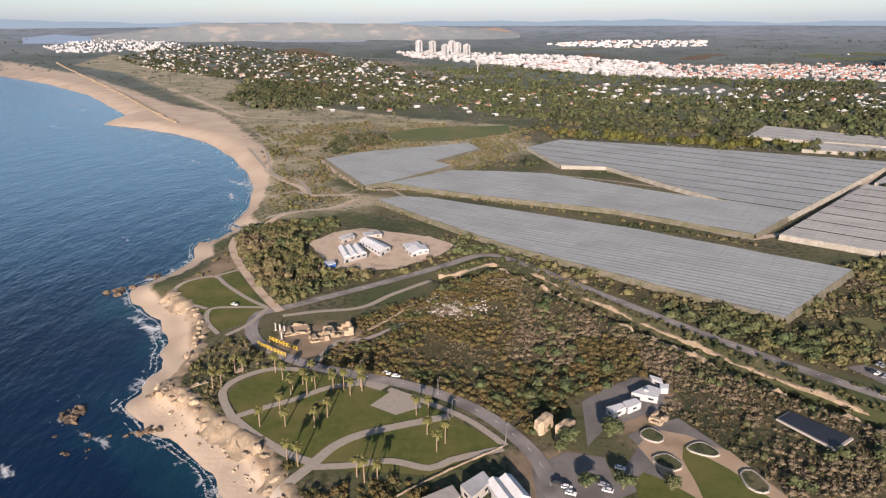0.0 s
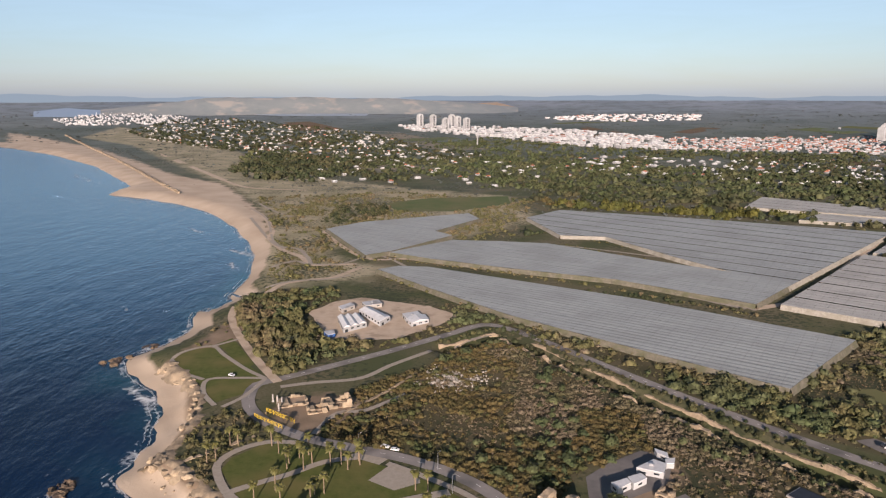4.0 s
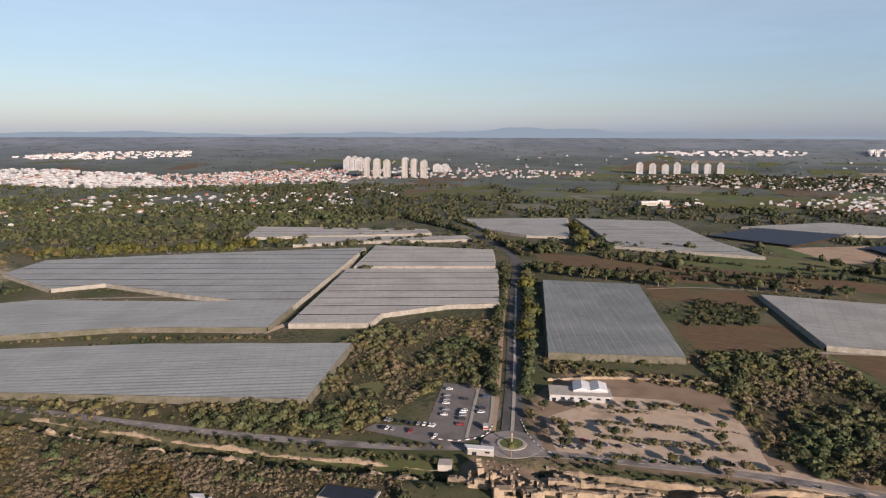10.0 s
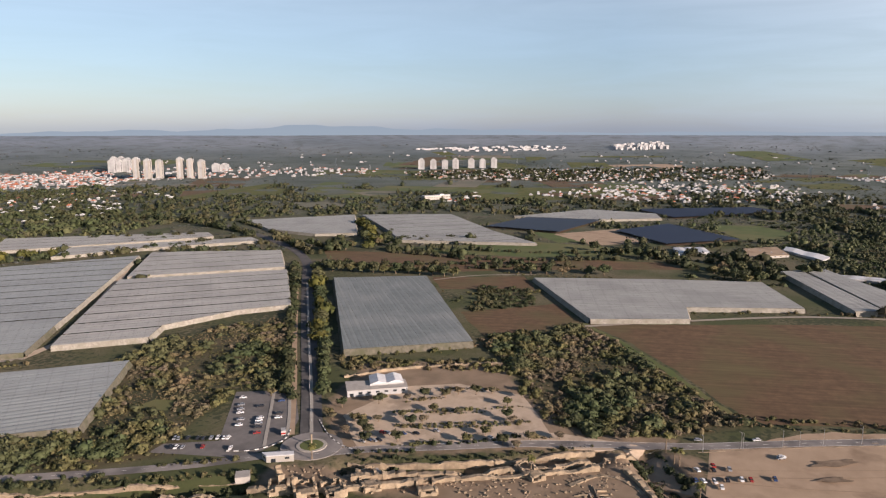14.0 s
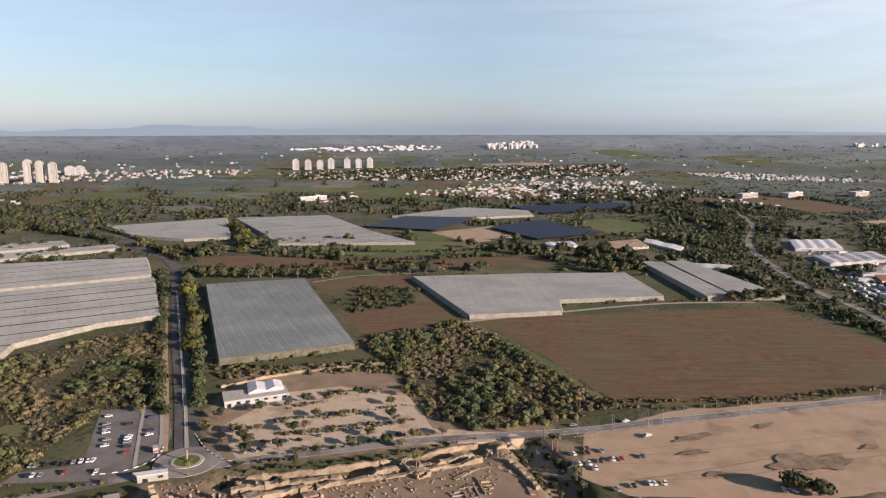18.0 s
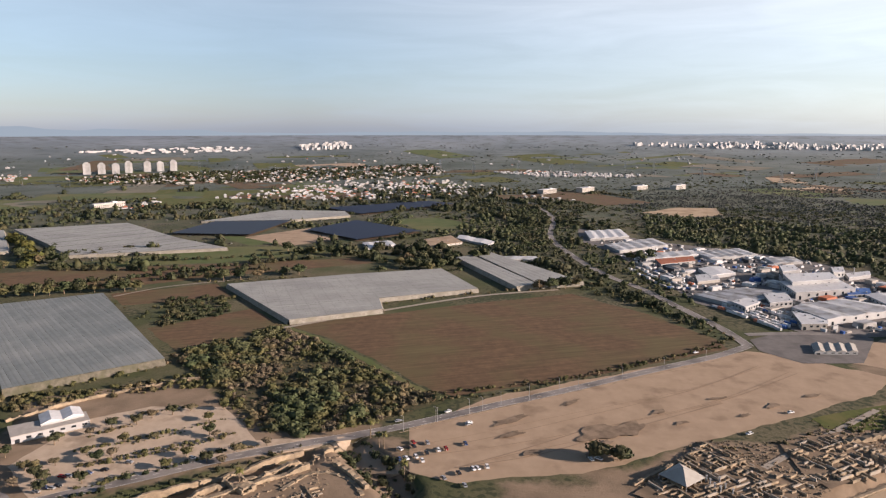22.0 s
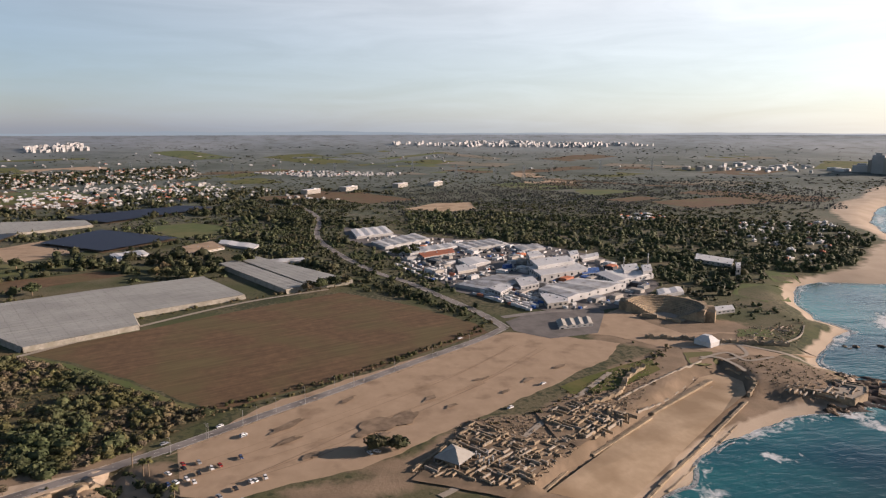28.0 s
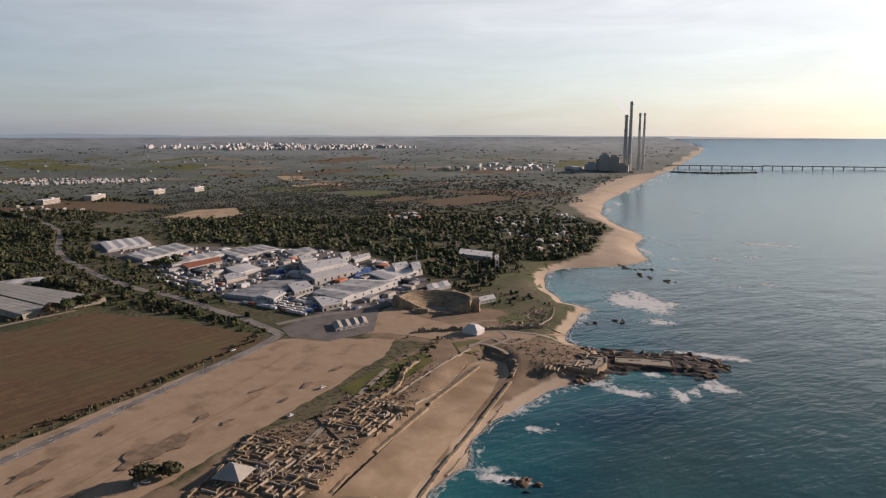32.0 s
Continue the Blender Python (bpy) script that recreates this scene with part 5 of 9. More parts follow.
def scatter_villas(poly, n, base, seed):
    rng = random.Random(seed)
    x0, x1 = min(p[0] for p in poly), max(p[0] for p in poly)
    y0, y1 = min(p[1] for p in poly), max(p[1] for p in poly)
    made = 0
    for _ in range(n * 12):
        if made >= n:
            break
        x, y = rng.uniform(x0, x1), rng.uniform(y0, y1)
        if inside(poly, [x], [y])[0] and is_free(np.array([x]), np.array([y]))[0] and ground_z([x], [y])[1][0] > 80:
            turn = 0.6 + rng.choice([0, 1.57, 3.14, 4.71]) + rng.uniform(-0.2, 0.2)
            copy_thing(rng.choice(base), at(x, y, turn))
            take([(x - 9, y - 9), (x + 9, y - 9), (x + 9, y + 9), (x - 9, y + 9)])
            made += 1


def far_blocks(name, poly, n, seed, label, size=(9, 16), height=(4, 8), red=0.0, order=0.5):
    """Distant houses past counting, joined by the look of their roofs."""
    rng = random.Random(seed)
    walls, roofs, tiles, wins = Build(), Build(), Build(), Build()
    x0, x1 = min(p[0] for p in poly), max(p[0] for p in poly)
    y0, y1 = min(p[1] for p in poly), max(p[1] for p in poly)
    made, tries = 0, 0
    while made < n and tries < n * 15:
        tries += 1
        x, y = rng.uniform(x0, x1), rng.uniform(y0, y1)
        if not inside(poly, [x], [y])[0]:
            continue
        if math.hypot(x, y) < 1500 and not is_free(np.array([x]), np.array([y]))[0]:
            continue
        z = gz(x, y)
        k = rng.choice([0.45, 0.55, 0.7, 1.0])
        sx, sy, h = rng.uniform(*size) * k, rng.uniform(*size) * 0.75 * k, rng.uniform(*height) * 0.66
        t = order + rng.choice([0, 1.571]) + rng.gauss(0, 0.08)
        walls.box(x, y, z - 1, sx, sy, h + 1, t)
        c, s = math.cos(t), math.sin(t)
        if rng.random() < red:
            tiles.box(x, y, z + h, sx + 0.8, sy + 0.8, 2.0, t, 0.6)
        else:
            roofs.box(x, y, z + h, sx * 0.4, sy * 0.4, 1.6, t)
            roofs.box(x, y, z + h, sx + 0.5, sy + 0.5, 0.3, t)
        for k in range(int(h / 3) if math.hypot(x, y) < 2300 else 0):
            for u in (-0.3, 0.0, 0.3):
                for v in (-1, 1):
                    lx, ly = u * sx, v * (sy / 2 + 0.02)
                    wins.box(x + c * lx - s * ly, y + s * lx + c * ly, z + 1.2 + 3 * k, 1.6, 0.12, 1.3, t)
        made += 1
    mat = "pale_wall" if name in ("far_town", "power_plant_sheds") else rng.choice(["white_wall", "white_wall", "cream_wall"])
    tagged(part(name, walls, mat), label, "houses", kind="stuff")
    if roofs.f:
        tagged(part(name + "_roofs", roofs, "white_roof"), "pale flat roofs of " + label, "roofs", kind="stuff")
    if tiles.f:
        tagged(part(name + "_tiles", tiles, "red_roof"), "red tiled roofs of " + label, "roofs", kind="stuff")
    if wins.f:
        tagged(part(name + "_windows", wins, "dark_glass"), "small dark windows of " + label, "windows", kind="stuff")


VILLAS = [villa("flat", 1), villa("flat", 2), villa("tiled", 3), villa("cream", 4), villa("flat", 6)]
scatter_villas([(-230, 1389), (-156, 1558), (-27, 1382), (122, 1292), (160, 1441), (265, 1372), (352, 1317), (319, 1662), (144, 1857), (-112, 2187), (-300, 1828)], 62, VILLAS, 1)
scatter_villas([(667, 1458), (942, 1419), (1212, 1517), (1237, 1801), (975, 1870), (836, 1937)], 26, VILLAS, 2)
scatter_villas([(1369, 848), (1646, 730), (1778, 481), (1742, 339), (1974, 535), (1709, 929)], 46, VILLAS, 3)
for base, (x, y) in zip(VILLAS, [(-196, 1388), (-143, 1423), (-83, 1384), (73, 1352), (119, 1308)]):
    base.matrix_basis = at(x, y, 0.6)
    take([(x - 9, y - 9), (x + 9, y - 9), (x + 9, y + 9), (x - 9, y + 9)])
far_blocks("garden_town", [(-1361, 3128), (-1357, 3705), (-1038, 3821), (-284, 3135), (-7, 2298), (154, 1976), (-84, 1614), (-359, 1830), (-644, 2211), (-1046, 2659)], 594, 5, "a garden town of white villas", (10, 18), (4, 7), 0.12)
far_blocks("garden_town", [(191, 1734), (534, 1960), (1008, 1675), (1036, 1572), (827, 1245), (577, 1309), (407, 1483)], 162, 6, "a garden town of white villas", (10, 18), (4, 7), 0.15)
far_blocks("hill_village", [(-1907, 3566), (-1834, 3995), (-1589, 4007), (-1312, 3833), (-1219, 3553), (-1508, 3384), (-1723, 3337)], 468, 7, "a dense pale village by the shore", (9, 15), (5, 11), 0.0)
far_blocks("white_town", [(-180, 3571), (210, 3431), (608, 3208), (922, 2750), (731, 2171), (525, 2273), (262, 2803), (-113, 3257)], 620, 8, "a dense white town of apartment blocks", (16, 34), (9, 15), 0.05)
far_blocks("white_town", [(922, 2750), (1357, 2640), (1655, 2540), (1299, 1982), (1050, 2032), (731, 2171)], 504, 9, "a town of white houses with red roofs", (10, 18), (6, 9), 0.5)
far_blocks("white_town", [(1160, 2671), (1437, 2740), (1680, 2630), (2036, 2389), (2395, 1799), (2138, 1607), (1591, 1987), (1178, 2153), (950, 2194)], 360, 10, "a town of white houses with red roofs", (10, 20), (6, 10), 0.45)
far_blocks("villa_quarter", [(2261, 1570), (2591, 1363), (2888, 865), (3214, 395), (2667, 263), (2326, 574), (2083, 1014), (2034, 1347)], 540, 11, "a quarter of cream and white villas", (10, 18), (5, 8), 0.2)
far_blocks("villa_quarter", [(1675, 783), (1997, 670), (2247, 478), (2261, 187), (1886, 96), (1641, 348), (1636, 549)], 234, 12, "a quarter of cream and white villas", (10, 18), (4, 7), 0.25)
far_blocks("villa_quarter", [(2770, 123), (2881, -65), (2652, -502), (2519, -411), (2577, -59)], 198, 13, "a row of white terraces", (10, 18), (5, 8), 0.05)
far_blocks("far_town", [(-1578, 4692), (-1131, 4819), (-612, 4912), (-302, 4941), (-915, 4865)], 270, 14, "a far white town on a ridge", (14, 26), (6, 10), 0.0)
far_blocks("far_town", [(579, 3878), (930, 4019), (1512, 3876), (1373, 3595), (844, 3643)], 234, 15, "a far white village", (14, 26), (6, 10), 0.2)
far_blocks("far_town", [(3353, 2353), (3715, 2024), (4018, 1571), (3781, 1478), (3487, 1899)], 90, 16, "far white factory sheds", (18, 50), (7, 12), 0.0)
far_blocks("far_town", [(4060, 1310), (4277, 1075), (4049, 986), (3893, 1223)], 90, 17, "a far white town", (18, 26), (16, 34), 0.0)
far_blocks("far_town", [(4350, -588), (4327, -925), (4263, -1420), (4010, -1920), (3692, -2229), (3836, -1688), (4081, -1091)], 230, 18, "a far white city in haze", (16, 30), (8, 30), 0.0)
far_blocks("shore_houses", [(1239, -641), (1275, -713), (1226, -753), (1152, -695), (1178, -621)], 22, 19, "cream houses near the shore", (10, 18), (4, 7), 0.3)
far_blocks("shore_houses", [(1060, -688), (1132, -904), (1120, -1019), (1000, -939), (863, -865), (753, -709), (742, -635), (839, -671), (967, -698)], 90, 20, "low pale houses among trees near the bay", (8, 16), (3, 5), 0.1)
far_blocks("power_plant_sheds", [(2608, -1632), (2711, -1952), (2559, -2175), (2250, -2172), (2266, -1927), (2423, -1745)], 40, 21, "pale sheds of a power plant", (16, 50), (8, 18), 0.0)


far_blocks("far_farms", [(1337, 3070), (1864, 3140), (2690, 2875), (3544, 1931), (3986, 794), (4027, 106), (3341, 83), (3180, 1129), (2571, 1998), (1788, 2594)], 50, 31, "white farm houses strewn over the far plain", (10, 24), (4, 8), 0.15)
far_blocks("far_farms", [(3396, 1186), (3913, 277), (3831, -1289), (3287, -2381), (2651, -2210), (2790, -940), (2850, -11), (2622, 921)], 40, 32, "white farm houses strewn over the far plain", (10, 24), (4, 8), 0.1)
far_blocks("road_estates", [(2370, 834), (2630, 714), (2425, 301), (1857, -92), (1617, -184), (1771, -4), (1969, 360), (1941, 686)], 170, 33, "low white houses beyond the road", (9, 18), (4, 7), 0.1)


def apartment_tower(x, y, h, w, label, band="white_wall", turn=0.6):
    t = thing("apartment_tower", at(x, y, turn), label, "apartment tower", "apartment towers")
    part("shaft", Build().box(0, 0, -2, w, w * 0.8, h + 2), "white_wall", t)
    part("core", Build().box(0, 0, h, w * 0.5, w * 0.45, 4), "white_wall", t)
    for sx, sy in ((-1, -1), (1, -1), (-1, 1), (1, 1)):
        part("bay", Build().box(sx * w * 0.36, sy * w * 0.32, -1, w * 0.32, w * 0.3, h - 3), band, t)
    for u in (-0.12, 0.12):
        for v in (-1, 1):
            part("window_column", Build().box(u * w, v * (w * 0.4 + 0.05), 3, 3.2, 0.2, h - 6), "dark_glass", t)
    for k in range(1, int(h / 9)):
        part("floor_band", Build().box(0, 0, 9 * k, w * 1.04, w * 0.84, 0.5), "white_wall", t)
    return t


def place_towers(feet, h, w, label, band="cream_wall"):
    for k, (x, y) in enumerate(feet):
        apartment_tower(x, y, h * (1 - 0.06 * (k % 3)), w, label, band)


place_towers([(-57, 3404), (6, 3402), (63, 3237), (96, 3365), (121, 3299), (160, 3232)], 62, 24, "white apartment tower at the edge of town", "white_wall")
place_towers([(1710, 2616), (1770, 2656), (1765, 2604)], 52, 22, "white apartment tower beside lower blocks", "white_wall")
place_towers([(1502, 2170), (1523, 2138), (1563, 2129)], 72, 22, "pale apartment tower with cream bays")
place_towers([(1604, 2069), (1624, 2040), (1645, 2008)], 72, 22, "apartment tower with grey bays and white edges", "concrete")
place_towers([(1633, 2510), (1663, 2518), (1696, 2523)], 50, 26, "white apartment tower beside lower blocks", "white_wall")
place_towers([(2474, 1625), (2502, 1583), (2529, 1542), (2581, 1520), (2646, 1479), (2672, 1438), (2698, 1396)], 42, 28, "white stepped apartment block", "white_wall")
place_towers([(1914, 2248), (1955, 2244)], 30, 30, "white apartment block in town", "white_wall")


def slab_block(x, y, sx, sy, h, label, turn, wall="cream_wall"):
    t = thing("long_building", at(x, y, turn), label, "building")
    part("wall", Build().box(0, 0, -1, sx, sy, h + 1), wall, t)
    part("roof", Build().box(0, 0, h, sx + 1, sy + 1, 0.6).box(sx * 0.2, 0, h + 0.6, sx * 0.15, sy * 0.5, 2.2), "white_roof", t)
    n = int(sx / 5)
    for k in range(n):
        for j in range(int(h / 3.4)):
            part("window", Build().box(-sx / 2 + sx * (k + 0.5) / n, -sy / 2 - 0.05, 1.2 + 3.4 * j, 2.6, 0.2, 1.4), "dark_glass", t)
    take([(x - sx / 2, y - sx / 2), (x + sx / 2, y - sx / 2), (x + sx / 2, y + sx / 2), (x - sx / 2, y + sx / 2)])


q = [(1454, 912), (1412, 924), (1487, 888)]
slab_block(*q[0], 75, 16, 9.5, "long cream institution building with rows of windows", heading((q[1], q[2])))
q = [(1893, -85), (1854, -59), (1916, -109)]
for px in ([(1892, -80)][0], [(1957, -188)][0], [(2040, -349)][0], [(2075, -464)][0]):
    slab_block(*px, 60, 20, 12, "cream hotel block with flat roof", heading((q[1], q[2])))

# pylons of the power lines over the far plain
b = Build()
for sx, sy in ((-1, -1), (1, -1), (1, 1), (-1, 1)):
    b.face([(sx * 4.6 - 0.5, sy * 4.6, 0), (sx * 4.6 + 0.5, sy * 4.6, 0), (sx * 0.8 + 0.4, sy * 0.8, 46), (sx * 0.8 - 0.4, sy * 0.8, 46)])
for z, w in ((30, 15), (37, 19), (44, 12)):
    b.box(0, 0, z, w, 0.9, 0.9)
mast = b.mesh("pylon")
mast.materials.append(M["metal"])
lines = random.Random(19)
for k in range(26):
    a, r = radians(44 + 3.0 * k + lines.uniform(-1.2, 1.2)), 2650 + 260 * math.sin(k * 1.1) + lines.uniform(-150, 150)
    x, y = math.sin(a) * r, math.cos(a) * r
    if line_dist(COAST, [x], [y])[0] > 400:
        ob = new("pylon", mast)
        ob.matrix_basis = at(x, y, 0.5 + 0.3 * (k % 3))
        tagged(ob, "grey lattice pylon standing on the plain", "pylon", "pylons of the plain")

# water tower
q = [(159, 2438)][0]
t = thing("water_tower", at(*q), "white concrete water tower above the villas", "water tower")
part("shaft", Build().cyl(0, 0, -1, 2.2, 2.0, 24, 12), "white_wall", t)
part("bowl", Build().cyl(0, 0, 22, 2.2, 6.0, 4, 16).cyl(0, 0, 26, 6.0, 6.0, 5, 16), "white_wall", t)
q = [(808, 2120)][0]
t = thing("water_tower", at(*q), "old grey concrete water tower", "water tower")
part("shaft", Build().cyl(0, 0, -1, 4.5, 4.5, 9, 12), "concrete", t)
part("bowl", Build().cyl(0, 0, 8, 5.2, 5.2, 4, 12), "concrete", t)

# power station
for (x, y), top, r in zip([(2092, -2232), (2080, -2247), (2142, -2370), (2130, -2386)], (238, 292, 245, 245), (8.5, 8.5, 6.5, 6.5)):
    t = thing("chimney", at(x, y), "tall slender grey power station chimney", "chimney", "power station chimneys")
    part("shaft", Build().cyl(0, 0, -2, r, r * 0.72, top, 20), "pale_wall", t)
    for k in range(1, 5):
        part("gallery", Build().cyl(0, 0, top * k / 4.2, r * 0.98, r * 0.98, 3, 20), "grey_roof", t)
t = thing("power_station", at(*[(2159, -2191)][0]), "bulky grey boiler houses of a power station", "power station")
for k, (x, y, a, c, h) in enumerate(((-45, 0, 45, 40, 62), (0, 10, 40, 40, 70), (40, -10, 38, 38, 50), (75, 10, 60, 40, 28), (-95, 0, 50, 50, 30))):
    part("boiler_house", Build().box(x, y, -2, a, c, h, 0.7).box(x, y, h - 2, a * 0.5, c * 0.5, 8, 0.7), "pale_wall" if k % 2 else "concrete", t)
for px in [(2540, -1619), (2512, -1664), (2468, -1733)]:
    t = thing("fuel_tank", at(*px), "round cream fuel storage tank", "storage tank", "fuel tanks")
    part("tank_shell", Build().cyl(0, 0, -1, 17, 17, 15, 24), "cream_wall", t)
    part("tank_roof", Build().cyl(0, 0, 14, 17, 2, 2, 24), "cream_wall", t)

# coal pier and breakwater
pier = [(2159, -2580), (2013, -2709), (1854, -2847), (1498, -3175)]
t = thing("pier", pose(0, 0, 0), "long concrete coal pier on piles", "pier")
for (x1, y1), (x2, y2) in zip(pier, pier[1:]):
    L = math.hypot(x2 - x1, y2 - y1)
    z = SEA + float(bowl(np.hypot((x1 + x2) / 2, (y1 + y2) / 2)))
    part("deck", Build().box((x1 + x2) / 2, (y1 + y2) / 2, z + 9, L + 6, 12, 4, math.atan2(y2 - y1, x2 - x1)), "concrete", t)
    n = max(2, int(L / 40))
    for k in range(n):
        px, py = x1 + (x2 - x1) * k / n, y1 + (y2 - y1) * k / n
        part("pile", Build().cyl(px, py, z - 6, 2.5, 2.5, 16, 8), "concrete", t)
w = [(1990, -2415), (1854, -2497), (1757, -2662)]
t = Build()
rng = random.Random(4)
for (x1, y1), (x2, y2) in zip(smooth(w, 12), smooth(w, 12)[1:]):
    z = SEA + float(bowl(np.hypot(x1, y1)))
    t.box(x1, y1, z - 3, 16, 14, 6 + rng.random() * 2, rng.random(), 0.3)
tagged(part("breakwater", t, "rock"), "low dark rubble breakwater", "breakwater", kind="structure")

# ---- distance: glowing backdrops of hills and hazy air at the rim ----
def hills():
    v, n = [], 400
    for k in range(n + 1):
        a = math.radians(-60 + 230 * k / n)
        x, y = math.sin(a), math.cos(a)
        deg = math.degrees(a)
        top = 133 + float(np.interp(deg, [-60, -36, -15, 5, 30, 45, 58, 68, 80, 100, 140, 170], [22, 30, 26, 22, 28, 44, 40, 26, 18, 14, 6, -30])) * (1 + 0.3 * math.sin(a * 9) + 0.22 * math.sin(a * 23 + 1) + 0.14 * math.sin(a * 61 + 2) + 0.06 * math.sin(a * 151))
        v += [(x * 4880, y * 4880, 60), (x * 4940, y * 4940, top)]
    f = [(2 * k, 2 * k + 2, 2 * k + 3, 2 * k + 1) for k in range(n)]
    ob = new("backdrop", fast_mesh("backdrop", v, f, "far_hill_glow"))
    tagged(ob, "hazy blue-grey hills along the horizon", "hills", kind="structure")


def haze():
    """Pale hazy air low over the horizon: an added emissive band that thins out upwards and brightens towards the sun.
    """
    m = bpy.data.materials.new("haze_glow")
    m.use_nodes = True
    n, l = m.node_tree.nodes, m.node_tree.links
    n.remove(n["Principled BSDF"])
    g = n.new("ShaderNodeNewGeometry")
    sep = n.new("ShaderNodeSeparateXYZ")
    l.new(g.outputs["Position"], sep.inputs[0])
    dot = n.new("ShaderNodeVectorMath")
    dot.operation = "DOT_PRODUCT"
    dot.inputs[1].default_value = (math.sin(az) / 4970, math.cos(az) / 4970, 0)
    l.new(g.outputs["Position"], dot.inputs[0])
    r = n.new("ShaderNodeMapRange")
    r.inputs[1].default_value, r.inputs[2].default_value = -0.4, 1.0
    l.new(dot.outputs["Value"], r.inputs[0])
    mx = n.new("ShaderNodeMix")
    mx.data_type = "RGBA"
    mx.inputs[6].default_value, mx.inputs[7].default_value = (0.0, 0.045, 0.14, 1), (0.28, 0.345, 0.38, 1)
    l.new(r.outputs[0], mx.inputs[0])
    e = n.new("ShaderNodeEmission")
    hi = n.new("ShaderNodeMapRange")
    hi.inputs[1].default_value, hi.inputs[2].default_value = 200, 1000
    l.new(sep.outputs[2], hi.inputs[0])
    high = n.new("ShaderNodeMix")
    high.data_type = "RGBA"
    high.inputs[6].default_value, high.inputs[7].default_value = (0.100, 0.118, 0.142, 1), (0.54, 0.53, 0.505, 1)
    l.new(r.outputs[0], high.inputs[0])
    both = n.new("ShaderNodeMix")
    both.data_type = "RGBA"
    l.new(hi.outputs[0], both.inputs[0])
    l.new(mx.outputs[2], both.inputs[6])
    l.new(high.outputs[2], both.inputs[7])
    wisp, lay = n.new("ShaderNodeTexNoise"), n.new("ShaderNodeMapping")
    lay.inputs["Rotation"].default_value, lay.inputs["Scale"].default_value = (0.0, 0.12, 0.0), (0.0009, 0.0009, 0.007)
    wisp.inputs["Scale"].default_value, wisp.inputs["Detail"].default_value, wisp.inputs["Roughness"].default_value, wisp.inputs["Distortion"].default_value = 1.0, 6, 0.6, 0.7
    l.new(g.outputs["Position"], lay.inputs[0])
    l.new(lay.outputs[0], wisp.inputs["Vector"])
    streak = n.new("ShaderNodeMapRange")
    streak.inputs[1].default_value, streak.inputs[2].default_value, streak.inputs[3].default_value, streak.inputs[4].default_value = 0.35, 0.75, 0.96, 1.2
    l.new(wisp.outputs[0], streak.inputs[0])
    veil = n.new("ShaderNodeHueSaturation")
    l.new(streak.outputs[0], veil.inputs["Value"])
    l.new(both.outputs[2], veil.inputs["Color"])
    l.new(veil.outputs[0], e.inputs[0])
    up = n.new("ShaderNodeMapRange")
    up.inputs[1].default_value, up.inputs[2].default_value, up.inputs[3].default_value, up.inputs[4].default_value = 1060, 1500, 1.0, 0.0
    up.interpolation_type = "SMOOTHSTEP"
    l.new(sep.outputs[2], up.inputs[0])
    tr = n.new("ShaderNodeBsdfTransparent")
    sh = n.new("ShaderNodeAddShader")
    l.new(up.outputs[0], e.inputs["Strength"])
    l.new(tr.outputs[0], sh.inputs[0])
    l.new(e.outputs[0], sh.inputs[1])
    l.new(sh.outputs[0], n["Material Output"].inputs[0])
    M["haze"] = m
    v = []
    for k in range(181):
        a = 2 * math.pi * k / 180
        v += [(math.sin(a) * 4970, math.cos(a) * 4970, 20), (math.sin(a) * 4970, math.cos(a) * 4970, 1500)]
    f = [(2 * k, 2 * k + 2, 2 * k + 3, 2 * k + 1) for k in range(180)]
    tagged(new("backdrop", fast_mesh("backdrop", v, f, "haze")), "glowing backdrop of pale haze low over the horizon", "sky", kind="structure")


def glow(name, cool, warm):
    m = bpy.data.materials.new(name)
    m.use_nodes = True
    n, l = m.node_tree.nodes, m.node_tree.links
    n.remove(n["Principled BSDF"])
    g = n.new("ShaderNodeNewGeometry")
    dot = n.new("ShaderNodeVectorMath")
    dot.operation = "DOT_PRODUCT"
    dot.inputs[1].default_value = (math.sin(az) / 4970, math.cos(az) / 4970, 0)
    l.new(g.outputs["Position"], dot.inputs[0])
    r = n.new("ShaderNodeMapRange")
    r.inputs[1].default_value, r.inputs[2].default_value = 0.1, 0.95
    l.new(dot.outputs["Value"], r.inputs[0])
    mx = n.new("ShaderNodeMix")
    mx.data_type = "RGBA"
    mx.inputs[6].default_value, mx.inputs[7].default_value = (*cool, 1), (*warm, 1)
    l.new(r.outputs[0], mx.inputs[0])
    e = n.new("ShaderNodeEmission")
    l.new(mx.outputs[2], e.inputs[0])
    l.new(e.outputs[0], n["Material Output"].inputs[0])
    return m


# The hill strip is emissive: haze and sun side are set as glow colours.
M["far_hill_glow"] = glow("far_hill_glow", (0.185, 0.225, 0.262), (0.36, 0.365, 0.37))
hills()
haze()
b = Build()
tip = [(2092, -2232)][0]
puff = random.Random(2)
for k in range(9):
    f = k / 8
    b.box(tip[0] + 30 * f + puff.uniform(-4, 4), tip[1] + 26 * f, 240 + 62 * f, 7 + 9 * f, 7 + 9 * f, 9 + 8 * f, puff.uniform(0, 3), 0.25)
# The plume emits its sunlit white instead of being lit by the sun.
M["smoke"] = glow("smoke", (0.5, 0.5, 0.5), (0.95, 0.93, 0.9))
tagged(part("smoke_plume", b, "smoke"), "small white smoke plume over a chimney", "smoke", kind="stuff")


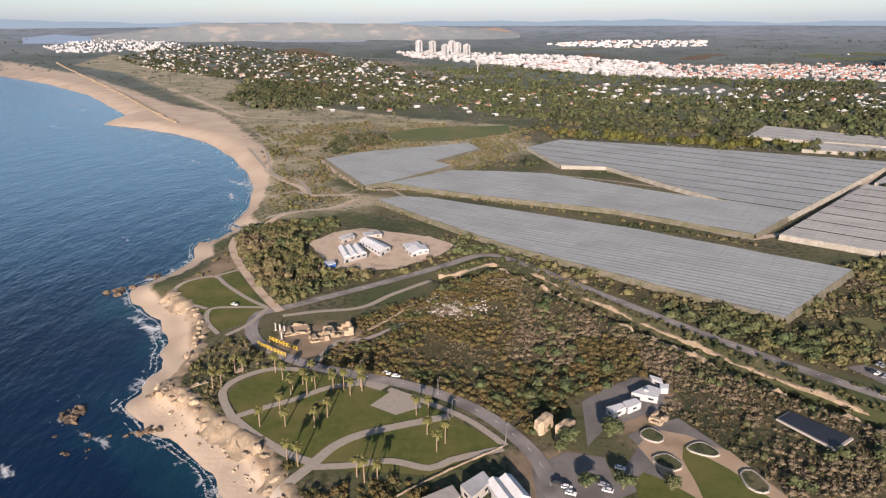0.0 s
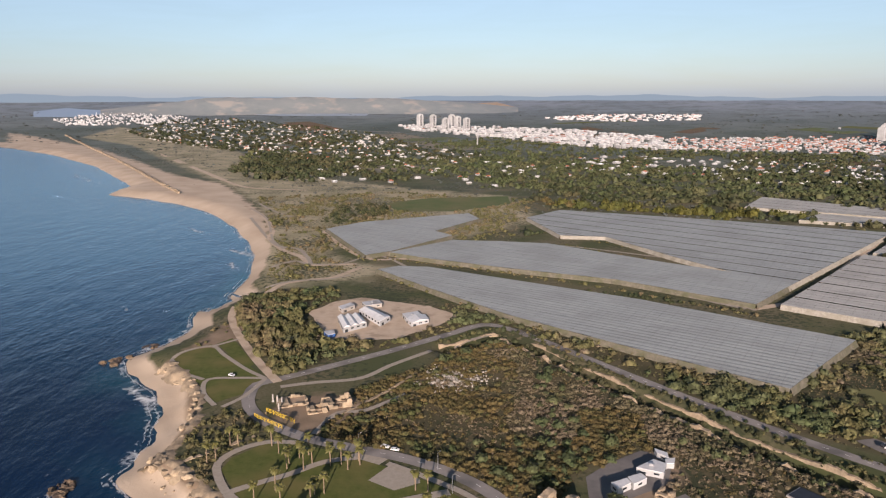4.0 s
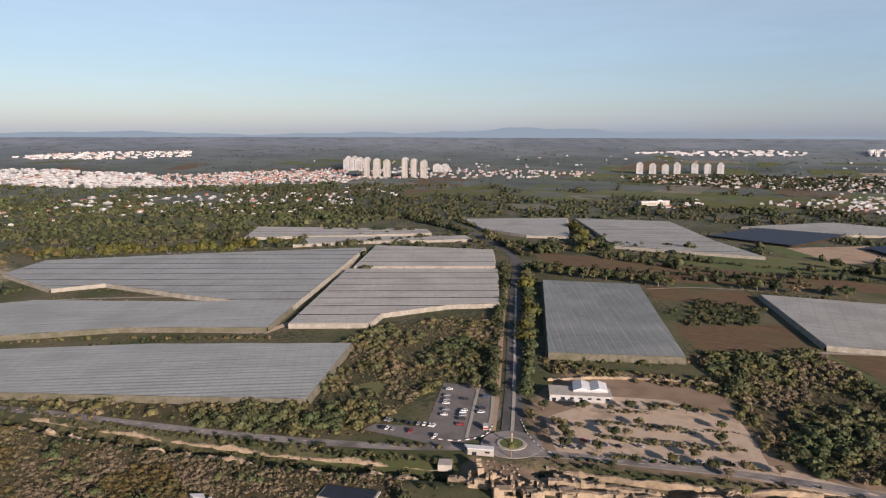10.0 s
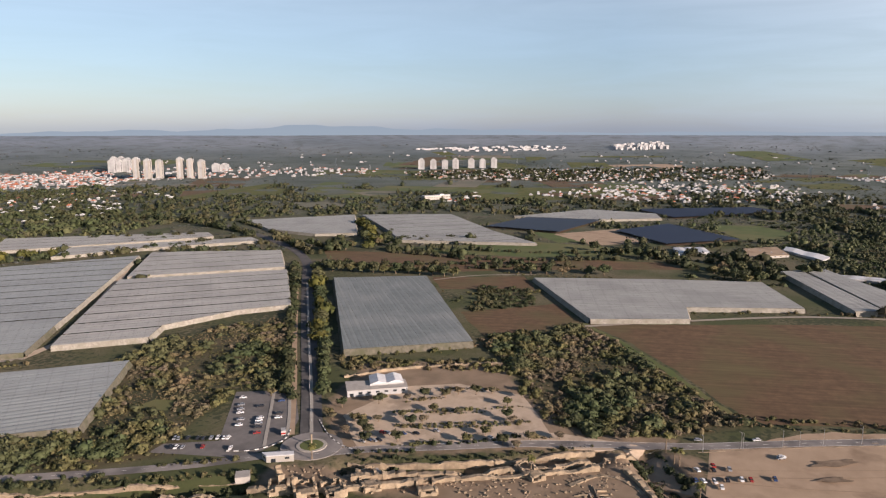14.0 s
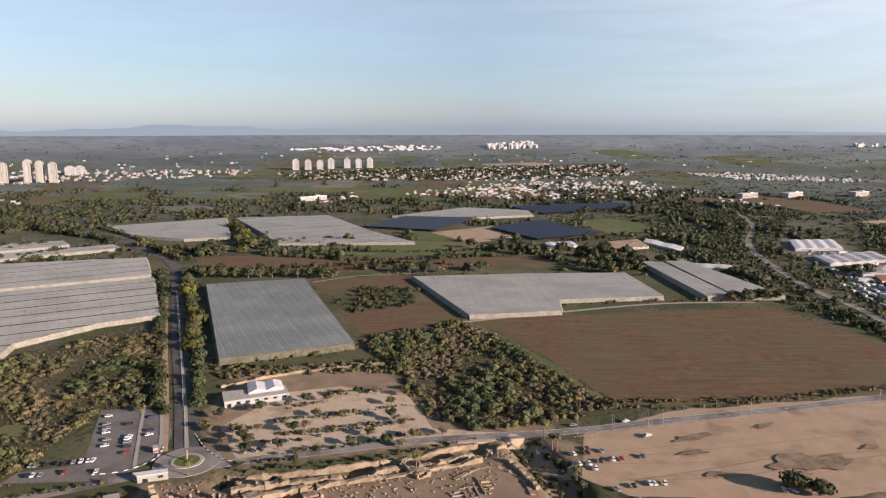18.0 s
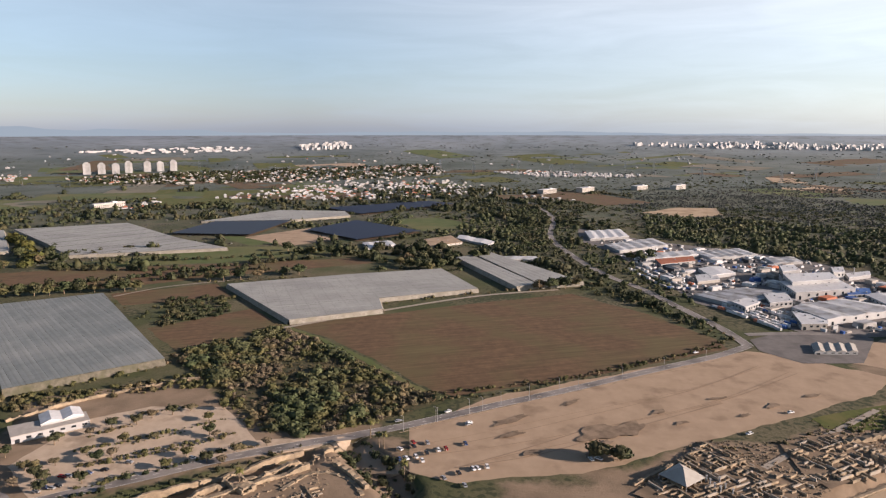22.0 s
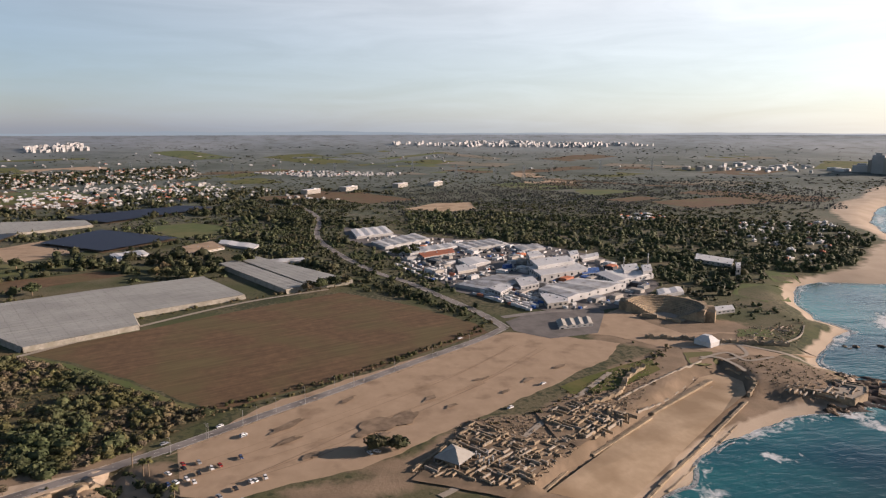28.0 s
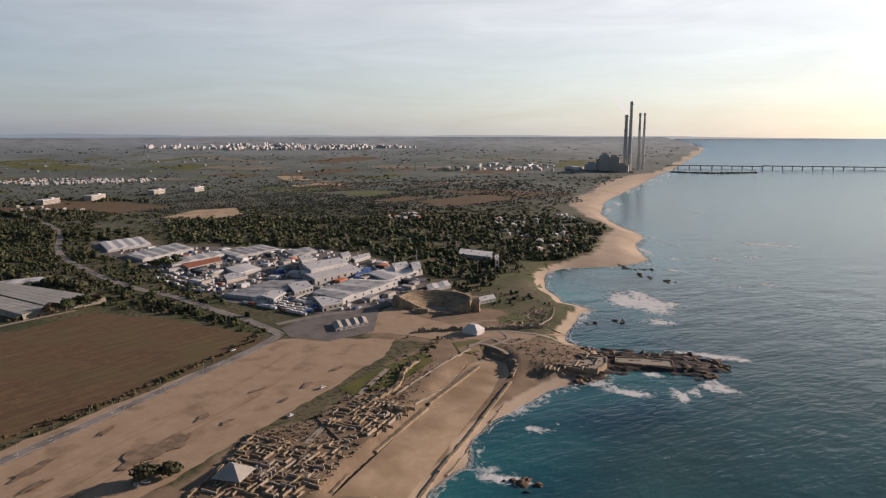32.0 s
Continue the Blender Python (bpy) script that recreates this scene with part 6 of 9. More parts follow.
def ridge(a0, a1, r, tops, label, material):
    """A long far hill: bearings in degrees, its distance and its crest heights."""
    n, rows = 60, 5
    v = []
    for k in range(n + 1):
        a = math.radians(a0 + (a1 - a0) * k / n)
        h = float(np.interp(k / n, np.linspace(0, 1, len(tops)), tops)) * (1 + 0.05 * math.sin(k * 0.5) + 0.02 * math.sin(k * 2.3))
        for j in range(rows):
            f = j / (rows - 1)
            q = r + 320 * f
            v.append((math.sin(a) * q, math.cos(a) * q, float(bowl(q)) - 3 + h * (0, 0.15, 0.5, 0.85, 1.0)[j]))
    f = [(k * rows + j, (k + 1) * rows + j, (k + 1) * rows + j + 1, k * rows + j + 1) for k in range(n) for j in range(rows - 1)]
    tagged(new("ridge", fast_mesh("ridge", v, f, material, True)), label, "hill", kind="structure")


# Scrub tones carry painted blue-grey haze; the third tone is pale cliff.
M["ridge"] = surf("hazed_ridge_scrub", (0.175, 0.20, 0.205), (0.215, 0.23, 0.228), 0.012, 1.0, 0, (0.29, 0.275, 0.25), 0.007, cover=(0.52, 0.6))
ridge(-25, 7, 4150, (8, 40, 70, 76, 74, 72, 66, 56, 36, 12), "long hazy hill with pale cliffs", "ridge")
# Pond base colour is pale to stand in for reflected sky.
M["pond"] = surf("pond_sheen", (0.24, 0.275, 0.30), (0.28, 0.31, 0.33), 0.01, 0.3, 0)
patch("fish_ponds", [(-1265, 4128), (-862, 4389), (-363, 4243), (-379, 4048), (-883, 4005)], "pond", 0.3, "pale grey fish ponds far off", "ponds")
patch("fish_ponds", [(-2187, 3906), (-2114, 4115), (-1776, 4055), (-1839, 3736), (-2055, 3664)], "pond", 0.3, "pale grey fish ponds far off", "ponds")

# ---- ruins and walls ----
def ruin_wall(line, lo, hi, thick, base, label, group="", seed=1, length=5.0, name="ruined_wall", material="stone", follow=True, patchy=False):
    """A broken masonry wall along a line, in blocks of uneven height."""
    rng = random.Random(seed)
    x0, y0 = line[0]
    t = thing(name, pose(x0, y0, gz(x0, y0)), label, "wall", group)
    z00 = gz(x0, y0)
    if not follow:
        t.location.z = z00 = 0.0
    fine = smooth(line, length) if len(line) > 2 else [(line[0][0] + (line[1][0] - line[0][0]) * k / max(1, int(math.dist(*line) / length)), line[0][1] + (line[1][1] - line[0][1]) * k / max(1, int(math.dist(*line) / length))) for k in range(max(1, int(math.dist(*line) / length)) + 1)]
    for (x1, y1), (x2, y2) in zip(fine, fine[1:]):
        L, a = math.hypot(x2 - x1, y2 - y1), math.atan2(y2 - y1, x2 - x1)
        c, s = math.cos(a), math.sin(a)
        h0, h1, h2 = rng.uniform(lo, hi), rng.uniform(lo, hi), rng.uniform(lo, hi)
        if patchy:
            h0, h1, h2 = (lo + (hi - lo) * min(1.0, max(0.0, 0.45 + 0.85 * float(wave_field(x1 + (x2 - x1) * f, y1 + (y2 - y1) * f, seed, 9.0)) + rng.uniform(-0.1, 0.1))) for f in (0.0, 0.5, 1.0))
        b, w, g = Build(), thick * rng.uniform(0.85, 1.15) / 2, gz((x1 + x2) / 2, (y1 + y2) / 2) - z00 if follow else 0.0
        h0, h1, h2 = h0 + g, h1 + g, h2 + g
        prof = [(0, base + g), (L + 0.1, base + g), (L + 0.1, h2), (L * 0.62, h1), (L * 0.4, h1 - 0.2), (0, h0)]
        for side in (-1, 1):
            pts = [(x1 - x0 + c * u - s * w * side, y1 - y0 + s * u + c * w * side, v) for u, v in prof]
            b.face(pts if side < 0 else pts[::-1])
        n = len(prof)
        for k in range(n):
            (u1, v1), (u2, v2) = prof[k], prof[(k + 1) % n]
            b.face([(x1 - x0 + c * u2 + s * w, y1 - y0 + s * u2 - c * w, v2), (x1 - x0 + c * u1 + s * w, y1 - y0 + s * u1 - c * w, v1),
                    (x1 - x0 + c * u1 - s * w, y1 - y0 + s * u1 + c * w, v1), (x1 - x0 + c * u2 - s * w, y1 - y0 + s * u2 + c * w, v2)])
        part("masonry", b, material, t)
    take_line(fine, thick + 1.5)
    return t


G_WALL = "walls of the old city"
ruin_wall(offset_line(smooth(MOAT_A, 12), -7.5), -3.6, 2.4, 2.4, -7, "broken sandstone town wall along a dry moat", G_WALL, 1, follow=False, patchy=True)
ruin_wall(offset_line(smooth(MOAT_A, 12), 7.0), -2.6, 1.1, 1.7, -6, "low sandstone edge wall of the moat", G_WALL, 2, 7.0, follow=False, patchy=True)
ruin_wall(offset_line(smooth(MOAT_B, 12), -6.0), -4.0, 2.4, 2.4, -7, "broken sandstone town wall along a dry moat", G_WALL, 3, follow=False, patchy=True)
ruin_wall(offset_line(smooth(MOAT_B, 12), 6.0), -1.0, 1.2, 1.6, -6, "low sandstone edge wall of the moat", G_WALL, 4, 7.0, follow=False, patchy=True)
ruin_wall([(299, 111), (318, 100), (314, 82), (299, 71)], 0.2, 0.8, 2.0, -1, "pale sandstone ramp wall", G_WALL, 5)
ruin_wall([(327, 92), (321, 84), (305, 70)], 0.8, 2.5, 2.5, -4, "sandstone corner bastion of the moat", G_WALL, 6)
ruin_wall([(332, 110), (347, 93)], 1.0, 3.5, 2.5, -5, "tall sandstone wall by the moat corner", G_WALL, 7)
ruin_wall([(-58, 343), (-41, 365), (-26, 384), (-10, 410)], 0.3, 1.2, 1.5, -0.5, "low broken stone wall beside a path", G_WALL, 8)
ruin_wall([(-128, 297), (-117, 307), (-106, 316), (-89, 331)], -1.0, 1.4, 2.2, -6, "sandstone wall running down to the beach", G_WALL, 9)
ruin_wall([(369, 65), (402, 21), (440, -35), (475, -88), (520, -154)] , 0.12, 0.3, 0.8, -0.3, "long low stone wall beside the coast road", "roadside walls", 10, 9.0)
ruin_wall([(376, 59), (417, 4), (473, -76), (538, -163)], 0.12, 0.3, 0.8, -0.3, "long low stone wall beside the coast road", "roadside walls", 11, 9.0)
ruin_wall([(-14.9, 219.6), (7.1, 236.6), (29.0, 250.9)], 0.6, 0.9, 0.6, -0.3, "pale low wall beside the park path", "roadside walls", 12, 8.0)
ruin_wall([(214, 242), (224, 222), (237, 204), (254, 183), (271, 166), (291, 140), (310, 118), (322, 104)], 0.8, 3.4, 2.4, -3, "long broken sandstone wall above the dry moat", G_WALL, 15, 6.0, patchy=True)
ruin_wall([(248, 206), (262, 189), (278, 169)], 2.0, 3.6, 3.0, -3, "tall sandstone wall of the gatehouse", G_WALL, 16)
ruin_wall([(234, 242), (225, 230)], 2.5, 6.0, 3.0, -3, "leaning sandstone pier of the gatehouse", G_WALL, 17, 3.0)
ruin_wall([(358, 301), (393, 276), (432, 233), (439, 218)], 1.0, 2.4, 1.5, -0.5, "ruined sandstone wall behind the long building", G_WALL, 13)


def ruin_room(x, y, w, d, h, turn, label, seed, group="ruined buildings"):
    """Four broken walls with a doorway, one of them vaulted over."""
    rng = random.Random(seed)
    t = thing("ruined_building", at(x, y, turn), label, "ruin", group)
    for sx, sy, L, a in ((0, -d / 2, w, 0), (0, d / 2, w, 0), (-w / 2, 0, d, 1.571), (w / 2, 0, d, 1.571)):
        n = max(3, int(L / 2.5))
        for k in range(n):
            u = -L / 2 + L * (k + 0.5) / n
            hh = h * (0.5 + 0.28 * math.sin(u * 0.5 + sx + seed)) * rng.uniform(0.75, 1.1)
            if k == n // 2 and sy < 0:
                part("lintel", Build().box(sx + math.cos(a) * u, sy + math.sin(a) * u, h * 0.55, L / n, 1.3, max(0.4, hh - h * 0.5), a, 0.05), "stone", t)
                continue
            part("broken_wall", Build().box(sx + math.cos(a) * u, sy + math.sin(a) * u, -3, L / n * 1.08, rng.uniform(0.9, 1.5), hh + 3, a + rng.gauss(0, 0.04), rng.uniform(0.02, 0.16)), "stone", t)
    part("earth_floor", Build().box(0, 0, -2, w, d, 2.3), "dirt", t)
    b = Build().box(-w * 0.28, 0, h * 0.45, w * 0.36, d * 0.9, 0.5, 0.06, 0.25)
    part("vault_roof", b, "stone", t, "broken sandstone vault")
    for k in range(5):
        part("fallen_block", Build().box(rng.uniform(-w, w) * 0.6, rng.uniform(-d, d) * 0.6, -0.2, rng.uniform(0.8, 2), rng.uniform(0.6, 1.5), rng.uniform(0.5, 1.1), rng.uniform(0, 3), 0.1), "stone", t)
    take([(x - w / 2, y - w / 2), (x + w / 2, y - w / 2), (x + w / 2, y + w / 2), (x - w / 2, y + w / 2)], 2)


for k, (px, w, d, h) in enumerate([
        ([(-55, 365)][0], 16, 9, 6), ([(-65, 358)][0], 10, 8, 4), ([(-81, 369)][0], 16, 12, 2.5), ([(223, 230)][0], 12, 9, 6), ([(227, 217)][0], 18, 10, 7), ([(235, 206)][0], 14, 9, 6),
        ([(260, 169)][0], 12, 8, 5), ([(252, 198)][0], 22, 8, 4), ([(301, 133)][0], 18, 7, 4), ([(101.1, 269.7)][0], 7, 5, 4)]):
    ruin_room(*px, w, d, h, 0.75 + 0.1 * (k % 3) if k > 2 else 0.3, "ruined sandstone gatehouse with broken vaults", 30 + k)

ruin_wall([(-1508, 2903), (-1269, 2547), (-1054, 2212), (-853, 1892), (-697, 1638), (-557, 1405), (-453, 1236)], 2.0, 4.6, 4.0, -2, "ruined ancient aqueduct along the beach", "aqueduct", 14, 22.0, "aqueduct")

# marble columns by the gate
for px in [(-92, 370), (-89, 368), (-86, 366), (-86, 358)]:
    c = thing("column", at(*px), "weathered grey marble column stump", "column", "columns by the gate")
    part("base", Build().box(0, 0, 0, 1.4, 1.4, 0.4), "concrete", c)
    part("shaft", Build().cyl(0, 0, 0.4, 0.5, 0.42, 4.2, 12), "concrete", c)

# yellow bridge rails over the moat
q = [(-95, 353), (-77, 339)]
L, a = math.dist(*q), heading(q)
bridge = thing("bridge_rail", at((q[0][0] + q[1][0]) / 2, (q[0][1] + q[1][1]) / 2, a, 0.6), "bright yellow steel railing of a road bridge", "railing")
for side in (-4.2, 4.2):
    for z in (0.3, 1.1, 1.9):
        part("rail", Build().box(0, side, z, L, 0.12, 0.16), "yellow", bridge)
    for k in range(9):
        part("rail_post", Build().box(-L / 2 + L * k / 8, side, -0.4, 0.16, 0.16, 2.5), "yellow", bridge)

# two great sandstone blocks
def rock_mesh(seed, flat=0.7, sub=2):
    bm = bmesh.new()
    bmesh.ops.create_icosphere(bm, subdivisions=sub, radius=1)
    off = Vector((seed * 3.7, seed * 1.3, 0))
    for v in bm.verts:
        n = noise.noise(v.co * 1.1 + off) * 0.55 + round(noise.noise(v.co * 2.6 + off) * 3) * 0.11
        v.co = v.co * (1 + n)
        v.co.z *= flat
    me = bpy.data.meshes.new("rock")
    bm.to_mesh(me)
    bm.free()
    for q in me.polygons:
        q.use_smooth = False
    return me


def rock(x, y, size, mesh, label, material="rock", turn=0.0, z=None, group="", stretch=(1, 1, 1), name="rock"):
    ob = new(name, mesh)
    if not mesh.materials:
        mesh.materials.append(M[material])
    base = gz(x, y) if z is None else z
    ob.matrix_basis = pose(x, y, base, 0, 0, math.degrees(turn)) @ Matrix.Diagonal((size * stretch[0], size * stretch[1], size * stretch[2], 1))
    return tagged(ob, label, "rock", group)


def block_mesh(seed):
    """A rough quarried block with broken corners."""
    bm = bmesh.new()
    bmesh.ops.create_cube(bm, size=2.0)
    bmesh.ops.bevel(bm, geom=bm.edges[:], offset=0.3, segments=1, affect="EDGES")
    bmesh.ops.subdivide_edges(bm, edges=bm.edges[:], cuts=2, use_grid_fill=True)
    off = Vector((seed * 2.3, seed * 1.7, 0))
    for v in bm.verts:
        v.co *= 1 + 0.2 * noise.noise(v.co * 1.3 + off) + 0.12 * noise.noise(v.co * 4 + off)
        v.co *= 0.85
    me = bpy.data.meshes.new("masonry_block")
    bm.to_mesh(me)
    bm.free()
    return me


BLOCKS = [block_mesh(s) for s in (41, 42)]
for px, me, tr in zip([(48.3, 264.0), (57.0, 259.5)], BLOCKS, (0.9, 0.8)):
    rock(*px, 4.3, me, "massive sandstone masonry block standing in scrub", "stone", tr, gz(*px) + 2.0, "fallen masonry", (1.5, 0.62, 1.15), "masonry_block")

# ---- shore rocks, cliff and foam ----
SEA_ROCKS = [rock_mesh(s) for s in range(5)]
CLIFF_ROCKS = [rock_mesh(10 + s, 1.0) for s in range(5)]
rng = random.Random(7)


def cluster(px, n, spread, lo, hi, meshes, label, material, z=SEA, group="", sx=1.0):
    for _ in range(n):
        x, y = px[0] + rng.gauss(0, spread) * sx, px[1] + rng.gauss(0, spread)
        zz = gz(x, y) if z is None else z
        rock(x, y, rng.uniform(lo, hi), rng.choice(meshes), label, material, rng.uniform(0, 6), zz, group, (rng.uniform(0.8, 1.6), rng.uniform(0.7, 1.2), rng.uniform(0.6, 1.1)))


G_SEA = "rocks off the shore"
cluster([(-172, 292)][0], 14, 4.0, 1.0, 2.6, SEA_ROCKS, "brown sea rock washed by waves", "rock", SEA, G_SEA)
cluster([(-130, 276)][0], 6, 2.0, 1.2, 2.8, SEA_ROCKS, "brown sea rock near the beach", "rock", SEA, G_SEA)
cluster([(-155, 272)][0], 9, 6.0, 0.5, 1.2, SEA_ROCKS, "small dark sea rock", "rock", SEA, G_SEA)
cluster([(-140, 274)][0], 4, 1.5, 0.6, 1.2, SEA_ROCKS, "small dark sea rock", "rock", SEA, G_SEA)
cluster([(-217, 452)][0], 12, 4.0, 1.0, 3.0, SEA_ROCKS, "brown ledge rock at the beach's point", "rock", SEA, G_SEA)
cluster([(-203, 477)][0], 6, 3.0, 1.0, 2.4, SEA_ROCKS, "brown ledge rock by the shore", "rock", SEA, G_SEA)
for px in [(377, -383), (372, -403), (358, -413), (344, -423), (332, -429), (325, -440), (329, -458), (314, -445), (344, -447), (365, -428), (382, -401), (319, -425)]:
    cluster(px, 7, 6.0, 1.5, 4.2, SEA_ROCKS, "dark reef rock of the promontory", "rock", SEA, "reef rocks")
for px in [(570, -661), (552, -666), (540, -667), (590, -663), (456, -454), (449, -484), (258, -209), (252, -210)]:
    cluster(px, 4, 4.0, 1.0, 2.8, SEA_ROCKS, "dark reef rock awash", "rock", SEA, "reef rocks")
for px in [(351, -346), (354, -360), (366, -377), (382, -389), (394, -391), (352, -336), (365, -366), (378, -369)]:
    cluster(px, 4, 4.0, 2.0, 4.5, SEA_ROCKS, "flat dark ledge rock of the promontory", "rock", None, "reef rocks", 1.0)
REEF = [(347, -343), (345, -366), (341, -389), (330, -403), (315, -412), (306, -424), (308, -446), (330, -464), (354, -462), (366, -446), (379, -432), (394, -417), (405, -403), (392, -388), (368, -360)]


def make_reef():
    """A low shelf of bedding ledges, cut by gullies and awash at its rim."""
    u, v = np.meshgrid(np.arange(296, 412, 1.3), np.arange(-472, -336, 1.3), indexing="ij")
    x, y = u + 0.4 * wave_field(u, v, 63, 3.0), v + 0.4 * wave_field(u, v, 64, 3.0)
    e = np.where(inside(REEF, x, y), 1, -1) * line_dist(REEF + REEF[:1], x, y) + 4.0 * wave_field(x, y, 61, 9.0) + 2.0 * wave_field(x, y, 62, 3.0)
    # ledges run out along the promontory
    across = 0.8 * x - 0.6 * y
    z = np.interp(e, [-6, 0, 4, 12, 24], [-2.0, -0.3, 0.6, 1.3, 2.2]) + 0.7 * np.sin(across * 0.55 + 1.5 * wave_field(x, y, 65, 20.0)) + 0.8 * wave_field(x, y, 66, 4.0)
    z = np.where(z > 0, np.floor(z / 0.45) * 0.45 + 0.15 * wave_field(x, y, 67, 1.2), z)
    n, m = u.shape
    i, j = np.meshgrid(np.arange(n - 1), np.arange(m - 1), indexing="ij")
    f = np.stack([i * m + j, (i + 1) * m + j, (i + 1) * m + j + 1, i * m + j + 1], -1).reshape(-1, 4)
    f = f[(z.ravel()[f] > -1.2).any(1)]
    me = fast_mesh("reef", np.stack([x.ravel(), y.ravel(), SEA + z.ravel()], 1), f, "reef_rock")
    tagged(new("reef", me), "dark brown ledges of a reef awash off the promontory", "reef", kind="structure")


make_reef()
for line, gap in (([(678, -688), (660, -690), (646, -692), (628, -684)], 5.0), ([(628, -684), (616, -690), (608, -706)], 4.0)):
    for px in smooth(line, gap * 1.5):
        cluster(px, 2, 2.0, 1.2, 2.6, SEA_ROCKS, "dark boulder of a short breakwater", "rock", SEA, "breakwater boulders")
CLIFF_LINE = offset_line(smooth([p for p in COAST if p[1] > 200 and math.hypot(*p) < 475], 8.0), 19.0)
def make_cliff():
    """The broken sandstone face between the beach and the park."""
    rows = ((-6.5, -5.4), (-4.0, -4.6), (-2.4, -3.2), (-1.4, -1.6), (0.2, -0.9), (1.6, 0.1), (4.0, 0.5), (7.0, -0.3))
    base = smooth([p for p in COAST if p[1] > 200 and math.hypot(*p) < 475], 1.6)
    v, n = [], len(base)
    for w, z in rows:
        a = np.array(offset_line(base, 19.0 + w))
        bite = 1.5 * wave_field(a[:, 0], a[:, 1], 81, 7.0) + 0.8 * wave_field(a[:, 0], a[:, 1], 82, 1.8)
        b_ = np.array(offset_line(base, 20.0 + w))
        a = a + (b_ - a) * bite[:, None]
        v.append(np.stack([a[:, 0], a[:, 1], z + 0.55 * wave_field(a[:, 0] * 1.3, a[:, 1], 83, 1.5) + 0.5 * wave_field(a[:, 0], a[:, 1], 84, 6.0)], 1))
    m = len(rows)
    i, j = np.meshgrid(np.arange(m - 1), np.arange(n - 1), indexing="ij")
    f = np.stack([i * n + j, i * n + j + 1, (i + 1) * n + j + 1, (i + 1) * n + j], -1).reshape(-1, 4)
    tagged(new("cliff", fast_mesh("cliff", np.concatenate(v), f[:, ::-1], "stone")), "low broken sandstone cliff above the beach", "cliff", kind="structure")


make_cliff()
for k, px in enumerate(CLIFF_LINE):
    cluster(px, 2, 1.8, 0.9, 2.2 if k % 3 else 3.0, CLIFF_ROCKS, "pale sandstone cliff block above the beach", "stone", None, "cliff blocks")
for px in offset_line(smooth([(-135, 282), (-108, 256), (-91, 240), (-83, 229)], 7.0), 12.0):
    cluster(px, 3, 3.0, 0.3, 0.9, CLIFF_ROCKS, "fallen sandstone boulder on the beach", "stone", None, "cliff blocks")


def foam_quads(x, y, sx, sy, a):
    c, s = np.cos(a), np.sin(a)
    z = SEA + 0.22 + bowl(np.hypot(x, y))
    out = []
    for u, v in ((-1, -1), (1, -1), (1, 1), (-1, 1)):
        out.append(np.stack([x + c * u * sx - s * v * sy, y + s * u * sx + c * v * sy, z], 1))
    return np.stack(out, 1).reshape(-1, 3)


def make_foam():
    rng = np.random.default_rng(5)
    V = []
    line = smooth(COAST, 5.0)
    for (x1, y1), (x2, y2) in zip(line, line[1:]):
        mx, my = (x1 + x2) / 2, (y1 + y2) / 2
        r = math.hypot(mx, my)
        if r < 180 or r > 2600 or (my > 0 and r > 1000):
            continue
        L = math.hypot(x2 - x1, y2 - y1)
        a = math.atan2(y2 - y1, x2 - x1)
        n = int(L * (150 if my < 0 else 90) * min(1, 600 / r))
        t, o = rng.uniform(0, 1, n), rng.uniform(-9, 17, n)
        # the sea lies to the right of the coast's direction
        x, y = x1 + (x2 - x1) * t + np.sin(a) * o, y1 + (y2 - y1) * t - np.cos(a) * o
        d = ground_z(x, y)[1]
        n1, n2 = wave_field(x, y, 21, 24.0), wave_field(x, y, 23, 13.0) + 0.4 * wave_field(x, y, 25, 3.0)
        wide = 1.3 if my < 0 else 0.8
        keep = (np.abs(d + 0.2 + 0.6 * n2) < wide * (0.55 + 0.6 * n1)) | ((np.abs(d + 4 + 2.5 * n1) < 0.5 * wide) & (n2 > 0.1))
        x, y = x[keep], y[keep]
        k = max(1.0, r / 700)
        V.append(foam_quads(x, y, rng.uniform(0.15, 0.6, len(x)) * k, rng.uniform(0.07, 0.2, len(x)) * k, a + rng.normal(size=len(x)) * 0.35))
    v = np.concatenate(V)
    tagged(new("sea_foam", fast_mesh("sea_foam", v, np.arange(len(v)).reshape(-1, 4), "foam")), "lacy white foam of waves breaking along the shore", "foam", kind="stuff")


make_foam()

# ---- old stadium and palace ruins ----
arena = patch("arena", [(273, -151), (359, -264), (381, -298), (405, -313), (425, -310), (420, -288), (389, -251), (338, -182), (292, -121)], "sand", 0.12, "sandy floor of the ancient stadium", "arena")
ruin_wall([(270, -155), (302, -197), (352, -265), (372, -292)], 1.0, 1.15, 1.6, -3, "low stone sea wall of the stadium", "stadium walls", 51, 16)
ruin_wall([(268, -159), (297, -199), (344, -264)], 0.3, 0.4, 1.0, -3, "outer footing of the sea wall", "stadium walls", 52, 16)
ruin_wall([(379, -298), (392, -313), (409, -319), (428, -316), (433, -303)], 0.2, 1.4, 2.0, -4, "curved stone end wall of the stadium", "stadium walls", 53, 5)
ruin_wall([(423, -288), (399, -259), (381, -234), (367, -210)], 0.4, 1.0, 1.0, -3, "white-edged stone rim of the stadium seats", "stadium walls", 54, 6, material="path")
ruin_wall([(384, -205), (401, -232), (423, -270), (439, -302)], 0.2, 1.2, 1.0, -2, "stone parapet above the seats", "stadium walls", 55, 6, material="path")


